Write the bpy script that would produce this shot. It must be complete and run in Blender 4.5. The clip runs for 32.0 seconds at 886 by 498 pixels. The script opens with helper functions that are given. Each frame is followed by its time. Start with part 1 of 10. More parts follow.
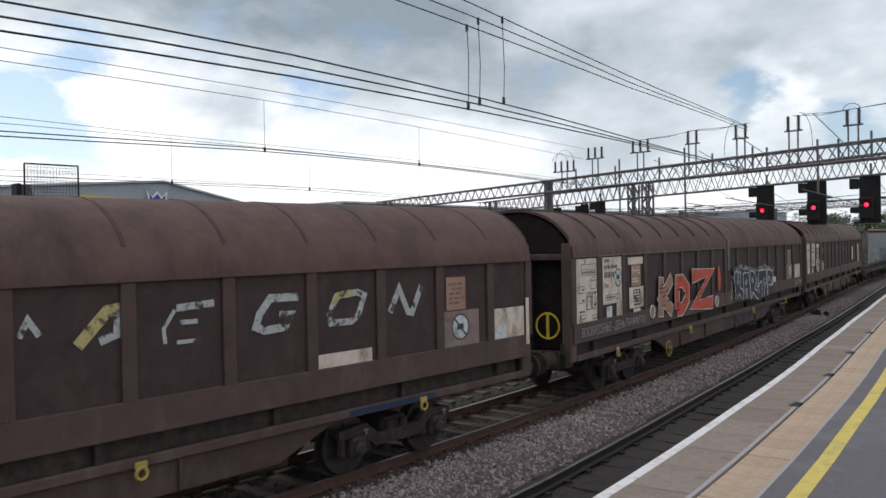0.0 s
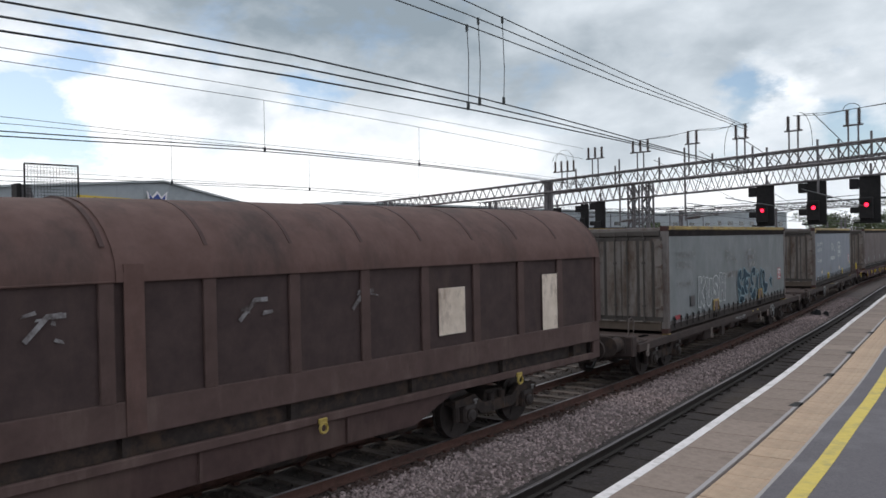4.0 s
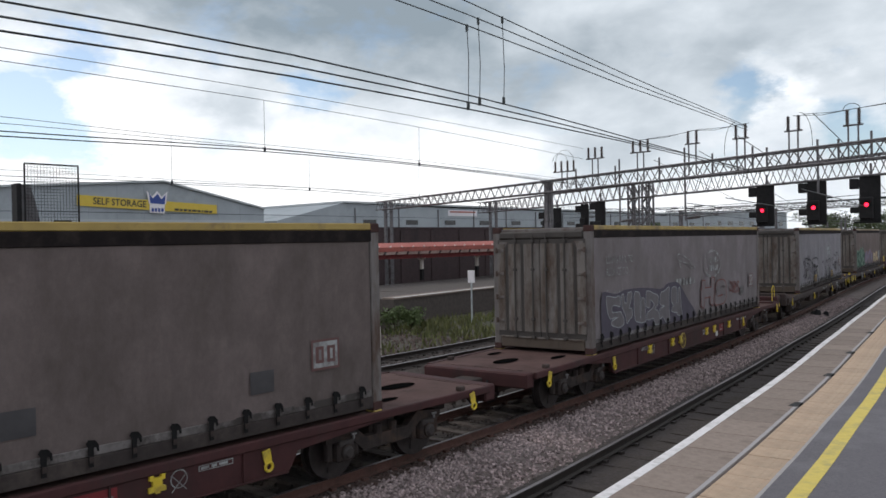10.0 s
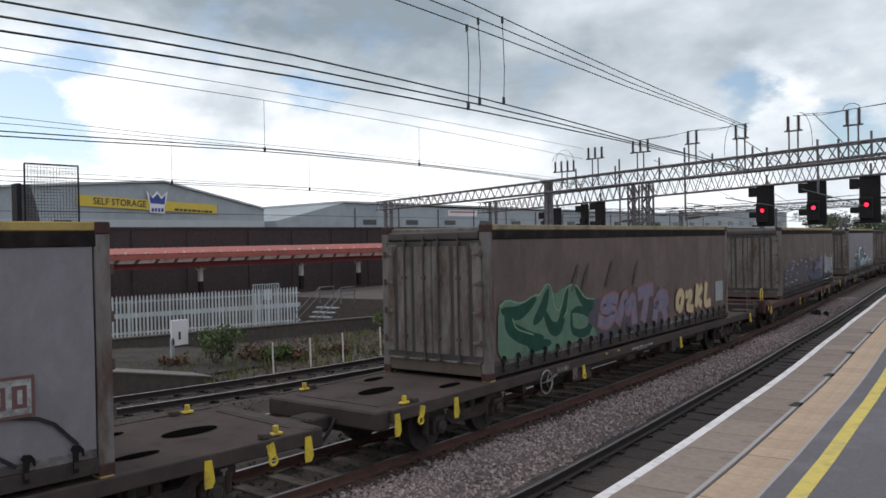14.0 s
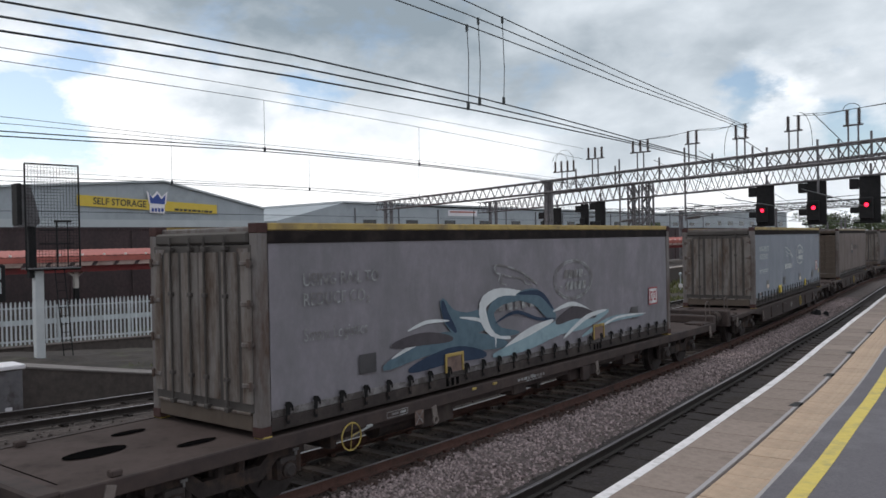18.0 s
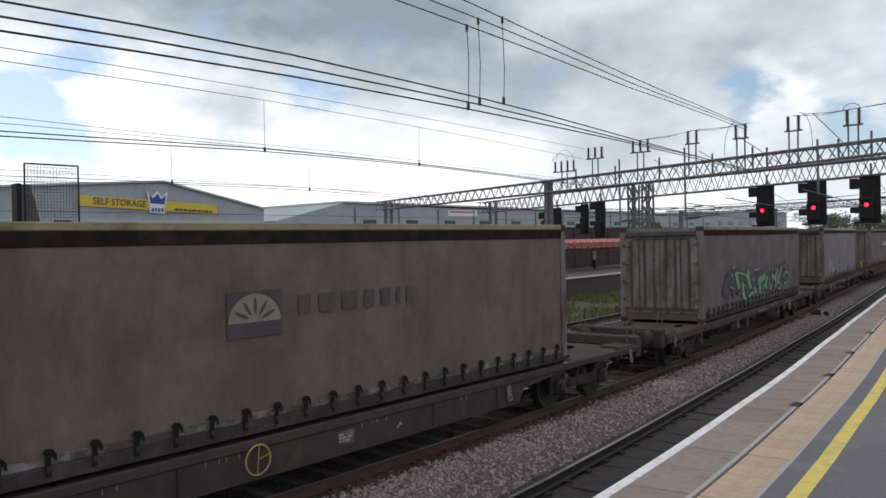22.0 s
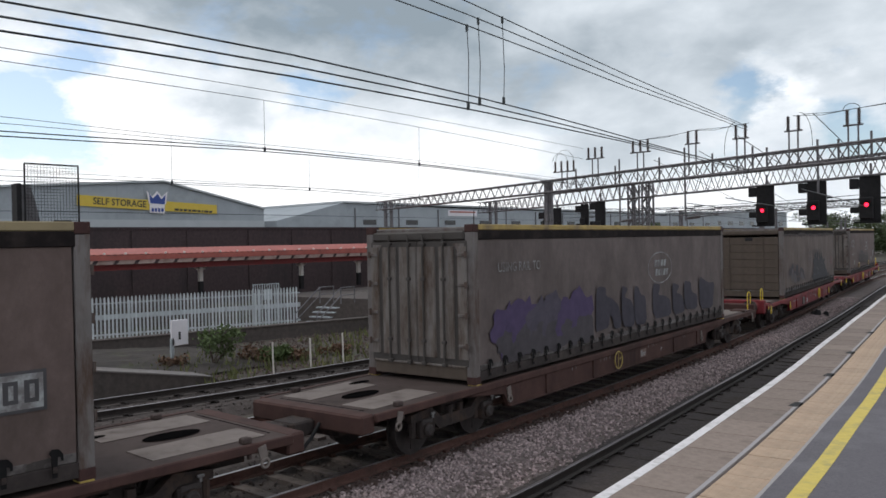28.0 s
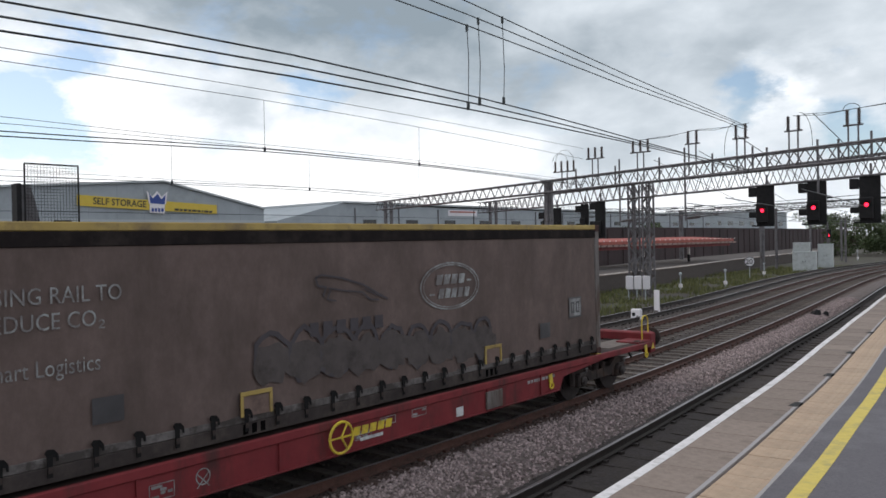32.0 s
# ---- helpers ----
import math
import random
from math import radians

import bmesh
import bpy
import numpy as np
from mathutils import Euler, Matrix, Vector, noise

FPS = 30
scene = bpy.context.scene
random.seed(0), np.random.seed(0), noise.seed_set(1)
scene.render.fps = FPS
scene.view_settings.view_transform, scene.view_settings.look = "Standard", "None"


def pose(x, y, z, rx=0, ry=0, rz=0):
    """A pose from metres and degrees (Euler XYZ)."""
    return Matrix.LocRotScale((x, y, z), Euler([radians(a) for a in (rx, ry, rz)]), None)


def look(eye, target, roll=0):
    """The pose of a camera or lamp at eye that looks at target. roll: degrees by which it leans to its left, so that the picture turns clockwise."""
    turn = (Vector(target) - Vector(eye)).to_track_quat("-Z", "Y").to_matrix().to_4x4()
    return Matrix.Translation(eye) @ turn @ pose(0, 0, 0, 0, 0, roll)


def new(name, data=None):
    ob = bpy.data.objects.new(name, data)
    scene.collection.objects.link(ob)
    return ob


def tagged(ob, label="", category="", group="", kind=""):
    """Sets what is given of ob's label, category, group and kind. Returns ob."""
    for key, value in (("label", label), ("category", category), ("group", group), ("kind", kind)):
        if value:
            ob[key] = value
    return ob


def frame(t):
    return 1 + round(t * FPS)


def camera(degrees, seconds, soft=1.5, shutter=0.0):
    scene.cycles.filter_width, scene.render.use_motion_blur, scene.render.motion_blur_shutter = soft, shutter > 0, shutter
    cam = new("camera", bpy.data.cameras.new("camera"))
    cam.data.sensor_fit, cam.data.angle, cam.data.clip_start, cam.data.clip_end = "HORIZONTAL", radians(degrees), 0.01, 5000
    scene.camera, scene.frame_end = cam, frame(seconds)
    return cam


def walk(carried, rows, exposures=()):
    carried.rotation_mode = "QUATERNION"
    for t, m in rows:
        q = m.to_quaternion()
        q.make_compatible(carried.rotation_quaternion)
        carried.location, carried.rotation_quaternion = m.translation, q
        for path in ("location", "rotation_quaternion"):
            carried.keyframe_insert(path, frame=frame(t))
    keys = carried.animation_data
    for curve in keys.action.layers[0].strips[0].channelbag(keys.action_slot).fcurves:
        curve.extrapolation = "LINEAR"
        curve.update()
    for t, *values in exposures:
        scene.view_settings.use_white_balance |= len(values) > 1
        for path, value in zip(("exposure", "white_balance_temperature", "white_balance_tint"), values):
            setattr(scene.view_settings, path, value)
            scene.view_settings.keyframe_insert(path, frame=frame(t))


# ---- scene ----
# camera on the platform, standing still
EYE = (0.0, 0.0, 3.586)
YAW, PITCH, ROLL = 42.672, -0.517, 1.146
cam = camera(57.756, 32.0, soft=1.6)
CAM_POSE = pose(*EYE) @ pose(0, 0, 0, 0, 0, YAW) @ pose(0, 0, 0, 90 + PITCH) @ pose(0, 0, 0, 0, 0, -ROLL)
walk(cam, [(0.0, CAM_POSE), (32.0, CAM_POSE)])

# ---------------------------------------------------------------- world and sun
SUN_EL, SUN_AZ = radians(42), radians(250)


def make_world():
    w = bpy.data.worlds.new("sky")
    scene.world = w
    w.use_nodes = True
    n, l = w.node_tree.nodes, w.node_tree.links
    n.clear()
    out = n.new("ShaderNodeOutputWorld")
    sky = n.new("ShaderNodeTexSky")
    sky.sky_type, sky.sun_disc = "NISHITA", False
    sky.sun_elevation, sky.sun_rotation = SUN_EL, SUN_AZ
    sky.dust_density, sky.ozone_density = 0.4, 2.0
    clear = n.new("ShaderNodeBackground")
    clear.inputs["Strength"].default_value = 0.11
    l.new(sky.outputs[0], clear.inputs[0])
    tc = n.new("ShaderNodeTexCoord")
    sep = n.new("ShaderNodeSeparateXYZ")
    l.new(tc.outputs["Generated"], sep.inputs[0])

    def calc(op, a, b=None, clamp=False):
        m = n.new("ShaderNodeMath")
        m.operation, m.use_clamp = op, clamp
        for k, v in enumerate((a, b)):
            if v is None:
                continue
            if isinstance(v, (int, float)):
                m.inputs[k].default_value = v
            else:
                l.new(v, m.inputs[k])
        return m.outputs[0]

    # puffy clouds, a little flatter than wide
    comb = n.new("ShaderNodeCombineXYZ")
    l.new(sep.outputs[0], comb.inputs[0])
    l.new(sep.outputs[1], comb.inputs[1])
    l.new(calc("MULTIPLY", sep.outputs[2], 1.9), comb.inputs[2])

    def cloud_noise(scale, detail, offset, rough=0.55):
        mp = n.new("ShaderNodeMapping")
        mp.inputs["Location"].default_value = offset
        l.new(comb.outputs[0], mp.inputs[0])
        t = n.new("ShaderNodeTexNoise")
        t.inputs["Scale"].default_value, t.inputs["Detail"].default_value = scale, detail
        t.inputs["Roughness"].default_value = rough
        t.inputs["Distortion"].default_value = 0.25
        l.new(mp.outputs[0], t.inputs[0])
        return t.outputs["Fac"]

    def ramp(fac, stops):
        r = n.new("ShaderNodeValToRGB")
        while len(r.color_ramp.elements) < len(stops):
            r.color_ramp.elements.new(0.5)
        for e, (p, c) in zip(r.color_ramp.elements, stops):
            e.position, e.color = p, (*c, 1)
        l.new(fac, r.inputs[0])
        return r.outputs[0]

    # the clouds' edges are ragged: directions are shaken by noise before they are compared
    rag = n.new("ShaderNodeTexNoise")
    rag.inputs["Scale"].default_value, rag.inputs["Detail"].default_value, rag.inputs["Roughness"].default_value = 9.0, 6.0, 0.58
    l.new(comb.outputs[0], rag.inputs[0])
    shake = n.new("ShaderNodeVectorMath")
    shake.operation = "MULTIPLY_ADD"
    l.new(rag.outputs["Color"], shake.inputs[0])
    shake.inputs[1].default_value, shake.inputs[2].default_value = (0.17, 0.17, 0.11), (-0.085, -0.085, -0.055)
    ragged = n.new("ShaderNodeVectorMath")
    ragged.operation = "ADD"
    l.new(tc.outputs["Generated"], ragged.inputs[0])
    l.new(shake.outputs[0], ragged.inputs[1])

    def bank(way, radius):
        """1 in the middle of a cloud bank that lies that way, 0 outside it."""
        v = n.new("ShaderNodeVectorMath")
        v.operation = "DISTANCE"
        l.new(ragged.outputs[0], v.inputs[0])
        v.inputs[1].default_value = way
        mr = n.new("ShaderNodeMapRange")
        mr.interpolation_type = "SMOOTHSTEP"
        mr.inputs["From Min"].default_value, mr.inputs["From Max"].default_value = radius, 0.0
        l.new(v.outputs["Value"], mr.inputs["Value"])
        return mr.outputs[0]

    big = cloud_noise(3.6, 5.0, CLOUD_A, 0.5)
    fine = cloud_noise(7.5, 9.0, CLOUD_B, 0.56)
    lift = calc("MINIMUM", calc("MULTIPLY", calc("SUBTRACT", sep.outputs[2], 0.16), 0.55), 0.08)
    shade = calc("ADD", calc("ADD", calc("MULTIPLY", big, 0.34), calc("MULTIPLY", fine, 0.44)), calc("ADD", lift, 0.155))
    for way, radius, amount in BANKS:
        shade = calc("ADD", shade, calc("MULTIPLY", bank(way, radius), amount))
    grey = ramp(shade, [(0.33, (1.02, 1.02, 1.04)), (0.46, (0.84, 0.88, 0.93)), (0.60, (0.60, 0.655, 0.71)), (0.86, (0.26, 0.315, 0.365))])
    gap = cloud_noise(9.0, 8.0, CLOUD_C, 0.62)
    for way, radius in GAPS:
        gap = calc("SUBTRACT", gap, calc("MULTIPLY", bank(way, radius * 2.0), 0.5))
    cover = ramp(gap, [(0.10, (0.2, 0.2, 0.2)), (0.44, (1, 1, 1))])
    cloud = n.new("ShaderNodeBackground")
    cloud.inputs["Strength"].default_value = 1.0
    l.new(grey, cloud.inputs[0])
    mix = n.new("ShaderNodeMixShader")
    l.new(cover, mix.inputs[0])
    l.new(clear.outputs[0], mix.inputs[1])
    l.new(cloud.outputs[0], mix.inputs[2])
    l.new(mix.outputs[0], out.inputs[0])


BANKS = [((-0.761, 0.593, 0.262), 0.323, 0.21),
         ((-0.786, 0.563, 0.255), 0.162, 0.07),
         ((-0.668, 0.707, 0.231), 0.194, 0.12),
         ((-0.599, 0.778, 0.189), 0.121, 0.1),
         ((-0.867, 0.411, 0.281), 0.210, 0.13),
         ((-0.918, 0.345, 0.198), 0.137, -0.1),
         ((-0.888, 0.45, 0.098), 0.275, -0.19),
         ((-0.776, 0.618, 0.126), 0.242, -0.19),
         ((-0.908, 0.394, 0.144), 0.162, -0.12),
         ((-0.681, 0.727, 0.09), 0.178, -0.13),
         ((-0.831, 0.535, 0.155), 0.073, 0.15),
         ((-0.443, 0.873, 0.205), 0.307, 0.07),
         ((-0.547, 0.826, 0.136), 0.162, 0.12),
         ((-0.329, 0.925, 0.189), 0.061, -0.2),
         ((-0.323, 0.934, 0.151), 0.040, -0.12),
         ((-0.342, 0.924, 0.17), 0.036, 0.14),
         ((-0.357, 0.922, 0.147), 0.036, 0.12),
         ((-0.372, 0.898, 0.235), 0.210, 0.05),
         ((-0.413, 0.909, 0.059), 0.210, -0.03),
         ((-0.295, 0.954, 0.044), 0.178, -0.02),
         ((-0.58, 0.812, 0.066), 0.178, -0.1),
         ((-0.276, 0.954, 0.115), 0.089, 0.05),
         ((-0.487, 0.869, 0.083), 0.113, 0.05),
         ((-0.522, 0.828, 0.205), 0.073, 0.05)]
GAPS = [((-0.922, 0.352, 0.16), 0.035), ((-0.935, 0.326, 0.14), 0.030), ((-0.921, 0.373, 0.11), 0.028), ((-0.773, 0.605, 0.192), 0.025), ((-0.899, 0.38, 0.216), 0.024), ((-0.361, 0.917, 0.166), 0.027), ((-0.282, 0.953, 0.106), 0.032)]
CLOUD_A, CLOUD_B, CLOUD_C = (3.1, 7.7, 0.0), (1.3, 2.2, 0.0), (5.2, 0.4, 0.0)
make_world()
sun = new("sun", bpy.data.lights.new("sun", "SUN"))
sun.data.energy, sun.data.angle, sun.data.color = 0.62, radians(18), (1.0, 0.93, 0.84)
# the sky's rotation turns clockwise from +Y
sun.matrix_world = look((math.sin(SUN_AZ) * 100 * math.cos(SUN_EL), math.cos(SUN_AZ) * 100 * math.cos(SUN_EL), 100 * math.sin(SUN_EL)), (0, 0, 0))
scene.view_settings.exposure = 0.25


# ---------------------------------------------------------------- materials
def rosy(c):
    """The shadows' reddish cast, put into the base colours; greens and clean blues stay."""
    return c if c[1] > c[0] else (c[0] * 1.03, c[1] * 0.965, c[2])


def mat(name, a, b=None, scale=3.0, rough=0.8, metal=0.0, bump=0.0, stain=None, stain_scale=0.6, stain_at=(0.5, 0.7),
        streak=1.0, vary=0.0, glow=0.0, detail=6.0, bump_scale=None, gloss=0.5, rough_grain=0.65):
    """Two-scale surface: grain between a and b, larger stains, fine relief; streak stretches the stains downwards."""
    m = bpy.data.materials.new(name)
    m.use_nodes = True
    n, l = m.node_tree.nodes, m.node_tree.links
    bsdf = n["Principled BSDF"]
    b = b or tuple(0.8 * c for c in a)
    a, b, stain = rosy(a), rosy(b), stain and rosy(stain)
    tc = n.new("ShaderNodeTexCoord")
    grain = n.new("ShaderNodeTexNoise")
    grain.inputs["Scale"].default_value, grain.inputs["Detail"].default_value = scale, detail
    grain.inputs["Roughness"].default_value = rough_grain
    l.new(tc.outputs["Object"], grain.inputs[0])
    r = n.new("ShaderNodeValToRGB")
    r.color_ramp.elements[0].position, r.color_ramp.elements[1].position = 0.3, 0.7
    r.color_ramp.elements[0].color, r.color_ramp.elements[1].color = (*a, 1), (*b, 1)
    l.new(grain.outputs["Fac"], r.inputs[0])
    colour = r.outputs[0]
    if stain:
        mp = n.new("ShaderNodeMapping")
        mp.inputs["Scale"].default_value = (1, 1, 1 / streak)
        l.new(tc.outputs["Object"], mp.inputs[0])
        s = n.new("ShaderNodeTexNoise")
        s.inputs["Scale"].default_value, s.inputs["Detail"].default_value = stain_scale, 7
        s.inputs["Roughness"].default_value = 0.7
        l.new(mp.outputs[0], s.inputs[0])
        sr = n.new("ShaderNodeValToRGB")
        sr.color_ramp.elements[0].position, sr.color_ramp.elements[1].position = stain_at
        l.new(s.outputs["Fac"], sr.inputs[0])
        mx = n.new("ShaderNodeMix")
        mx.data_type = "RGBA"
        l.new(sr.outputs[0], mx.inputs["Factor"])
        l.new(colour, mx.inputs["A"])
        mx.inputs["B"].default_value = (*stain, 1)
        colour = mx.outputs["Result"]
    if vary:
        info = n.new("ShaderNodeObjectInfo")
        hsv = n.new("ShaderNodeHueSaturation")
        mr = n.new("ShaderNodeMapRange")
        mr.inputs["To Min"].default_value, mr.inputs["To Max"].default_value = 1 - vary, 1 + vary
        l.new(info.outputs["Random"], mr.inputs["Value"])
        l.new(mr.outputs[0], hsv.inputs["Value"])
        l.new(colour, hsv.inputs["Color"])
        colour = hsv.outputs[0]
    l.new(colour, bsdf.inputs["Base Color"])
    bsdf.inputs["Roughness"].default_value, bsdf.inputs["Metallic"].default_value = rough, metal
    bsdf.inputs["Specular IOR Level"].default_value = gloss
    if bump:
        bn = n.new("ShaderNodeBump")
        bn.inputs["Strength"].default_value, bn.inputs["Distance"].default_value = bump, 0.02
        src = grain
        if bump_scale:
            src = n.new("ShaderNodeTexNoise")
            src.inputs["Scale"].default_value, src.inputs["Detail"].default_value = bump_scale, 4
            l.new(tc.outputs["Object"], src.inputs[0])
        l.new(src.outputs["Fac"], bn.inputs["Height"])
        l.new(bn.outputs[0], bsdf.inputs["Normal"])
    if glow:
        bsdf.inputs["Emission Color"].default_value = (*a, 1)
        bsdf.inputs["Emission Strength"].default_value = glow
    return m


def island(m, amount=0.35):
    """Loose pieces of one mesh differ in tone."""
    n, l = m.node_tree.nodes, m.node_tree.links
    bsdf = n["Principled BSDF"]
    old = bsdf.inputs["Base Color"].links[0].from_socket
    geo = n.new("ShaderNodeNewGeometry")
    mr = n.new("ShaderNodeMapRange")
    mr.inputs["To Min"].default_value, mr.inputs["To Max"].default_value = 1 - amount, 1 + amount
    l.new(geo.outputs["Random Per Island"], mr.inputs["Value"])
    hsv = n.new("ShaderNodeHueSaturation")
    l.new(mr.outputs[0], hsv.inputs["Value"])
    l.new(old, hsv.inputs["Color"])
    l.new(hsv.outputs[0], bsdf.inputs["Base Color"])
    return m


GROUND = mat("earth", (0.045, 0.037, 0.029), (0.08, 0.066, 0.052), 2.0, 0.95, bump=0.6, stain=(0.07, 0.09, 0.035), stain_scale=0.35)
BALLAST = mat("ballast", (0.085, 0.067, 0.059), (0.205, 0.172, 0.158), 14.0, 0.95, bump=1.0, stain=(0.10, 0.08, 0.065), stain_scale=0.8, stain_at=(0.5, 0.75))
BALLAST_DARK = mat("oily ballast", (0.028, 0.023, 0.021), (0.075, 0.062, 0.056), 14.0, 0.95, bump=1.0, stain=(0.05, 0.04, 0.03), stain_scale=0.8)
BALLAST_SOOT = mat("sooty brown ballast", (0.045, 0.037, 0.032), (0.10, 0.083, 0.073), 14.0, 0.95, bump=1.0, stain=(0.05, 0.04, 0.033), stain_scale=0.8)
SLEEPER_DARK = mat("grimy sleeper", (0.12, 0.105, 0.095), (0.075, 0.064, 0.057), 6.0, 0.9, bump=0.3, stain=(0.05, 0.04, 0.034), stain_scale=1.6, vary=0.2)
STONE = island(mat("ballast stone", (0.224, 0.184, 0.172), (0.405, 0.335, 0.318), 20.0, 0.9, bump=0.3), 0.5)
RUST_BALLAST = mat("rust-brown ballast", (0.060, 0.040, 0.033), (0.115, 0.078, 0.066), 14.0, 0.95, bump=1.0, stain=(0.05, 0.036, 0.03), stain_scale=0.9)
RAIL_SIDE = mat("rusty rail", (0.085, 0.043, 0.033), (0.13, 0.068, 0.052), 9.0, 0.9, stain=(0.05, 0.033, 0.027), stain_scale=2.0)
RAIL_BLACK = mat("oily black rail", (0.025, 0.02, 0.018), (0.045, 0.036, 0.03), 9.0, 0.8)
RAIL_TOP = mat("worn rail head", (0.38, 0.365, 0.36), (0.26, 0.25, 0.245), 5.0, 0.42, 1.0)
SLEEPER = mat("concrete sleeper", (0.165, 0.142, 0.122), (0.11, 0.094, 0.082), 6.0, 0.9, bump=0.3, stain=(0.075, 0.055, 0.043), stain_scale=1.6, vary=0.2)
TARMAC = mat("platform tarmac", (0.108, 0.105, 0.111), (0.155, 0.149, 0.158), 30.0, 0.9, bump=0.35, stain=(0.19, 0.19, 0.195), stain_scale=0.5)
SLAB = mat("concrete slab", (0.208, 0.168, 0.137), (0.284, 0.234, 0.192), 9.0, 0.9, bump=0.25, stain=(0.14, 0.115, 0.09), stain_scale=1.3, vary=0.12)
TACTILE = mat("buff tactile slab", (0.42, 0.31, 0.21), (0.50, 0.385, 0.265), 7.0, 0.85, bump=0.2, stain=(0.33, 0.27, 0.19), stain_scale=1.2, vary=0.06)
WHITE_LINE = mat("worn white paint", (0.70, 0.70, 0.68), (0.82, 0.82, 0.80), 12.0, 0.75, bump=0.2, stain=(0.42, 0.41, 0.38), stain_scale=4.0)
YELLOW_LINE = mat("yellow line paint", (0.62, 0.50, 0.10), (0.70, 0.58, 0.14), 10.0, 0.75, stain=(0.42, 0.36, 0.14), stain_scale=3.0)
RAMP_TOP = mat("worn ramp concrete", (0.15, 0.14, 0.128), (0.22, 0.205, 0.188), 5.0, 0.9, bump=0.3, stain=(0.10, 0.09, 0.078), stain_scale=1.2)
GREY_JOINT = mat("pale grey strip", (0.33, 0.32, 0.31), (0.40, 0.39, 0.38), 10.0, 0.85)
PLAT_FACE = mat("platform wall brick", (0.065, 0.056, 0.05), (0.11, 0.094, 0.082), 6.0, 0.95, bump=0.5)
BRICK_DARK = mat("sooty brick", (0.047, 0.033, 0.034), (0.075, 0.053, 0.053), 5.0, 0.95, bump=0.4, stain=(0.035, 0.03, 0.03), stain_scale=0.4, streak=4)
GALV = mat("galvanised steel", (0.42, 0.45, 0.48), (0.52, 0.55, 0.57), 6.0, 0.5, 0.35, stain=(0.34, 0.34, 0.33), stain_scale=2.0)
STEEL = mat("grey weathered steel", (0.125, 0.125, 0.13), (0.18, 0.178, 0.18), 6.0, 0.7, 0.1, stain=(0.06, 0.048, 0.042), stain_scale=2.5)
RED_PAINT = mat("red canopy paint", (0.33, 0.082, 0.062), (0.43, 0.125, 0.095), 4.0, 0.65, stain=(0.22, 0.07, 0.056), stain_scale=1.0)
CREAM = mat("cream paint", (0.62, 0.60, 0.54), (0.72, 0.70, 0.64), 4.0, 0.6)
BLACK = mat("black paint", (0.012, 0.012, 0.013), (0.022, 0.021, 0.021), 6.0, 0.7, gloss=0.25)
HOLE = mat("dark opening", (0.004, 0.004, 0.004), (0.006, 0.006, 0.006), 3.0, 1.0, gloss=0.0)
WIRE = mat("contact wire copper", (0.035, 0.04, 0.042), (0.05, 0.055, 0.058), 8.0, 0.5, 0.5)
INSUL = mat("brown insulator", (0.07, 0.055, 0.05), (0.10, 0.08, 0.075), 8.0, 0.3)
CLAD = mat("grey sheet cladding", (0.33, 0.355, 0.385), (0.38, 0.405, 0.435), 0.4, 0.55, 0.0, stain=(0.27, 0.29, 0.31), stain_scale=0.15)
CLAD_PALE = mat("pale roof sheet", (0.40, 0.42, 0.44), (0.46, 0.48, 0.50), 0.4, 0.55, 0.0)
SIGN_YELLOW = mat("yellow sign board", (0.62, 0.46, 0.05), (0.67, 0.51, 0.07), 1.0, 0.5)
SIGN_INK = mat("dark sign letters", (0.03, 0.03, 0.03), (0.04, 0.04, 0.04), 2.0, 0.5)
SIGN_BLUE = mat("blue sign paint", (0.03, 0.06, 0.26), (0.04, 0.075, 0.3), 2.0, 0.5)
SIGN_WHITE = mat("white sign paint", (0.75, 0.75, 0.75), (0.8, 0.8, 0.8), 2.0, 0.5)
LEAF = island(mat("leaf green", (0.04, 0.06, 0.02), (0.075, 0.10, 0.035), 4.0, 0.7), 0.4)
LEAF_LIGHT = island(mat("light leaf green", (0.07, 0.10, 0.035), (0.12, 0.155, 0.06), 4.0, 0.7, gloss=0.3), 0.35)
GRASS = island(mat("grass green", (0.085, 0.10, 0.03), (0.15, 0.15, 0.055), 1.5, 0.8), 0.4)
TRUNK = mat("bark", (0.07, 0.055, 0.04), (0.11, 0.09, 0.07), 8.0, 0.95)
RED_LAMP = mat("red signal lamp", (0.9, 0.012, 0.04), (0.9, 0.02, 0.05), 1.0, 0.4, glow=4.5)
DARK_LENS = mat("unlit lens", (0.02, 0.02, 0.022), (0.03, 0.03, 0.03), 1.0, 0.15)


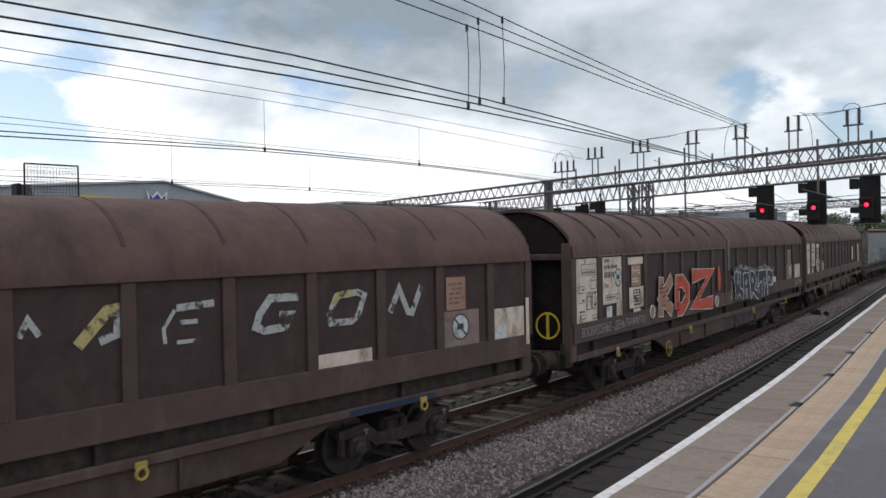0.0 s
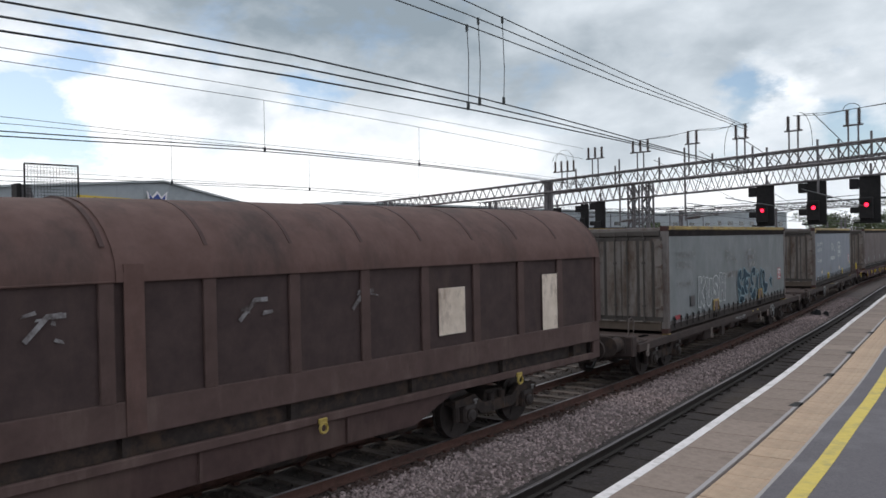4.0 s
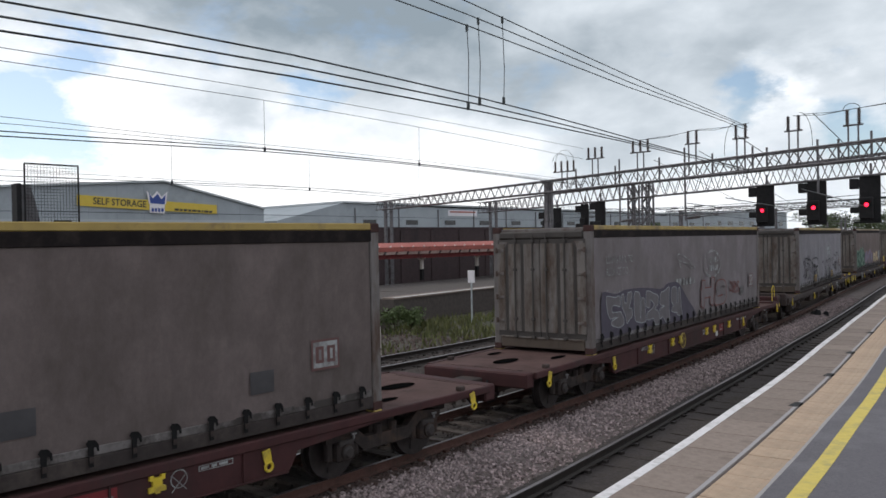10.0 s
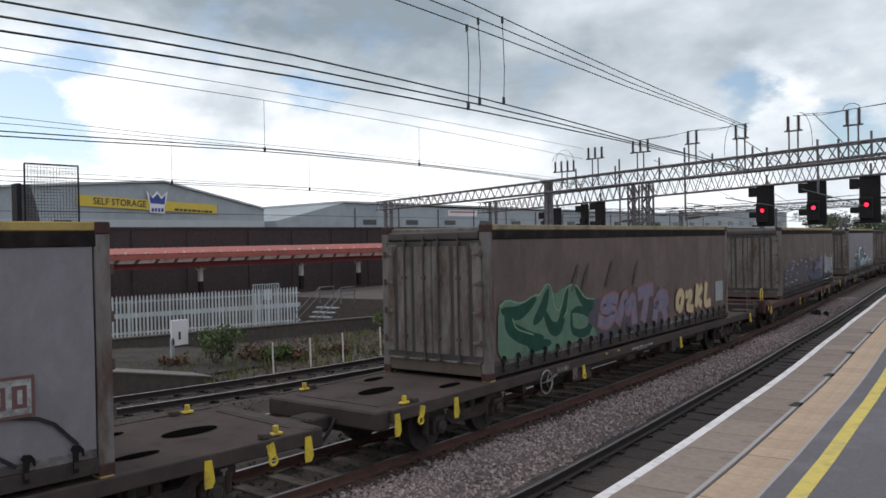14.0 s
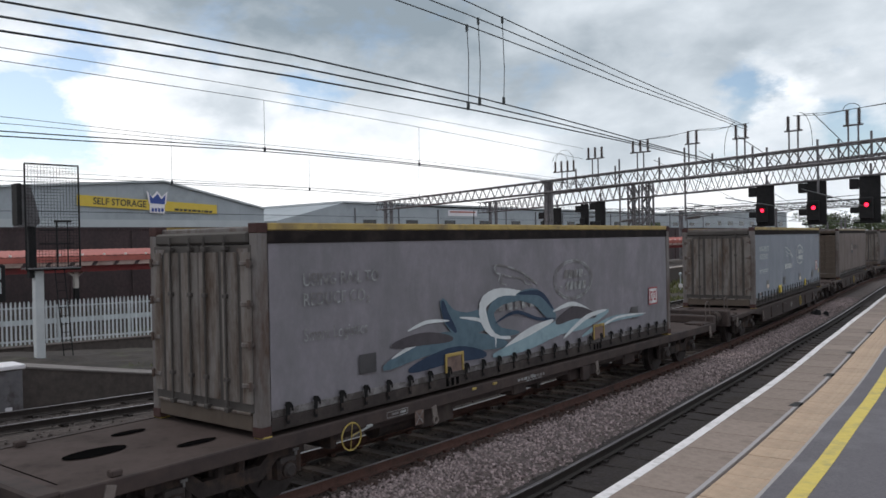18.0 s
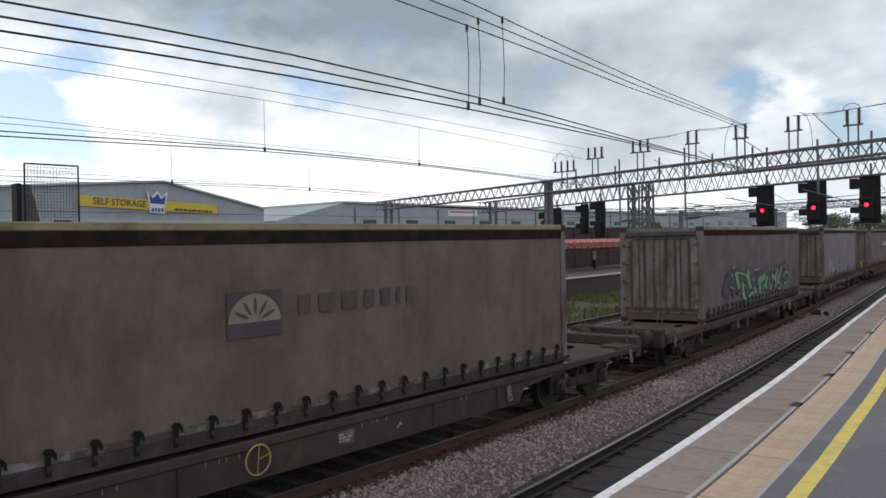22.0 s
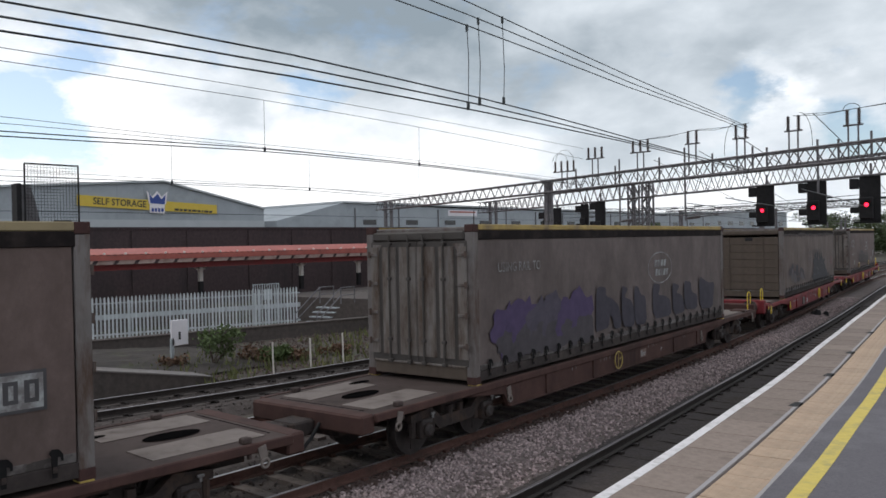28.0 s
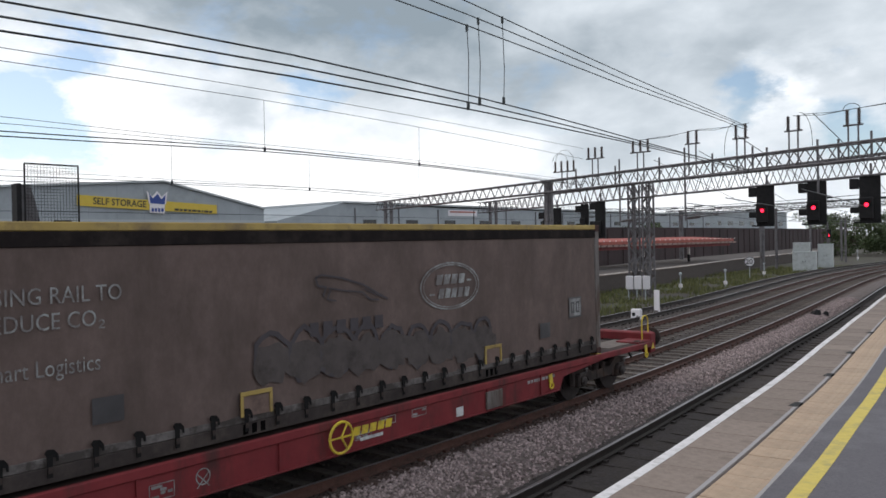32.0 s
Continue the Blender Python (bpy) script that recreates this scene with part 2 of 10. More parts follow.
# ---------------------------------------------------------------- mesh helpers
class Shape:
    """Collects faces for one mesh."""

    def __init__(self):
        self.v, self.f = [], []

    def add(self, verts, faces):
        k = len(self.v)
        self.v += [tuple(p) for p in verts]
        self.f += [tuple(k + i for i in face) for face in faces]
        return self

    def box(self, x0, x1, y0, y1, z0, z1, m=None):
        p = [(x, y, z) for x in (x0, x1) for y in (y0, y1) for z in (z0, z1)]
        if m:
            p = [m @ Vector(c) for c in p]
        return self.add(p, [(0, 1, 3, 2), (4, 6, 7, 5), (0, 4, 5, 1), (2, 3, 7, 6), (0, 2, 6, 4), (1, 5, 7, 3)])

    def cbox(self, x0, x1, y0, y1, z0, z1, c=0.01, m=None):
        """A box with chamfered edges."""
        p = []
        for x, ax in ((x0, 1), (x1, -1)):
            for y, ay in ((y0, 1), (y1, -1)):
                for z, az in ((z0, 1), (z1, -1)):
                    p += [(x, y + ay * c, z + az * c), (x + ax * c, y, z + az * c), (x + ax * c, y + ay * c, z)]
        if m:
            p = [m @ Vector(q) for q in p]
        k = lambda i, j, h, a: ((i * 2 + j) * 2 + h) * 3 + a
        f = []
        for i in (0, 1):
            f.append((k(i, 0, 0, 0), k(i, 1, 0, 0), k(i, 1, 1, 0), k(i, 0, 1, 0)))
            f.append((k(0, i, 0, 1), k(1, i, 0, 1), k(1, i, 1, 1), k(0, i, 1, 1)))
            f.append((k(0, 0, i, 2), k(1, 0, i, 2), k(1, 1, i, 2), k(0, 1, i, 2)))
            for j in (0, 1):
                f.append((k(i, j, 0, 0), k(i, j, 0, 1), k(i, j, 1, 1), k(i, j, 1, 0)))
                f.append((k(i, 0, j, 0), k(i, 0, j, 2), k(i, 1, j, 2), k(i, 1, j, 0)))
                f.append((k(0, i, j, 1), k(0, i, j, 2), k(1, i, j, 2), k(1, i, j, 1)))
                for h in (0, 1):
                    f.append((k(i, j, h, 0), k(i, j, h, 1), k(i, j, h, 2)))
        return self.add(p, f)

    def rod(self, a, b, r, n=6, r2=None, caps=True):
        a, b = Vector(a), Vector(b)
        d = (b - a).normalized()
        u = d.cross(Vector((0, 0, 1)) if abs(d.z) < 0.9 else Vector((1, 0, 0))).normalized()
        w = d.cross(u)
        r2 = r if r2 is None else r2
        p = []
        for c, rr in ((a, r), (b, r2)):
            p += [c + (u * math.cos(2 * math.pi * i / n) + w * math.sin(2 * math.pi * i / n)) * rr for i in range(n)]
        f = [(i, (i + 1) % n, n + (i + 1) % n, n + i) for i in range(n)]
        if caps:
            f += [tuple(range(n - 1, -1, -1)), tuple(range(n, 2 * n))]
        return self.add(p, f)

    def path(self, pts, r, n=6):
        """A bent tube through points, all in one piece."""
        P = [Vector(p) for p in pts]
        k, m = len(self.v), len(P)
        ref = None
        for i, c in enumerate(P):
            d = (P[min(i + 1, m - 1)] - P[max(i - 1, 0)]).normalized()
            if ref is None:
                ref = d.cross(Vector((0, 0, 1)) if abs(d.z) < 0.9 else Vector((1, 0, 0))).normalized()
            u = (ref - d * ref.dot(d)).normalized()
            ref, w = u, d.cross(u)
            self.v += [tuple(c + (u * math.cos(2 * math.pi * j / n) + w * math.sin(2 * math.pi * j / n)) * r) for j in range(n)]
        for i in range(m - 1):
            for j in range(n):
                self.f.append((k + i * n + j, k + i * n + (j + 1) % n, k + (i + 1) * n + (j + 1) % n, k + (i + 1) * n + j))
        self.f += [tuple(k + j for j in range(n - 1, -1, -1)), tuple(k + (m - 1) * n + j for j in range(n))]
        return self

    def lathe(self, a, b, radii, n=8):
        """A turned shape from a to b with radii at even steps."""
        a, b = Vector(a), Vector(b)
        d = (b - a).normalized()
        u = d.cross(Vector((0, 0, 1)) if abs(d.z) < 0.9 else Vector((1, 0, 0))).normalized()
        w = d.cross(u)
        k, m = len(self.v), len(radii)
        for i, r in enumerate(radii):
            c = a.lerp(b, i / (m - 1))
            self.v += [tuple(c + (u * math.cos(2 * math.pi * j / n) + w * math.sin(2 * math.pi * j / n)) * r) for j in range(n)]
        for i in range(m - 1):
            for j in range(n):
                self.f.append((k + i * n + j, k + i * n + (j + 1) % n, k + (i + 1) * n + (j + 1) % n, k + (i + 1) * n + j))
        self.f += [tuple(k + j for j in range(n - 1, -1, -1)), tuple(k + (m - 1) * n + j for j in range(n))]
        return self

    def ring(self, c, R, r, axis="x", n=20, k=6):
        p, f = [], []
        for i in range(n):
            a = 2 * math.pi * i / n
            for j in range(k):
                b = 2 * math.pi * j / k
                u, h = R + r * math.cos(b), r * math.sin(b)
                x, y = u * math.cos(a), u * math.sin(a)
                q = {"x": (h, x, y), "y": (x, h, y), "z": (x, y, h)}[axis]
                p.append((c[0] + q[0], c[1] + q[1], c[2] + q[2]))
        for i in range(n):
            for j in range(k):
                f.append((i * k + j, ((i + 1) % n) * k + j, ((i + 1) % n) * k + (j + 1) % k, i * k + (j + 1) % k))
        return self.add(p, f)

    def prism(self, outline, axis, a, b):
        """An outline of (u, w) pushed along an axis from a to b: x takes (y, z), y takes (x, z), z takes (x, y)."""
        put = {"x": lambda u, w, h: (h, u, w), "y": lambda u, w, h: (u, h, w), "z": lambda u, w, h: (u, w, h)}[axis]
        n = len(outline)
        p = [put(u, w, a) for u, w in outline] + [put(u, w, b) for u, w in outline]
        f = [(i, (i + 1) % n, n + (i + 1) % n, n + i) for i in range(n)]
        f += [tuple(range(n - 1, -1, -1)), tuple(range(n, 2 * n))]
        return self.add(p, f)

    def ribbon(self, pts, width, x, closed=False, thick=0.002):
        """A flat painted stroke on the plane at x, along points (y, z)."""
        P = [Vector((a, b)) for a, b in pts]
        if closed:
            P = P + [P[0]]
        L, R = [], []
        n = len(P)
        for i in range(n):
            if closed and i in (0, n - 1):
                d0, d1 = P[n - 1] - P[n - 2], P[1] - P[0]
            else:
                d0, d1 = P[i] - P[max(i - 1, 0)], P[min(i + 1, n - 1)] - P[i]
            d0 = d0 if d0.length > 1e-6 else d1
            d1 = d1 if d1.length > 1e-6 else d0
            t = d0.normalized() + d1.normalized()
            t = t.normalized() if t.length > 0.2 else d1.normalized()
            nn = Vector((-t.y, t.x))
            s = width / 2 / max(0.5, abs(nn.dot(Vector((-d1.y, d1.x)).normalized())))
            L.append(P[i] + nn * s)
            R.append(P[i] - nn * s)
        for i in range(n - 1):
            self.add([(x, *L[i]), (x, *R[i]), (x, *R[i + 1]), (x, *L[i + 1])], [(0, 1, 2, 3)])
        return self

    def plate(self, pts, x):
        """A flat painted patch on the plane at x with the outline (y, z)."""
        return self.add([(x, a, b) for a, b in pts], [tuple(range(len(pts)))])

    def mesh(self, name, material, smooth=False):
        me = bpy.data.meshes.new(name)
        me.from_pydata(self.v, [], self.f)
        me.materials.append(material)
        bm = bmesh.new()
        bm.from_mesh(me)
        if len(bm.faces) < 60000:
            bmesh.ops.recalc_face_normals(bm, faces=bm.faces)
        bm.to_mesh(me)
        bm.free()
        if smooth:
            me.polygons.foreach_set("use_smooth", [True] * len(me.polygons))
            me.set_sharp_from_angle(angle=radians(40))
        return me


def part(name, shape, material, parent=None, label="", at=None, smooth=False):
    me = shape if isinstance(shape, bpy.types.Mesh) else shape.mesh(name, material, smooth)
    ob = new(name, me)
    if parent:
        ob.parent = parent
    if at is not None:
        ob.matrix_local = at
    if label:
        ob["label"] = label
    return ob


def thing(name, label, category, group="", kind="", at=None):
    ob = new(name)
    ob.empty_display_size = 0.3
    if at is not None:
        ob.matrix_world = at
    return tagged(ob, label, category, group, kind)


def text_mesh(words, size, material, spacing=1.0, bold=0.0):
    """Letters in the built-in font as a mesh in the yz plane, reading along +y, facing +x."""
    cu = bpy.data.curves.new("words", "FONT")
    cu.body, cu.size, cu.space_character, cu.offset = words, size, spacing, bold
    cu.resolution_u = 3
    tmp = bpy.data.objects.new("words", cu)
    scene.collection.objects.link(tmp)
    bpy.context.view_layer.update()
    me = bpy.data.meshes.new_from_object(tmp.evaluated_get(bpy.context.evaluated_depsgraph_get()))
    bpy.data.objects.remove(tmp)
    bpy.data.curves.remove(cu)
    me.transform(Matrix(((0, 0, 1, 0), (1, 0, 0, 0), (0, 1, 0, 0), (0, 0, 0, 1))))
    me.materials.clear()
    me.materials.append(material)
    return me


def split_letters(me):
    """One mesh for each letter: pieces that overlap along y belong together (the dot of an i)."""
    co = [v.co.copy() for v in me.vertices]
    root = list(range(len(co)))

    def top(i):
        while root[i] != i:
            root[i] = root[root[i]]
            i = root[i]
        return i

    faces = [tuple(p.vertices) for p in me.polygons]
    for f in faces:
        for v in f[1:]:
            root[top(v)] = top(f[0])
    groups = {}
    for f in faces:
        groups.setdefault(top(f[0]), []).append(f)
    spans = sorted((min(co[v].y for f in fs for v in f), max(co[v].y for f in fs for v in f), k) for k, fs in groups.items())
    runs = []
    for lo, hi, k in spans:
        if runs and lo < runs[-1][0] - 1e-4:
            runs[-1][0] = max(hi, runs[-1][0])
            runs[-1][1].append(k)
        else:
            runs.append([hi, [k]])
    out = []
    for hi, keys in runs:
        fs = [f for k in keys for f in groups[k]]
        used = sorted({v for f in fs for v in f})
        at = {v: i for i, v in enumerate(used)}
        one = bpy.data.meshes.new("letter")
        one.from_pydata([co[v] for v in used], [], [tuple(at[v] for v in f) for f in fs])
        one.materials.append(me.materials[0])
        out.append(one)
    bpy.data.meshes.remove(me)
    return out


# ---------------------------------------------------------------- the plan of the line
def line_x(y):
    """The centre of the train's track: straight by the platform, easing to the left, then straight again."""
    y = min(max(y, 0.0), 96.0)
    return -10.206 - 0.0034708 * y * y + 2.406e-5 * y ** 3


def line_slope(y):
    return -0.0069416 * y + 7.218e-5 * y * y if 0 < y < 96 else 0.0


def side_of(y, table):
    """An offset that changes along the line."""
    ys, vs = [a for a, _ in table], [b for _, b in table]
    return float(np.interp(y, ys, vs))


OFF_TRAIN = [(-60, 0.0), (300, 0.0)]
OFF_NEXT = [(-60, -3.3), (20, -3.05), (40, -2.9), (300, -2.9)]
OFF_FAR = [(-60, -9.8), (6, -8.25), (11.7, -7.32), (15.5, -6.9), (32, -5.95), (45, -5.65), (90, -6.2), (300, -6.4)]
OFF_NEAR = [(-60, 4.6), (0, 4.5), (8.8, 4.27), (10.5, 4.16), (17.3, 3.77), (27.4, 3.46), (40, 3.45), (61, 3.4), (300, 3.4)]
OFF_EDGE = [(-60, 6.3), (0, 6.13), (7.1, 5.87), (9.7, 5.68), (12.4, 5.47), (14.1, 5.37), (17.0, 5.175), (20.4, 4.94), (26.6, 4.66), (35, 4.48), (60, 4.45), (300, 4.5)]


def station(off, y):
    return line_x(y) + side_of(y, off)


def strip(name, off, lo, hi, z0, z1, y0, y1, step, material, parent=None, label=""):
    """A long slab that follows the line: between lo and hi beside the offset line, from z0 to z1."""
    s = Shape()
    n = int(math.ceil((y1 - y0) / step))
    ys = [y0 + (y1 - y0) * i / n for i in range(n + 1)]
    sec = [(lo, z0), (hi, z0), (hi, z1), (lo, z1)]
    for y in ys:
        x = station(off, y)
        s.v += [(x + a, y, z) for a, z in sec]
    for i in range(n):
        for j in range(4):
            s.f.append((4 * i + j, 4 * i + (j + 1) % 4, 4 * i + 4 + (j + 1) % 4, 4 * i + 4 + j))
    s.f += [(0, 1, 2, 3), (4 * n + 3, 4 * n + 2, 4 * n + 1, 4 * n)]
    return part(name, s, material, parent, label)


# ---------------------------------------------------------------- ground and tracks
def make_ground():
    s = Shape()
    s.add([(-1800, -1200, -0.42), (1200, -1200, -0.42), (1200, 2500, -0.42), (-1800, 2500, -0.42)], [(0, 1, 2, 3)])
    tagged(part("ground", s, GROUND), "bare brown railway ground with patches of weeds", "ground", kind="structure")


RAIL_SEC = [(-0.07, -0.155), (0.07, -0.155), (0.07, -0.145), (0.012, -0.125), (0.012, -0.045), (0.036, -0.035), (0.036, -0.004),
            (-0.036, -0.004), (-0.036, -0.035), (-0.012, -0.045), (-0.012, -0.125), (-0.07, -0.145)]


def sweep(sec, off, y0, y1, step, shift=0.0):
    s = Shape()
    n = int(math.ceil((y1 - y0) / step))
    k = len(sec)
    for i in range(n + 1):
        y = y0 + (y1 - y0) * i / n
        x = station(off, y) + shift
        s.v += [(x + a, y, z) for a, z in sec]
    for i in range(n):
        for j in range(k):
            s.f.append((k * i + j, k * i + (j + 1) % k, k * i + k + (j + 1) % k, k * i + k + j))
    s.f += [tuple(range(k)), tuple(k * n + j for j in range(k - 1, -1, -1))]
    return s


def make_track(name, off, bed, label, shiny, y1=230, tie=None):
    t = thing(name, label, "railway track", "tracks through the station", "structure")
    rng = random.Random(name)
    # ballast bed with uneven shoulders
    s = Shape()
    ys = [-40 + i * 0.5 for i in range(int((y1 + 40) / 0.5) + 1)]
    cols = [-1.75, -1.35, -1.1, -0.6, -0.3, 0, 0.3, 0.6, 1.1, 1.35, 1.75]
    zs = [-0.43, -0.24, -0.19, -0.215, -0.22, -0.22, -0.22, -0.215, -0.19, -0.24, -0.43]
    for y in ys:
        x = station(off, y)
        for c, z in zip(cols, zs):
            s.v.append((x + c, y, z + rng.uniform(-0.02, 0.02)))
    k = len(cols)
    for i in range(len(ys) - 1):
        for j in range(k - 1):
            s.f.append((k * i + j, k * i + j + 1, k * i + k + j + 1, k * i + k + j))
    part("ballast_bed", s, bed, t)
    for sh in (-0.7525, 0.7525):
        rail = part("rail", sweep(RAIL_SEC, off, -40, y1, 2.0, sh), RAIL_BLACK if tie else RAIL_SIDE, t)
        head = [(-0.033, -0.004), (0.033, -0.004), (0.028, 0.0), (-0.028, 0.0)]
        part("rail_head", sweep(head, off, -40, y1, 2.0, sh), RAIL_TOP if shiny else RAIL_SIDE, rail, "worn running surface of the rail")
    s = Shape()
    s.add([(-1.25, -0.13, -0.3), (1.25, -0.13, -0.3), (1.25, 0.13, -0.3), (-1.25, 0.13, -0.3),
           (-1.24, -0.1, -0.17), (1.24, -0.1, -0.17), (1.24, 0.1, -0.17), (-1.24, 0.1, -0.17)],
          [(0, 1, 2, 3), (4, 5, 6, 7), (0, 1, 5, 4), (1, 2, 6, 5), (2, 3, 7, 6), (3, 0, 4, 7)])
    me = s.mesh("sleeper", tie or SLEEPER)
    clip = Shape()
    for sx in (-0.7525, 0.7525):
        for d in (-0.11, 0.11):
            clip.box(sx + d - 0.04, sx + d + 0.04, -0.05, 0.05, -0.17, -0.12)
    cm = clip.mesh("rail_clip", RAIL_BLACK if tie else RAIL_SIDE)
    y = -12.0
    while y < 88:
        sl = part("sleeper", me, None, t, at=pose(station(off, y), y, rng.uniform(-0.012, 0.006) - (0.036 if tie else 0), 0, 0, -math.degrees(math.atan(line_slope(y))) + rng.uniform(-1, 1)))
        if -2 < y < 45:
            part("rail_clip", cm, None, sl)
        y += 0.68
    return t


def scatter_stones(name, spots, size, material, label, seed):
    """Loose angular stones over a list of (x, y, z)."""
    rng = np.random.default_rng(seed)
    base = np.array([(1, 0, 0), (-1, 0, 0), (0, 1, 0), (0, -1, 0), (0, 0, 1), (0, 0, -1)], float)
    faces = np.array([(0, 2, 4), (2, 1, 4), (1, 3, 4), (3, 0, 4), (2, 0, 5), (1, 2, 5), (3, 1, 5), (0, 3, 5)])
    P = np.array(spots)
    n = len(P)
    sc = rng.uniform(0.55, 1.25, (n, 1, 3)) * size * rng.uniform(0.7, 1.2, (n, 1, 1))
    v = base[None] * sc + rng.normal(0, size * 0.16, (n, 6, 3))
    a, b = rng.uniform(0, 6.28, n), rng.uniform(-0.8, 0.8, n)
    ca, sa, cb, sb = np.cos(a)[:, None], np.sin(a)[:, None], np.cos(b)[:, None], np.sin(b)[:, None]
    x, y, z = v[..., 0], v[..., 1], v[..., 2]
    y, z = y * cb - z * sb, y * sb + z * cb
    x, y = x * ca - y * sa, x * sa + y * ca
    v = np.stack([x, y, z], -1) + P[:, None]
    f = (faces[None] + (np.arange(n) * 6)[:, None, None]).reshape(-1, 3)
    me = bpy.data.meshes.new(name)
    me.from_pydata(v.reshape(-1, 3).tolist(), [], f.tolist())
    me.materials.append(material)
    return tagged(new(name, me), label, "ballast", kind="stuff")


def make_ballast_ridge():
    """The pale ballast between the train's track and the platform track."""
    s = Shape()
    rng = random.Random(4)
    ys = [-40 + 0.4 * i for i in range(480)]
    k = 7
    for y in ys:
        a, b = line_x(y) + 1.22, station(OFF_NEAR, y) - 0.95
        for j in range(k):
            u = j / (k - 1)
            s.v.append((a + (b - a) * u, y, -0.17 + 0.06 * math.sin(math.pi * min(1, u * 1.25)) - 0.10 * u * u + rng.uniform(-0.015, 0.015)))
    for i in range(len(ys) - 1):
        for j in range(k - 1):
            s.f.append((k * i + j, k * i + j + 1, k * i + k + j + 1, k * i + k + j))
    tagged(part("ballast_shoulder", s, BALLAST), "pale grey stone ballast heaped between two tracks", "ballast", kind="structure")
    rng = np.random.default_rng(8)
    spots = []
    for i in range(30000):
        y = 3.0 + 47 * rng.random() ** 1.6
        a, b = line_x(y) + 1.16 + 0.10 * rng.standard_normal(), station(OFF_NEAR, y) - 0.86
        u = rng.random()
        if rng.random() > (1.15 - 0.75 * u if u < 0.7 else 1.6 - 1.6 * u):
            continue
        spots.append((a + (b - a) * u, y, -0.165 + 0.06 * math.sin(math.pi * min(1, u * 1.25)) - 0.10 * u * u))
    scatter_stones("ballast_stones", spots, 0.036, STONE, "loose pale grey ballast stones beside the rails", 3)
    # rust from the brakes stains the strip beside the rail
    strip("rusty_ballast", OFF_TRAIN, 0.84, 1.34, -0.30, -0.172, -40, 150, 1.0, RUST_BALLAST, TRACK_1, "rust-brown ballast beside the rail")
    strip("stained_ballast", OFF_NEAR, -1.42, -0.84, -0.40, -0.245, -40, 150, 1.0, RUST_BALLAST, TRACK_4, "brown-stained ballast beside the rail")
    spots = []
    for i in range(9000):
        y = 2.0 + 40 * rng.random() ** 1.5
        if i % 2:
            spots.append((line_x(y) + rng.uniform(0.84, 1.3), y, -0.172))
        else:
            spots.append((station(OFF_NEAR, y) - rng.uniform(0.84, 1.5), y, -0.243))
    scatter_stones("rusty_stones", spots, 0.03, island(RUST_BALLAST, 0.4), "small rust-brown stones beside the rail", 6)
    spots = []
    for off, n in ((OFF_TRAIN, 7000), (OFF_NEXT, 5000), (OFF_FAR, 5000)):
        for i in range(n):
            y = 1.0 + 45 * rng.random()
            u = rng.uniform(-1.7, 1.7)
            if abs(abs(u) - 0.75) < 0.1:
                continue
            spots.append((station(off, y) + u, y, -0.2 - (0.5 * max(0, abs(u) - 1.3))))
    scatter_stones("track_stones", spots, 0.034, island(mat("brown ballast stone", (0.065, 0.054, 0.047), (0.13, 0.11, 0.098), 20.0, 0.9), 0.5),
                   "brown-stained ballast stones between the sleepers", 5)


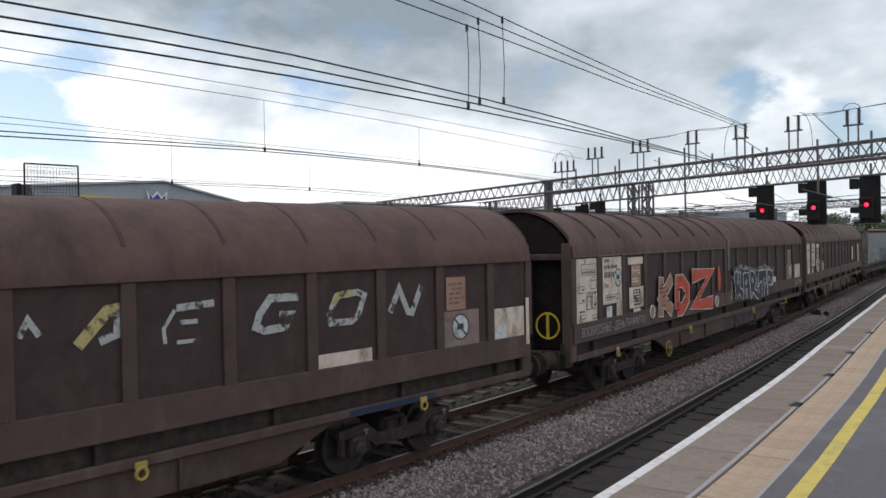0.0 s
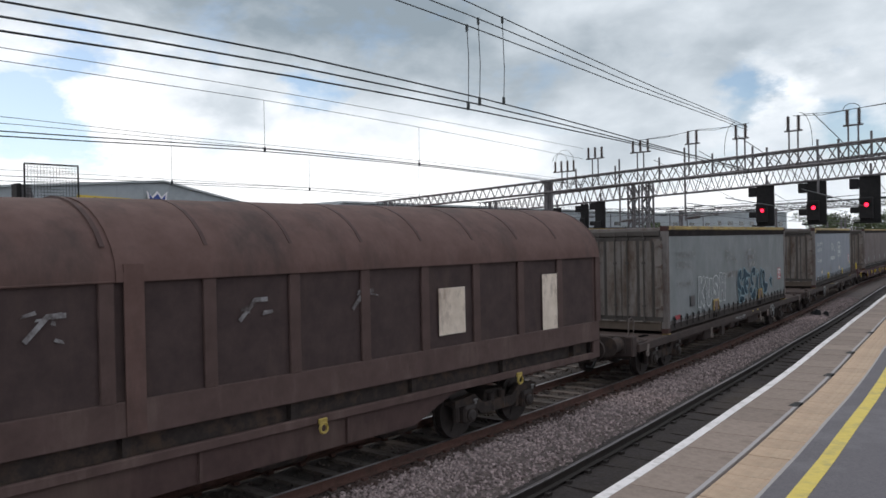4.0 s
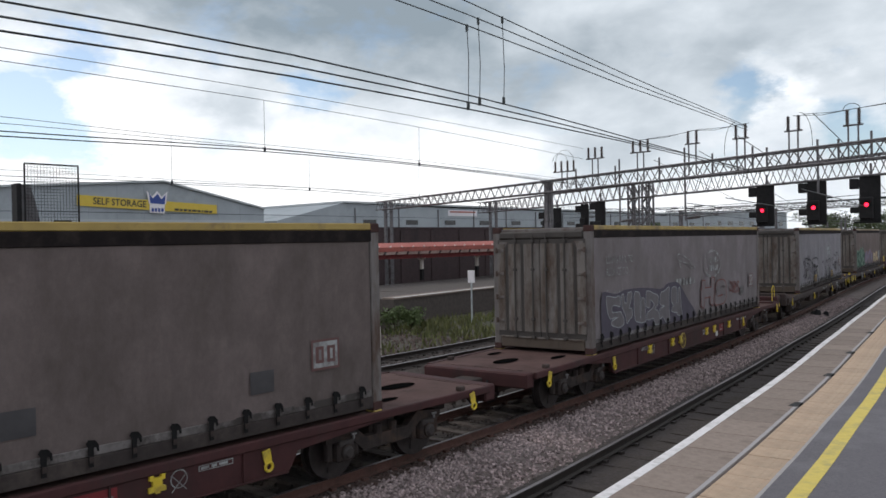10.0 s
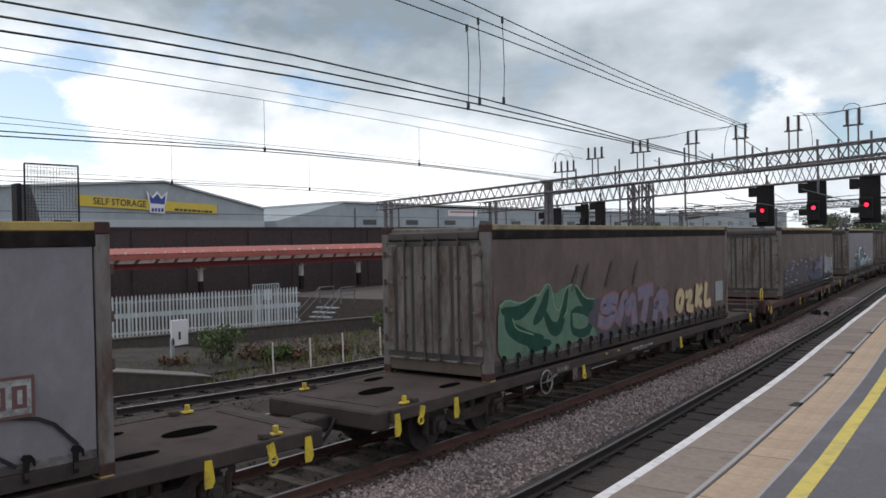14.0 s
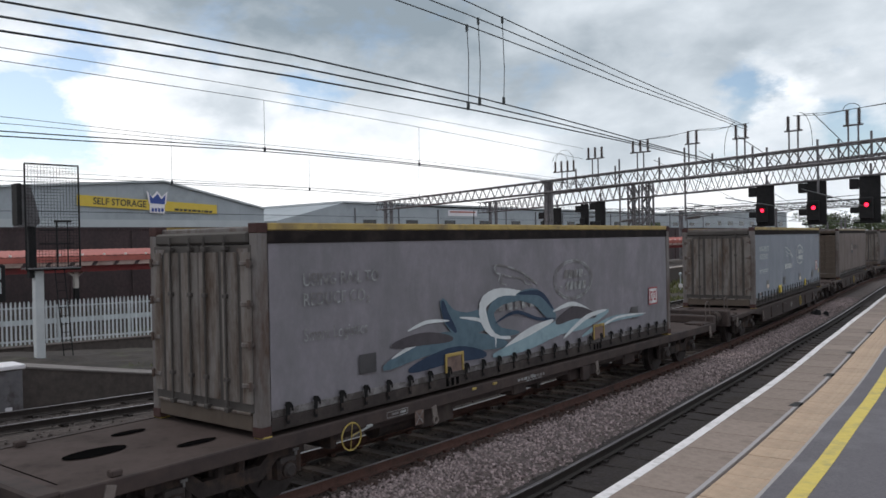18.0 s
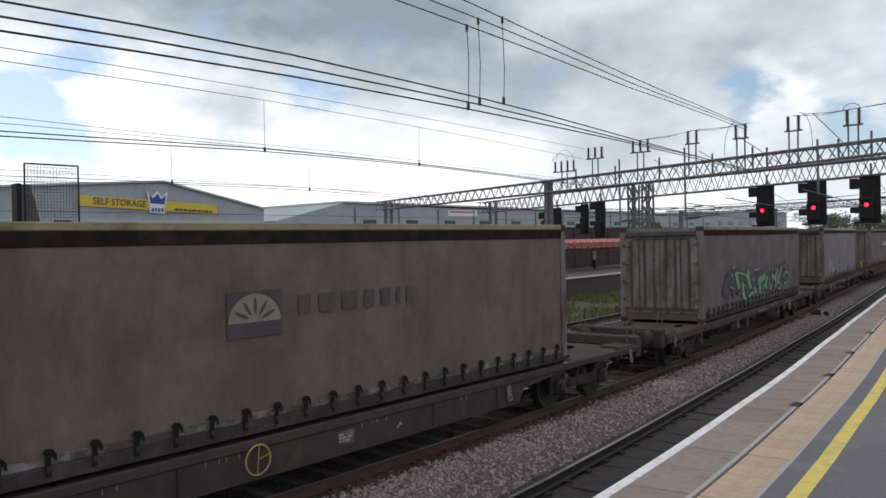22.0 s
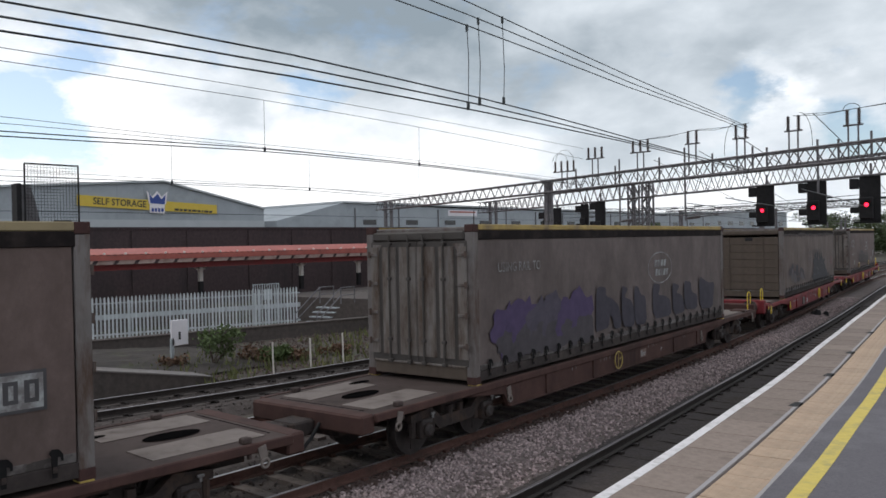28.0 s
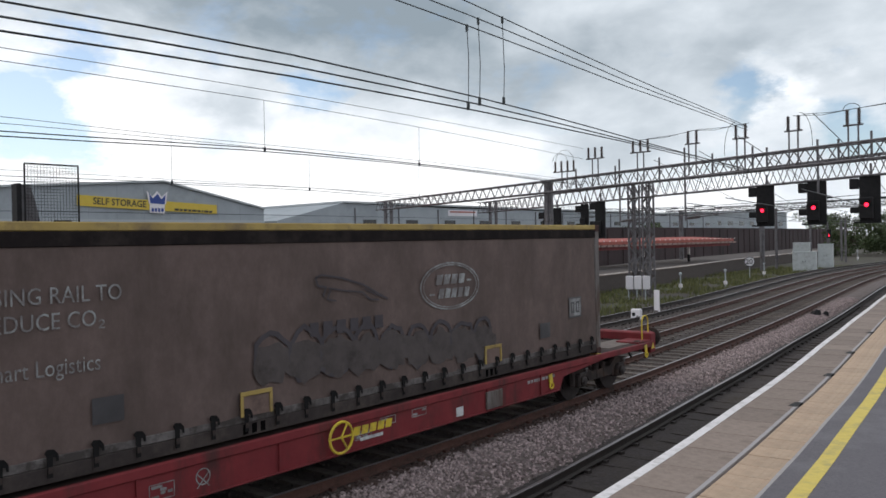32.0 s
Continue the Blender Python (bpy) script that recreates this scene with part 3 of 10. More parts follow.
def make_platform():
    p = thing("platform", "grey tarmac station platform with pale edge slabs and painted lines", "platform", "", "structure")
    Y0, Y1 = -30.0, 160.0
    strip("platform_wall", OFF_EDGE, 0.05, 0.35, -0.42, 0.80, Y0, Y1, 2.0, PLAT_FACE, p, "dark brick face below the platform edge")
    strip("platform_bed", OFF_EDGE, 0.351, 20.0, -0.42, 0.84, Y0, Y1, 2.0, PLAT_FACE, p)
    strip("tarmac", OFF_EDGE, 1.43, 20.0, 0.842, 0.915, Y0, Y1, 2.0, TARMAC, p, "grey tarmac walking surface")
    strip("joint_strip", OFF_EDGE, 0.80, 0.852, 0.842, 0.916, Y0, Y1, 2.0, GREY_JOINT, p, "pale grey strip along the slabs")
    strip("joint_strip", OFF_EDGE, 1.385, 1.429, 0.842, 0.916, Y0, Y1, 2.0, GREY_JOINT, p, "pale grey strip along the slabs")
    strip("yellow_line", OFF_EDGE, 1.66, 1.84, 0.9155, 0.919, Y0, Y1, 2.0, YELLOW_LINE, p, "worn yellow painted line")
    strip("white_edge_line", OFF_EDGE, 0.005, 0.135, 0.9165, 0.920, Y0, 70, 1.0, WHITE_LINE, p, "worn white painted edge line")
    # the edge slabs one by one
    rng = random.Random(2)
    L = 0.92
    y = Y0
    edge = Shape().cbox(0.0, 0.795, 0.004, L - 0.004, -0.075, 0.0, 0.006).mesh("edge_slab", SLAB)
    t = Shape().cbox(0.885, 1.38, 0.003, L / 2 - 0.003, -0.075, 0.0, 0.004)
    for i in range(5):
        for j in range(6):
            cx, cy = 0.935 + 0.098 * i, 0.05 + 0.073 * j
            t.add([(cx - .015, cy - .015, 0), (cx + .015, cy - .015, 0), (cx + .015, cy + .015, 0), (cx - .015, cy + .015, 0), (cx, cy, .006)],
                  [(0, 1, 4), (1, 2, 4), (2, 3, 4), (3, 0, 4)])
    tactile = t.mesh("tactile_slab", TACTILE)
    while y < 75:
        x0, x1 = station(OFF_EDGE, y), station(OFF_EDGE, y + L)
        turn = -math.degrees(math.atan((x1 - x0) / L))
        m = pose(x0, y, 0.916 + rng.uniform(-0.003, 0.002), 0, 0, turn)
        part("edge_slab", edge, None, p, at=m)
        for h in (0, L / 2):
            part("tactile_slab", tactile, None, p, at=m @ pose(0, h, 0.001))
        y += L
    strip("far_edge_slabs", OFF_EDGE, 0.0, 0.795, 0.842, 0.914, y, Y1, 2.0, SLAB, p)
    strip("far_tactile_slabs", OFF_EDGE, 0.885, 1.38, 0.842, 0.915, y, Y1, 2.0, TACTILE, p)
    # dark drain gaps in the slabs
    for yy in (12.8, 15.9, 19.2, 23.4):
        x = station(OFF_EDGE, yy)
        part("drain_slot", Shape().box(0.72, 0.84, 0, 0.35, -0.03, 0.0), BLACK, p, "dark drain slot", pose(x, yy, 0.9215, 0, 0, 2.5))


make_ground()
TRACK_1 = make_track("track_1", OFF_TRAIN, BALLAST_SOOT, "rusty rails on concrete sleepers in brown ballast", True)
make_track("track_2", OFF_NEXT, BALLAST_SOOT, "rusty rails on concrete sleepers in brown ballast", True)
make_track("track_3", OFF_FAR, BALLAST_SOOT, "worn bright rails on grimy sleepers beside weeds", True, tie=SLEEPER_DARK)
TRACK_4 = make_track("track_4", OFF_NEAR, BALLAST_DARK, "rails on oily dark ballast below the platform edge", True, tie=BALLAST_DARK)
make_ballast_ridge()
make_platform()


# ---------------------------------------------------------------- beyond the tracks
FAR_EDGE = [(-26.2, 14.0), (-27.6, 23.0), (-29.0, 32.0), (-31.6, 52.0), (-33.6, 68.0), (-37.5, 89.0), (-41.5, 118.0), (-48.0, 165.0)]


def make_far_platform():
    p = thing("far_platform", "far station platform with a pale edge and dark brick face", "platform", "", "structure")
    ends = [(-28.2, 27.0)] + FAR_EDGE[2:]
    for a, b in zip(ends, ends[1:]):
        d = Vector((b[0] - a[0], b[1] - a[1], 0))
        m = Matrix.Translation((a[0], a[1], 0)) @ Matrix.Rotation(math.atan2(d.y, d.x), 4, "Z")
        part("platform_block", Shape().box(0, d.length, 0, 9.0, -0.42, 0.82, m), PLAT_FACE, p)
        part("edge_slab", Shape().box(0, d.length, -0.08, 0.75, 0.824, 0.9, m), SLAB, p, "pale concrete edge slabs")
        part("white_edge_line", Shape().box(0, d.length, -0.075, 0.12, 0.902, 0.906, m), WHITE_LINE, p)
    return p


make_far_platform()


def make_back_wall():
    w = thing("wall_back", "long sooty dark brick boundary wall with a flat coping", "wall", "", "structure")
    pts = [(-51, -20), (-51, 33), (-51.5, 66), (-53, 99), (-57, 137), (-65, 190), (-72, 250)]
    for a, b in zip(pts, pts[1:]):
        d = Vector((b[0] - a[0], b[1] - a[1], 0))
        m = Matrix.Translation((a[0], a[1], 0)) @ Matrix.Rotation(math.atan2(d.y, d.x), 4, "Z")
        part("brickwork", Shape().box(0, d.length, 0, 0.5, -0.42, 4.8, m), BRICK_DARK, w)
        part("coping", Shape().box(0, d.length, -0.06, 0.56, 4.802, 4.96, m), BRICK_DARK, w, "dark coping stones")
        n = int(d.length / 4)
        for i in range(n):
            part("pier", Shape().box(i * 4 + 1, i * 4 + 1.5, -0.11, -0.002, -0.42, 4.7, m), BRICK_DARK, w)


make_back_wall()


EAVES = mat("faded pinkish eaves board", (0.34, 0.25, 0.21), (0.44, 0.34, 0.29), 4.0, 0.7, stain=(0.25, 0.17, 0.14), stain_scale=1.5, vary=0.1)


def make_canopy():
    c = thing("platform_canopy", "red platform canopy with corrugated roof on steel posts", "canopy", "", "")
    X, Y0, Y1 = -38.0, 2.0, 90.5
    # corrugated roof sheet sloping up to the back
    s = Shape()
    n = int((Y1 - Y0) / 0.17)
    for i in range(n + 1):
        y = Y0 + (Y1 - Y0) * i / n
        dz = 0.03 if i % 2 else 0.0
        s.v += [(X - 0.05, y, 3.27 + dz), (X - 5.0, y, 3.55 + dz), (X - 0.05, y, 3.24 + dz), (X - 5.0, y, 3.52 + dz)]
    for i in range(n):
        a, b = 4 * i, 4 * i + 4
        s.f += [(a, a + 1, b + 1, b), (a + 2, b + 2, b + 3, a + 3), (a, b, b + 2, a + 2), (a + 1, a + 3, b + 3, b + 1)]
    part("roof_sheet", s, RED_PAINT, c, "red corrugated roof sheet")
    part("fascia", Shape().box(X - 0.06, X, Y0, Y1, 3.0, 3.235), RED_PAINT, c, "flat red fascia board")
    part("soffit_beam", Shape().box(X - 0.6, X - 0.45, Y0, Y1, 2.5, 2.79), mat("dark red beam paint", (0.17, 0.022, 0.022), (0.22, 0.035, 0.033), 4.0, 0.7, stain=(0.10, 0.03, 0.028), stain_scale=1.0), c, "dark red beam below the eaves")
    y = Y0 + 0.2
    while y < Y1:
        part("eaves_slat", Shape().prism([(y, 2.80), (y + 0.82, 2.80), (y + 0.96, 2.99), (y + 0.14, 2.99)], "x", X - 0.12, X - 0.062), EAVES, c)
        part("bolt", Shape().rod((X - 0.02, y + 0.4, 3.28), (X - 0.02, y + 0.4, 3.37), 0.06), CREAM, c)
        y += 1.05
    for y in (8.0, 16.5, 23.2, 30.0, 34.6, 40.5, 46.5, 54.0, 63.0, 72.0, 82.0):
        post = part("post", Shape().box(X - 1.5, X - 1.3, y - 0.1, y + 0.1, 1.7, 2.95), CREAM, c, "cream upper post")
        part("post_base", Shape().box(X - 1.51, X - 1.29, y - 0.11, y + 0.11, 0.9, 1.69), BLACK, post, "black lower post")
        part("arm", Shape().rod((X - 1.4, y + 0.1, 2.3), (X - 1.4, y + 0.7, 2.75), 0.05), CREAM, post)
        part("arm", Shape().rod((X - 1.4, y - 0.1, 2.3), (X - 1.4, y - 0.7, 2.75), 0.05), CREAM, post)
    # supports beyond the platform slab stand on a low plinth
    part("plinth", Shape().box(X - 2.2, X - 0.6, Y0, 23, -0.42, 0.9), PLAT_FACE, c, "dark plinth")


make_canopy()


FENCE_ZINC = mat("bright zinc fence", (0.52, 0.545, 0.57), (0.64, 0.665, 0.685), 5.0, 0.5, 0.1, stain=(0.42, 0.43, 0.43), stain_scale=2.0, vary=0.15)


def make_fence():
    a, b = Vector((-34.7, 5.0, 0)), Vector((-30.75, 23.3, 0))
    d = b - a
    L = d.length
    m = Matrix.Translation((a.x, a.y, -0.2)) @ Matrix.Rotation(math.atan2(d.y, d.x), 4, "Z")
    f = thing("palisade_fence", "galvanised steel palisade fence with pointed pales", "fence", "", "", m)
    pale = Shape()
    pale.prism([(-0.035, 0.1), (0.035, 0.1), (0.035, 1.72), (0.0, 1.8), (-0.035, 1.72)], "y", -0.012, 0.012)
    pm = pale.mesh("pale", FENCE_ZINC)
    n = int(L / 0.155)
    for i in range(n):
        part("pale", pm, None, f, at=pose(0.08 + i * 0.155, -0.05, 0, 0, 0, 0))
    for z, h in ((0.2, 0.07), (0.86, 0.2), (1.5, 0.05)):
        part("fence_rail", Shape().box(0, L, -0.03, 0.02, z, z + h), FENCE_ZINC, f)
    for i in range(int(L / 2.75) + 1):
        part("post", Shape().box(i * 2.75 - 0.03, i * 2.75 + 0.03, 0.022, 0.1, -0.2, 1.6), FENCE_ZINC, f)
    part("kerb", Shape().cbox(0, L, -0.16, 0.15, -0.22, 0.06, 0.02), GREY_JOINT, f, "pale concrete kerb under the fence")


make_fence()


def make_retaining_wall():
    w = thing("retaining_wall", "low dark brick retaining wall below the palisade fence", "wall", "", "structure")
    a, b = (-31.1, 5.4), (-27.5, 26.0)
    d = Vector((b[0] - a[0], b[1] - a[1], 0))
    m = Matrix.Translation((a[0], a[1], 0)) @ Matrix.Rotation(math.atan2(d.y, d.x), 4, "Z")
    part("brickwork", Shape().box(0, d.length, 0, 0.35, -0.42, 0.12, m), PLAT_FACE, w)
    for i in range(int(d.length / 1.2)):
        part("coping_stone", Shape().cbox(i * 1.2 + 0.01, i * 1.2 + 1.19, -0.04, 0.39, 0.122, 0.18, 0.01, m), PLAT_FACE, w)


make_retaining_wall()


def make_ramp():
    """The end ramp of the middle platform."""
    r = thing("platform_ramp", "dark platform end ramp sloping down to the weeds", "platform ramp", "", "structure")
    x = -20.9
    top = [(-10, 0.95), (6.0, 0.95), (12.7, -0.26), (12.9, -0.42), (-10, -0.42)]
    part("ramp_block", Shape().prism(top, "x", x - 1.3, x), PLAT_FACE, r)
    part("ramp_surface", Shape().prism([(6.0, 0.951), (12.7, -0.259), (12.7, -0.22), (6.0, 1.0)], "x", x - 1.32, x + 0.03), RAMP_TOP, r, "worn grey ramp surface")
    part("platform_top", Shape().box(x - 1.32, x + 0.03, -10, 6.0, 0.951, 1.0), TARMAC, r)


def make_bank():
    """Bare sooty soil that climbs from the ramp to the retaining wall."""
    rng = random.Random(21)
    s = Shape()
    nx, ny = 14, 60
    for i in range(ny + 1):
        y = -10 + 33 * i / ny
        for j in range(nx + 1):
            u = j / nx
            x = -22.2 - (9.0 - 0.16 * max(0, y - 5)) * u
            z = -0.45 + (0.62 * max(0.0, 1 - max(0, y - 9) / 9)) * min(1, 0.35 + u) + rng.uniform(-0.03, 0.03)
            s.v.append((x + rng.uniform(-0.1, 0.1), y, z if 0 < j < nx else min(z, -0.3)))
    for i in range(ny):
        for j in range(nx):
            k = i * (nx + 1) + j
            s.f.append((k, k + 1, k + nx + 2, k + nx + 1))
    tagged(part("soil_bank", s, SOIL), "bare dark brown soil bank below the fence", "soil", kind="structure")


SOIL = mat("dark sooty soil", (0.026, 0.021, 0.018), (0.055, 0.044, 0.036), 3.0, 0.95, bump=0.8, stain=(0.06, 0.062, 0.03), stain_scale=0.8, stain_at=(0.55, 0.72))
make_bank()
make_ramp()


# ---------------------------------------------------------------- warehouses
def make_storage():
    w = thing("storage_warehouse", "large grey sheet-clad warehouse with a low gable and yellow sign", "warehouse", "", "")
    X = -110.0
    g = [(-5.0, -0.42), (76.5, -0.42), (76.5, 9.4), (59.0, 13.1), (37.0, 11.6), (10.0, 9.6), (-5.0, 8.6)]
    part("gable_wall", Shape().prism(g, "x", X - 0.3, X), CLAD, w)
    part("hall", Shape().prism([(a, b - 0.05) for a, b in g], "x", X - 60, X - 0.302), CLAD, w)
    s = Shape()
    for (a, b), (c, d) in zip(g[2:], g[3:]):
        s.add([(X + 0.4, a, b + 0.02), (X + 0.4, c, d + 0.02), (X - 60, c, d + 0.02), (X - 60, a, b + 0.02),
               (X + 0.4, a, b + 0.3), (X + 0.4, c, d + 0.3), (X - 60, c, d + 0.3), (X - 60, a, b + 0.3)],
              [(0, 1, 2, 3), (4, 5, 6, 7), (0, 1, 5, 4), (1, 2, 6, 5), (2, 3, 7, 6), (3, 0, 4, 7)])
    part("roof", s, CLAD_PALE, w, "pale grey roof sheets")
    for y in range(-4, 76, 4):
        top = float(np.interp(y, [-5, 10, 37, 59, 76.5], [8.6, 9.6, 11.6, 13.1, 9.4]))
        part("cladding_joint", Shape().box(X, X + 0.03, y, y + 0.08, 0, top - 0.1), CLAD, w)
    part("lower_band", Shape().box(X + 0.002, X + 0.1, -5, 76.5, -0.42, 7.6), CLAD_PALE, w, "paler lower wall band")
    return w


def make_sign(w):
    X = -109.85
    # the board runs slightly downhill like the roof line
    a, b = (46.4, 10.95, 9.45), (67.7, 9.95, 8.55)
    s = Shape()
    s.add([(X, a[0], a[2]), (X, b[0], b[2]), (X, b[0], b[1]), (X, a[0], a[1]), (X + .1, a[0], a[2]), (X + .1, b[0], b[2]), (X + .1, b[0], b[1]), (X + .1, a[0], a[1])],
          [(0, 1, 2, 3), (4, 5, 6, 7), (0, 1, 5, 4), (1, 2, 6, 5), (2, 3, 7, 6), (3, 0, 4, 7)])
    board = part("sign_board", s, SIGN_YELLOW, w, "yellow sign board")
    tilt = math.degrees(math.atan2(b[2] - a[2], b[0] - a[0]))
    me = text_mesh("SELF STORAGE", 1.3, SIGN_INK, 1.0, 0.02)
    wide = max(v.co.y for v in me.vertices)
    me.transform(Matrix.Diagonal((1, 7.7 / wide, 1, 1)))
    part("sign_letters", me, None, board, "dark letters on the yellow board", pose(X + 0.13, 48.5, 9.72, tilt))
    part("crown_panel", Shape().prism([(56.7, 8.6), (59.0, 8.45), (59.0, 9.85), (56.7, 9.95)], "x", X + 0.11, X + 0.2), SIGN_WHITE, board, "white sign panel")
    part("crown_rim", Shape().prism([(56.6, 9.96), (59.2, 9.86), (59.5, 11.75), (58.6, 10.95), (57.9, 11.8), (57.1, 11.0), (56.25, 11.8)], "x", X + 0.105, X + 0.2), SIGN_WHITE, board, "white rim of the emblem")
    part("crown", Shape().prism([(56.8, 10.0), (59.0, 9.86), (59.2, 11.3), (58.5, 10.6), (57.9, 11.4), (57.2, 10.7), (56.6, 11.4)], "x", X + 0.11, X + 0.22), SIGN_BLUE, board, "blue crown emblem")
    for y in (56.95, 57.45, 57.95, 58.45):
        part("emblem_bar", Shape().box(X + 0.2, X + 0.22, y, y + 0.36, 8.8, 9.3), SIGN_BLUE, board)
    y = 60.6
    for k in (0.7, 0.45, 0.6, 0.5, 0.7, 0.55, 0.3, 0.65, 0.5):
        z = 9.05 - (y - 57) * 0.045
        part("sign_bar", Shape().box(X + 0.11, X + 0.13, y, y + k, z + 0.1, z + 0.42), SIGN_INK, board, "short dark bar")
        y += k + 0.16


make_sign(make_storage())


def make_second_warehouse():
    w = thing("long_warehouse", "long low pale grey warehouse with flat sheet walls", "warehouse", "", "")
    X = -110.0
    part("wall", Shape().prism([(79.0, -0.42), (250, -0.42), (250, 10.0), (123, 10.4), (93, 10.8), (79, 7.6)], "x", X - 50, X), CLAD, w)
    part("roof", Shape().prism([(93, 10.85), (250, 10.05), (250, 10.4), (93, 11.2)], "x", X - 50, X + 0.4), CLAD_PALE, w)
    for k in range(14):
        y = 98 + k * 11
        part("window", Shape().box(X, X + 0.06, y, y + 3.2, 7.0, 7.9), DARK_LENS, w, "dark strip window")
        part("downpipe", Shape().rod((X + 0.1, y - 2, 0), (X + 0.1, y - 2, 10.0), 0.12), STEEL, w)
    part("sign_panel", Shape().box(X + 0.002, X + 0.1, 121, 130, 8.8, 10.0), SIGN_WHITE, w, "white panel sign")
    part("sign_bar", Shape().box(X + 0.11, X + 0.14, 121.5, 129.5, 9.5, 9.8), RED_PAINT, w, "red bar")


make_second_warehouse()


def make_distant_shed():
    w = thing("distant_shed", "distant pale grey flat-roofed shed", "warehouse", "", "")
    for y0, y1, z in ((262, 300, 11.6), (300.01, 345, 12.6)):
        part("wall", Shape().box(-160, -122, y0, y1, -0.42, z), CLAD, w)
        part("roof", Shape().box(-160.3, -121.7, y0, y1, z + 0.01, z + 0.7), CLAD_PALE, w, "pale roof edge")
    for k in range(8):
        part("window", Shape().box(-122, -121.9, 266 + k * 10, 270 + k * 10, 7.5, 9.0), DARK_LENS, w, "dark window strip")


make_distant_shed()


# ---------------------------------------------------------------- overhead line gantries
def lattice(s, a, b, w, h, r, bay):
    """A box truss from a to b (lower corner line), w wide and h high."""
    a, b = Vector(a), Vector(b)
    d = (b - a).normalized()
    side = Vector((-d.y, d.x, 0)).normalized() * w
    L = (b - a).length
    n = max(2, int(round(L / bay)))
    up = Vector((0, 0, h))
    for o in (Vector(), side, up, side + up):
        s.rod(a + o, b + o, r, 6)
    for i in range(n):
        p, m, q = a + d * (L * i / n), a + d * (L * (i + 0.5) / n), a + d * (L * (i + 1) / n)
        for o in (Vector(), side):
            s.rod(p + o, m + o + up, r * 0.62, 4, caps=False)
            s.rod(m + o + up, q + o, r * 0.62, 4, caps=False)
        for o in (Vector(), up):
            s.rod(p + o, m + side + o, r * 0.5, 4, caps=False)
            s.rod(m + side + o, q + o, r * 0.5, 4, caps=False)
    return s


A_R, A_L = Vector((-4.0, 31.5, 6.33)), Vector((-49.2, 46.0, 6.33))
B_R, B_L = Vector((-4.0, 38.9, 6.33)), Vector((-49.0, 59.0, 6.25))


def on_beam(R, L, x):
    t = (x - R.x) / (L.x - R.x)
    return R + (L - R) * t


def lattice_post(s, x, y, z0, z1, w, d, r):
    for i in (0, 1):
        for j in (0, 1):
            s.rod((x + (i - .5) * w, y + (j - .5) * d, z0), (x + (i - .5) * w, y + (j - .5) * d, z1), r, 5)
    n = int((z1 - z0) / (w * 1.3))
    for k in range(n):
        za, zb = z0 + (z1 - z0) * k / n, z0 + (z1 - z0) * (k + 1) / n
        e = 1 if k % 2 else -1
        for j in (0, 1):
            s.rod((x - e * w / 2, y + (j - .5) * d, za), (x + e * w / 2, y + (j - .5) * d, zb), r * .6, 4, caps=False)
            s.rod((x + (j - .5) * w, y - e * d / 2, za), (x + (j - .5) * w, y + e * d / 2, zb), r * .6, 4, caps=False)


def insulator(s, a, b, r=0.07):
    s.lathe(a, b, [r * 0.5] + [r * 0.6, r, r * 0.55] * 7 + [r * 0.5], 8)


def make_gantry(name, R, L, posts, h, label):
    g = thing(name, label, "gantry", "overhead line gantries", "")
    part("truss_beam", lattice(Shape(), R, L, 0.6, h, 0.045, 0.95), STEEL, g, "grey lattice box beam")
    for x, kind in posts:
        p = on_beam(R, L, x)
        s = Shape()
        if kind == "twin":
            for o in (-0.35, 0.35):
                s.cbox(p.x + o - 0.13, p.x + o + 0.13, p.y + 0.2, p.y + 0.4, -0.42, p.z + h, 0.02)
            for k in range(6):
                s.rod((p.x - 0.35, p.y + 0.3, k * 1.1 + 0.2), (p.x + 0.35, p.y + 0.3, k * 1.1 + 0.9), 0.025, 4)
        elif kind == "thick":
            s.cbox(p.x - 0.14, p.x + 0.14, p.y + 0.1, p.y + 0.5, -0.42, p.z + h + 0.1, 0.02)
            s.cbox(p.x + 0.17, p.x + 0.3, p.y + 0.15, p.y + 0.45, -0.42, p.z + h, 0.02)
        else:
            lattice_post(s, p.x, p.y + 0.3, -0.42, p.z + h, 0.5, 0.6, 0.075)
        part("post", s, STEEL, g, "grey steel upright")
    return g


GA = make_gantry("signal_gantry", A_R, A_L, [(-48.6, "twin"), (-27.79, "thick"), (-4.99, "thick")], 0.66, "grey lattice overhead line gantry across the tracks")
make_gantry("signal_gantry", B_R, B_L, [(-47.6, "twin"), (-27.97, "lattice"), (-26.55, "lattice"), (-4.43, "lattice")], 0.95, "grey lattice gantry carrying red colour-light signals")


def drop_on(R, L, x):
    p = on_beam(R, L, x)
    return p.x, p.y + 0.3


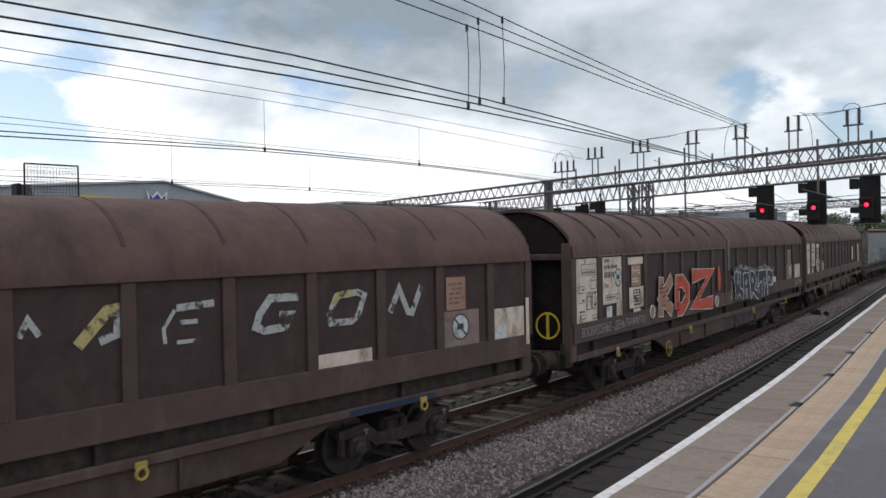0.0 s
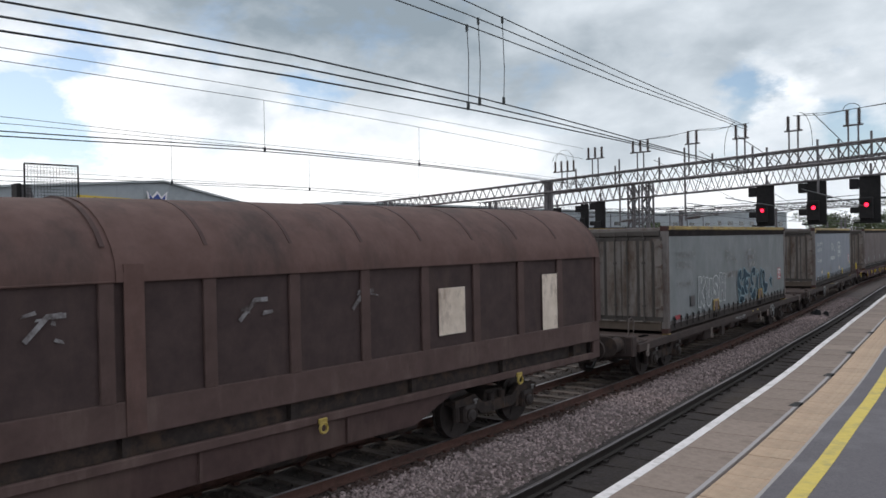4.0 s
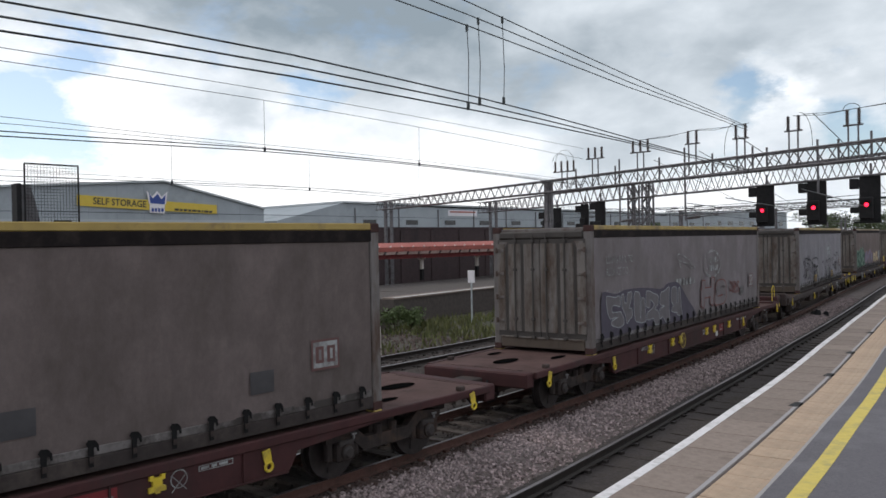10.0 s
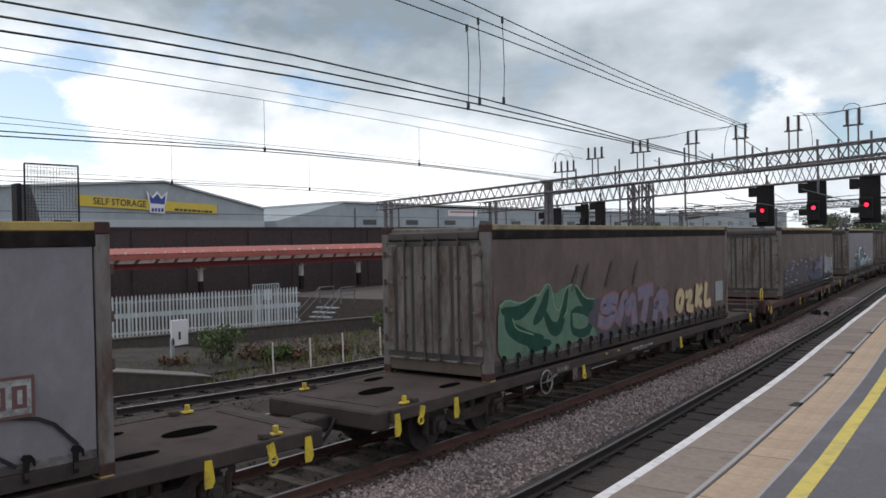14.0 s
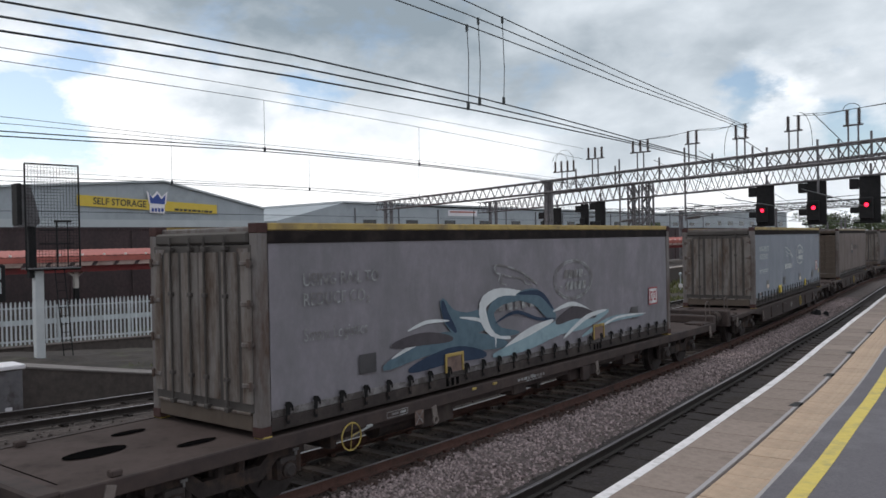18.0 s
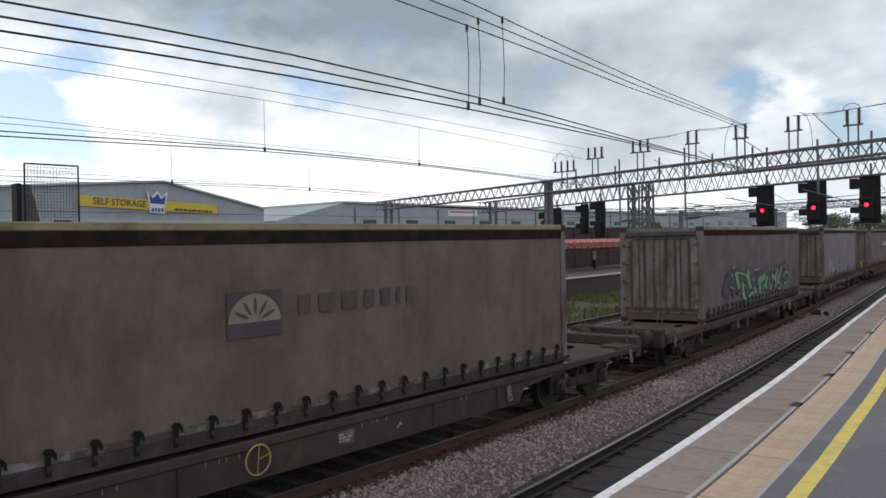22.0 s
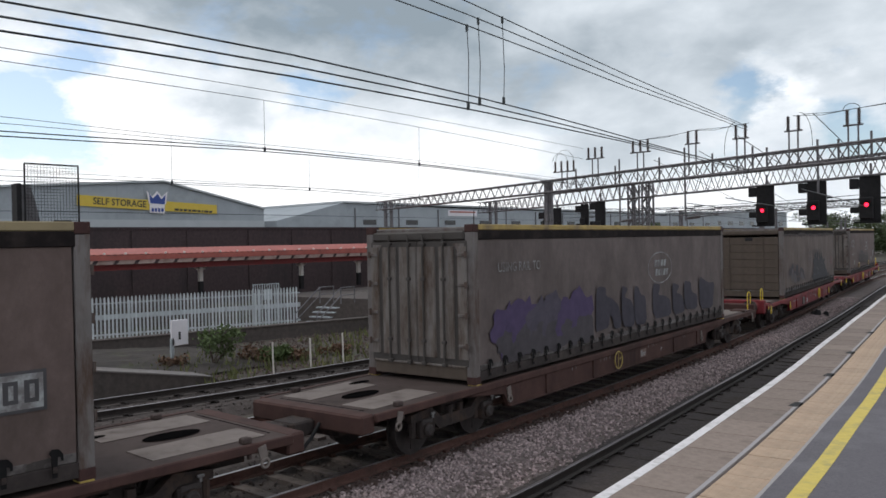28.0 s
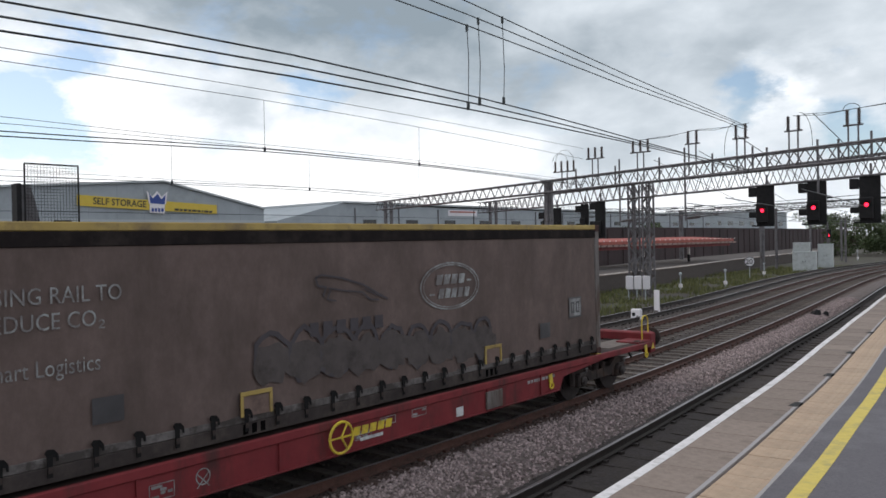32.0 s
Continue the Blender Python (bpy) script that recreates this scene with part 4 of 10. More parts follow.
def fit_insulators():
    """Insulator pairs on tubes above the nearer beam, and plain finials."""
    for x, n, top in ((-26.23, 4, 8.11), (-23.66, 3, 8.6), (-20.32, 3, 8.57), (-17.02, 2, 8.6), (-14.35, 2, 8.51), (-11.81, 2, 8.5), (-9.3, 2, 8.38)):
        px, py = drop_on(A_R, A_L, x)
        w = 0.42 * (n - 1)
        arm = part("cross_arm", Shape().rod((px - w / 2 - 0.15, py, top - 0.62), (px + w / 2 + 0.15, py, top - 0.62), 0.04, 6), STEEL, GA)
        part("tube", Shape().rod((px - 0.18, py, 6.5), (px - 0.18, py, top - 0.6), 0.035, 6), STEEL, arm)
        part("tube", Shape().rod((px + 0.18, py, 6.5), (px + 0.18, py, top - 0.6), 0.035, 6), STEEL, arm)
        for i in range(n):
            a = px - w / 2 + w * i / max(1, n - 1)
            s = Shape()
            insulator(s, (a, py, top - 0.6), (a, py, top), 0.085)
            part("insulator", s.mesh("insulator", INSUL), None, arm, "dark ribbed insulator")
    for x, z0, z1 in ((-21.58, 4.4, 7.7), (-21.88, 6.4, 7.4), (-17.29, 4.35, 7.8), (-15.7, 6.4, 7.35), (-13.6, 6.3, 7.42), (-12.91, 6.3, 7.3), (-10.64, 5.2, 7.35), (-9.78, 6.3, 7.25), (-8.51, 6.3, 7.4), (-18.86, 6.3, 7.5), (-24.96, 6.4, 7.5)):
        px, py = drop_on(A_R, A_L, x)
        part("drop_tube", Shape().rod((px, py - 0.35, z0), (px, py - 0.35, z1), 0.045, 6), STEEL, GA)
    # registration arms below
    for x in (-21.58, -17.29):
        px, py = drop_on(A_R, A_L, x)
        arm = part("register_arm", Shape().rod((px, py - 0.35, 4.45), (px + 1.5, py - 0.1, 4.6), 0.025, 5).rod((px, py - 0.35, 5.0), (px + 0.9, py - 0.2, 4.6), 0.02, 5), STEEL, GA)
        s = Shape()
        insulator(s, (px + 0.1, py - 0.35, 4.46), (px + 0.7, py - 0.25, 4.52), 0.09)
        part("insulator", s.mesh("insulator", INSUL), None, arm)


fit_insulators()


def make_signal(x, lit, face=1, zt=6.3, h=2.15, w=0.95):
    """A hanging colour-light signal below the farther beam; lit shows red to the platform."""
    px, py = drop_on(B_R, B_L, x)
    g = thing("colour_light_signal", "black colour-light signal head showing red" if lit else "black signal head seen from behind", "signal", "signals on the gantry", "", pose(px, py - 0.7, 0, 0, 0, 14))
    part("hanger", Shape().rod((0, 0.3, zt - h), (0, 0.3, zt + 0.6), 0.06, 6).rod((0, 0.3, zt - 0.1), (0, 0.7, zt + 0.2), 0.05, 6), STEEL, g)
    a, b = (-0.5, 0.4) if lit else (-w / 2, w / 2)
    part("backboard", Shape().cbox(a, b, 0.0, 0.2, zt - h, zt, 0.03), BLACK, g, "tall black backboard")
    head = part("signal_head", Shape().cbox(a - 0.02, a + 0.62 * min(1, w), -0.22, -0.002, zt - h + 0.12, zt - h + 1.15, 0.04), BLACK, g, "black lamp housing")
    part("side_box", Shape().cbox(a - 0.42, a - 0.002, 0.0, 0.25, zt - 0.6, zt - 0.1, 0.03), BLACK, g, "black side box")
    part("side_box", Shape().cbox(a - 0.4, a - 0.002, -0.05, 0.15, zt - 1.75, zt - 1.45, 0.03), BLACK, g, "black side box")
    part("base_tray", Shape().cbox(a - 0.25, b, -0.15, 0.2, zt - h - 0.08, zt - h - 0.003, 0.01), BLACK, g)
    if lit:
        hood = Shape()
        cx, cz = -0.2, zt - h + 0.78
        for i in range(7):
            a = math.pi * i / 7
            b = math.pi * (i + 1) / 7
            hood.add([(cx + 0.2 * math.cos(a), -0.42, cz + 0.2 * math.sin(a)), (cx + 0.2 * math.cos(b), -0.42, cz + 0.2 * math.sin(b)),
                      (cx + 0.2 * math.cos(b), -0.222, cz + 0.2 * math.sin(b)), (cx + 0.2 * math.cos(a), -0.222, cz + 0.2 * math.sin(a))], [(0, 1, 2, 3)])
        part("lamp_hood", hood, BLACK, head)
        lamp = Shape().rod((cx, -0.25, cz), (cx, -0.223, cz), 0.09, 18)
        part("red_lamp", lamp, RED_LAMP, head, "glowing red signal lamp")
    return g


for x, lit in ((-16.69, True), (-13.58, True), (-10.79, True)):
    make_signal(x, lit)
for x, zt, h, w in ((-36.64, 6.1, 2.3, 0.8), (-38.19, 5.9, 1.9, 0.35), (-32.95, 6.2, 2.2, 0.6), (-31.11, 6.3, 2.6, 0.75)):
    make_signal(x, False, zt=zt, h=h, w=w)


# ---------------------------------------------------------------- overhead wires
def wire(name, label, off, pts, r=0.011, group="overhead wires"):
    """A wire along the line: points (y, z) at the offset; it hangs straight between them."""
    s = Shape()
    y0, y1 = pts[0][0], pts[-1][0]
    n = max(2, int((y1 - y0) / 2.5))
    P = []
    for i in range(n + 1):
        y = y0 + (y1 - y0) * i / n
        z = float(np.interp(y, [a for a, _ in pts], [b for _, b in pts]))
        P.append((line_x(y) + off, y, z))
    s.path(P, r, 5)
    return tagged(part(name, s, WIRE), label, "wire", group)


def z_at(pts, y):
    return float(np.interp(y, [a for a, _ in pts], [b for _, b in pts]))


UP = [[(-30, 8.35), (10.3, 8.03), (19.8, 7.82), (32.7, 7.9)], [(-30, 9.05), (11.3, 8.25), (21, 7.95), (32.7, 8.0)], [(-30, 10.3), (12.4, 8.48), (16.5, 8.27), (21.8, 8.1), (32.7, 8.05)]]
LOW = [[(-30, 5.9), (3.5, 6.17), (6.6, 6.26), (12.5, 6.28), (20, 6.26), (33, 6.2)], [(-30, 6.05), (3.5, 6.34), (6.6, 6.43), (13.2, 6.42), (20, 6.31), (33, 6.3)], [(-30, 6.25), (3.5, 6.52), (6.6, 6.62), (13.9, 6.55), (21.7, 6.36), (33, 6.25)]]
for w in UP:
    wire("feeder_wire", "dark overhead feeder wire above the tracks", 0.0, w, 0.013)
for w in LOW:
    wire("contact_wire", "dark overhead wire hung below the feeders", 0.0, w, 0.016)
for k, y in ((0, 12.45), (1, 12.85), (2, 13.75)):
    j = tagged(part("dropper", Shape().path([(line_x(y), y, z_at(UP[k], y)), (line_x(y) + 0.02, y + 0.02, 7.3), (line_x(y), y, z_at(LOW[k], y))], 0.009, 5)
               .rod((line_x(y), y, z_at(LOW[k], y) - 0.02), (line_x(y), y, z_at(LOW[k], y) + 0.14), 0.035, 7)
               .rod((line_x(y), y, z_at(UP[k], y) - 0.12), (line_x(y), y, z_at(UP[k], y) + 0.02), 0.03, 7), WIRE), "thin jumper wire with clamps between two wires", "wire", "jumper wires")
G2 = [[(-30, 8.25), (6.9, 8.35), (14.7, 8.4), (37, 8.45)], [(-30, 7.9), (6.9, 8.04), (14.7, 8.08), (22, 8.03), (37, 7.9)]]
G2L = [[(-30, 6.0), (6.9, 6.38), (14.6, 6.58), (22.3, 6.6), (37, 6.5)], [(-30, 5.9), (6.9, 6.26), (14.6, 6.5), (22.3, 6.55), (37, 6.45)]]
for w in G2:
    wire("catenary_wire", "thin overhead catenary wire", -10.0, w, 0.010)
for w in G2L:
    wire("contact_wire", "dark overhead contact wire", -10.0, w, 0.016)
G3 = [[(-30, 7.75), (9.3, 7.83), (15.4, 7.78), (31, 7.92), (60, 7.9)], [(-30, 7.3), (9.3, 7.62), (31, 7.75), (60, 7.8)]]
G3L = [[(-30, 5.6), (9.3, 5.78), (15.3, 5.97), (22.4, 6.0), (30, 5.87), (60, 5.85)], [(-30, 5.8), (9.3, 5.95), (22.4, 6.12), (30, 5.98), (60, 5.95)]]
for w in G3:
    wire("catenary_wire", "thin overhead catenary wire", -17.0, w, 0.010)
for w in G3L:
    wire("contact_wire", "thin overhead contact wire", -17.0, w, 0.012)
wire("contact_wire", "thin overhead contact wire", -17.0, [(-30, 6.1), (9.3, 6.15), (60, 6.0)], 0.008)
wire("contact_wire", "thin overhead contact wire", -22.0, [(-20, 5.0), (60, 5.2), (120, 5.2)], 0.012)
for off, up, low, ys in ((-10.0, G2[1], G2L[1], (14.6, 22.25)), (-17.0, G3[0], G3L[0], (15.35, 22.4, 30.5))):
    for y in ys:
        x = line_x(y) + off
        tagged(part("dropper", Shape().rod((x, y, z_at(low, y)), (x, y, z_at(up, y)), 0.008, 5).rod((x, y, z_at(low, y) - 0.03), (x, y, z_at(low, y) + 0.12), 0.04, 7), WIRE),
               "thin dropper wire between catenary and contact wire", "wire", "jumper wires")
# low wires through the gantries and on into the distance
for off, z, y0 in ((-0.2, 4.75, 30), (-3.1, 4.8, 34), (-6.2, 4.8, 36), (3.4, 4.7, 26)):
    wire("contact_wire", "distant overhead contact wire", off, [(y0, z + 0.3), (60, z), (110, z), (220, z)], 0.02)
    wire("catenary_wire", "distant overhead catenary wire", off, [(y0 + 2, 7.6), (60, 5.7), (85, 6.3), (110, 5.6), (220, 6.0)], 0.016)
# head-span wires across the tracks beyond the gantries
for y0, zs in ((52.0, (6.15, 5.75, 5.4)), (66.0, (6.5, 6.05, 5.7))):
    for k, z in enumerate(zs):
        A, B = Vector((-7.5, y0, z)), Vector((-44.0, y0 + 13.0, z + 0.25))
        hs = Shape().path([A.lerp(B, q / 8) - Vector((0, 0, (0.35 if k == 0 else 0.08) * math.sin(math.pi * q / 8))) for q in range(9)], 0.02, 5)
        for q in (0.14, 0.26, 0.38, 0.55, 0.7, 0.85):
            P = A.lerp(B, q + 0.02 * k) - Vector((0, 0, (0.35 if k == 0 else 0.08) * math.sin(math.pi * q)))
            hs.rod(P - Vector((0.35, 0, 0)), P + Vector((0.35, 0, 0)), 0.06, 7)
            if k < 2:
                hs.rod(P, P + Vector((0.1, 0, -0.4)), 0.018, 5)
        tagged(part("head_span_wire", hs, WIRE), "thin head-span wire with small insulators across the tracks", "wire", "head-span wires")
# slack loops from insulator to insulator across the nearer gantry
for a, b in (((-20.32, 8.57), (-17.02, 8.6)), ((-17.02, 8.6), (-14.35, 8.51)), ((-11.81, 8.5), (-9.3, 8.38)), ((-9.3, 8.38), (-5.4, 8.55))):
    for k in (0, 0.42):
        pa, pb = drop_on(A_R, A_L, a[0] + k), drop_on(A_R, A_L, b[0] + k)
        tagged(part("cross_wire", Shape().path([(pa[0], pa[1], a[1]), ((pa[0] + pb[0]) / 2, (pa[1] + pb[1]) / 2, (a[1] + b[1]) / 2 - 0.1 + k * 0.1), (pb[0], pb[1], b[1])], 0.012, 5), WIRE), "thin cross wire between insulators", "wire", "cross wires")
def jumper(pts):
    tagged(part("jumper_loop", Shape().path(pts, 0.012, 5), WIRE), "thin looped jumper wire on an insulator", "wire", "jumper loops")


for x, top, kind in ((-26.23, 8.11, "arch"), (-14.35, 8.51, "left"), (-11.81, 8.5, "right"), (-9.3, 8.38, "small")):
    px, py = drop_on(A_R, A_L, x)
    w = [math.pi * i / 12 for i in range(13)]
    if kind == "arch":
        jumper([(px - 0.6 * math.cos(a), py, top + 0.62 * math.sin(a)) for a in w])
        jumper([(px - 0.3 - 0.5 * math.cos(a), py, top + 0.45 * math.sin(a)) for a in w])
    elif kind == "small":
        jumper([(px - 0.05 - 0.3 * math.cos(a), py, top + 0.22 * math.sin(a)) for a in w])
    else:
        e = -1 if kind == "left" else 1
        jumper([(px + e * (0.25 + 0.5 * math.sin(a / 2)), py, top + 0.1 - 1.4 * (a / math.pi) ** 2) for a in w])


# a lighter gantry farther down the line
GC_R, GC_L = Vector((-10.0, 78.0, 6.2)), Vector((-46.0, 92.5, 6.2))
make_gantry("far_gantry", GC_R, GC_L, [(-45.5, "thick"), (-33.8, "thick"), (-10.5, "thick")], 0.6, "pale lattice gantry far down the line")


# ---------------------------------------------------------------- lineside things
def make_cage_signal():
    g = thing("mesh_cage_signal", "signal mast with a wire mesh cage and grey post", "signal", "", "", pose(-27.5, 10.3, -0.42))
    part("mast", Shape().cbox(-0.14, 0.14, -0.14, 0.14, 0, 3.35, 0.02), mat("pale grey mast", (0.50, 0.51, 0.52), (0.58, 0.59, 0.6), 4.0, 0.6), g, "pale grey square mast")
    part("mast_foot", Shape().cbox(-0.2, 0.2, -0.2, 0.2, 0, 0.3, 0.02), BLACK, g)
    part("upper_post", Shape().cbox(-0.12, 0.12, -0.3, -0.06, 3.1, 5.5, 0.02), BLACK, g)
    head = part("signal_head", Shape().prism([(-0.62, 4.75), (-0.1, 4.75), (0.05, 4.9), (-0.1, 5.6), (-0.25, 6.1), (-0.62, 6.1)], "x", -0.25, 0.2), STEEL, g, "grey signal housing seen from behind")
    part("head_cover", Shape().cbox(-0.27, 0.22, -0.66, -0.5, 4.8, 6.15, 0.03), BLACK, head)
    f = Shape()
    y0, y1, z0, z1 = -0.45, 1.25, 3.35, 6.78
    for a, b in (((y0, z0), (y0, z1)), ((y1, z0), (y1, z1)), ((y0, z1), (y1, z1)), ((y0, z0), (y1, z0))):
        f.rod((0.3, a[0], a[1]), (0.3, b[0], b[1]), 0.03, 6)
    part("cage_frame", f, BLACK, g, "dark tube frame")
    m = Shape()
    for i in range(1, 17):
        y = y0 + (y1 - y0) * i / 17
        m.rod((0.3, y, z0), (0.3, y, z1), 0.006, 4, caps=False)
    for i in range(1, 34):
        z = z0 + (z1 - z0) * i / 34
        m.rod((0.3, y0, z), (0.3, y1, z), 0.006, 4, caps=False)
    part("cage_mesh", m, BLACK, g, "fine wire mesh")
    pl = Shape().box(-0.3, 0.5, -0.4, 1.2, 3.38, 3.42)
    part("platform_grating", pl, STEEL, g)
    r = Shape()
    for z in (4.2, 4.65):
        r.rod((0.2, 0.0, z), (0.2, 1.1, z), 0.025, 5)
    r.rod((0.2, 0.55, 3.4), (0.2, 0.55, 4.9), 0.03, 5).rod((0.2, 0.9, 3.4), (0.2, 0.9, 4.9), 0.02, 5).box(0.1, 0.3, 0.5, 1.0, 4.9, 4.96)
    part("guard_rail", r, BLACK, g)
    lad = Shape()
    for y in (0.55, 0.85):
        lad.rod((0.1, y + 0.2, 0.2), (0.1, y - 0.05, 3.4), 0.02, 5)
    for i in range(11):
        z = 0.4 + i * 0.28
        lad.rod((0.1, 0.72 - 0.077 * i * 0.28, z), (0.1, 1.02 - 0.077 * i * 0.28, z), 0.012, 4)
    part("ladder", lad, BLACK, g)
    b = thing("hanging_signal", "black signal box with pale panels on a pole", "signal", "", "", pose(-30.5, 10.0, -0.42))
    part("pole", Shape().rod((0, 0, 0), (0, 0, 4.0), 0.06, 8), BLACK, b)
    part("box", Shape().cbox(-0.12, 0.12, -0.3, 0.3, 2.2, 3.5, 0.03), BLACK, b)
    part("panel", Shape().box(0.122, 0.13, -0.05, 0.15, 3.0, 3.4), GALV, b)
    part("panel", Shape().box(0.122, 0.13, -0.05, 0.15, 2.5, 2.9), GALV, b)


make_cage_signal()


def leaves(name, blobs, n, size, material, seed):
    """Small leaves spread through uneven clumps: blobs of (x, y, z, radius)."""
    rng = np.random.default_rng(seed)
    B = np.array(blobs, float)
    pick = rng.choice(len(B), n, p=B[:, 3] ** 2 / (B[:, 3] ** 2).sum())
    d = rng.normal(size=(n, 3))
    d /= np.linalg.norm(d, axis=1)[:, None]
    c = B[pick, :3] + d * (B[pick, 3] * rng.uniform(0.45, 1.08, n))[:, None] * np.array([1, 1, 0.85])
    a, b = rng.normal(size=(n, 3)), rng.normal(size=(n, 3))
    a /= np.linalg.norm(a, axis=1)[:, None]
    b -= (a * b).sum(1)[:, None] * a
    b /= np.linalg.norm(b, axis=1)[:, None]
    s = size * rng.uniform(0.6, 1.3, n)[:, None]
    v = np.stack([c - a * s, c + b * s * 0.5, c + a * s, c - b * s * 0.5], 1).reshape(-1, 3)
    f = np.arange(4 * n).reshape(-1, 4)
    me = bpy.data.meshes.new(name)
    me.from_pydata(v.tolist(), [], f.tolist())
    me.materials.append(material)
    return me


RED_WEED = island(mat("reddish dry weed", (0.10, 0.055, 0.032), (0.15, 0.09, 0.05), 4.0, 0.8), 0.4)


def make_bush(x, y, h, r, seed, label, n=900, leaf=None):
    rng = random.Random(seed)
    g = thing("bush", label, "bush", "lineside bushes", "", pose(x, y, -0.42))
    s = Shape()
    blobs = []
    for i in range(9):
        a, k = rng.uniform(0, 6.28), rng.uniform(0.2, 1) * r
        p = (k * math.cos(a), k * math.sin(a), h * rng.uniform(0.35, 0.85))
        s.rod((0, 0, 0), p, 0.02, 5, 0.008)
        blobs.append((*p, rng.uniform(0.25, 0.42) * r + 0.08))
    part("stems", s, TRUNK, g)
    part("foliage", leaves("foliage", blobs, n, 0.075, leaf or LEAF_LIGHT, seed), None, g, "small leaves")


for x, y, h, r, sd in ((-23.9, 14.5, 1.35, 0.85, 1), (-25.6, 24.6, 1.15, 0.8, 3), (-26.3, 26.2, 0.9, 0.8, 4), (-23.2, 16.4, 0.45, 0.55, 6)):
    make_bush(x, y, h, r, sd, "leafy green bush growing among rubble")
for x, y, h, r, sd in ((-23.6, 15.9, 0.42, 0.6, 11), (-23.1, 17.0, 0.35, 0.6, 12), (-24.3, 13.2, 0.4, 0.5, 13), (-22.6, 18.6, 0.3, 0.5, 14)):
    make_bush(x, y, h, r, sd, "low reddish dry weeds in the rubble", 420, RED_WEED)


def make_tree(x, y, h, r, seed):
    rng = random.Random(seed)
    t = thing("tree", "dense dark green tree behind the railway", "tree", "trees down the line", "", pose(x, y, -0.42))
    s = Shape().rod((0, 0, 0), (0.1, 0, h * 0.55), 0.22, 8, 0.12)
    blobs = []
    for i in range(16):
        a, k = rng.uniform(0, 6.28), rng.uniform(0.15, 1) * r
        p = (k * math.cos(a), k * math.sin(a), h * rng.uniform(0.16, 0.9))
        s.rod((0.05, 0, h * rng.uniform(0.15, 0.5)), p, 0.07, 5, 0.02)
        blobs.append((*p, rng.uniform(0.22, 0.4) * r))
    part("trunk", s, TRUNK, t)
    part("crown", leaves("crown", blobs, 2600, 0.24, LEAF, seed), None, t, "uneven leafy crown")


for i, (x, y, h, r) in enumerate(((-43, 152, 7.5, 4.0), (-47.5, 166, 8.5, 4.5), (-38, 156, 7.0, 4.0), (-41, 170, 8.5, 5.0), (-36, 172, 8.0, 4.5), (-33, 166, 7.0, 4.0), (-44, 184, 9.0, 5.0), (-78, 246, 10.5, 6.0), (-100, 176, 7.5, 6.0), (-66, 128, 6.5, 4.0), (-74.5, 236, 10.0, 5.0))):
    make_tree(x, y, h, r, 40 + i)


def make_grass():
    rng = np.random.default_rng(12)
    V, F = [], []
    for i in range(16000):
        y = 12 + 95 * rng.random() ** 1.3
        lo, hi = -15.5, side_of(y, OFF_FAR) - 1.9
        x = line_x(y) + lo + (hi - lo) * rng.random()
        if y < 24 and rng.random() < 0.72:
            continue
        if noise.noise((x * 0.25, y * 0.25, 0)) < -0.12:
            continue
        h = rng.uniform(0.12, 0.42)
        a = rng.uniform(0, 3.14)
        dx, dy = 0.05 * math.cos(a), 0.05 * math.sin(a)
        k = len(V)
        V += [(x - dx, y - dy, -0.43), (x + dx, y + dy, -0.43), (x + rng.normal(0, 0.08), y + rng.normal(0, 0.08), -0.42 + h)]
        F.append((k, k + 1, k + 2))
    me = bpy.data.meshes.new("grass")
    me.from_pydata(V, [], F)
    me.materials.append(GRASS)
    tagged(new("grass", me), "rough yellow-green grass beside the far track", "grass", kind="stuff")
    spots = []
    for i in range(2600):
        y = 12 + 14 * rng.random()
        spots.append((-20.2 - 8 * rng.random(), y, -0.41))
    scatter_stones("rubble", spots, 0.06, island(mat("pinkish rubble", (0.075, 0.053, 0.045), (0.13, 0.098, 0.083), 10.0, 0.95), 0.5), "scattered stone and brick rubble on the ground", 9)


make_grass()


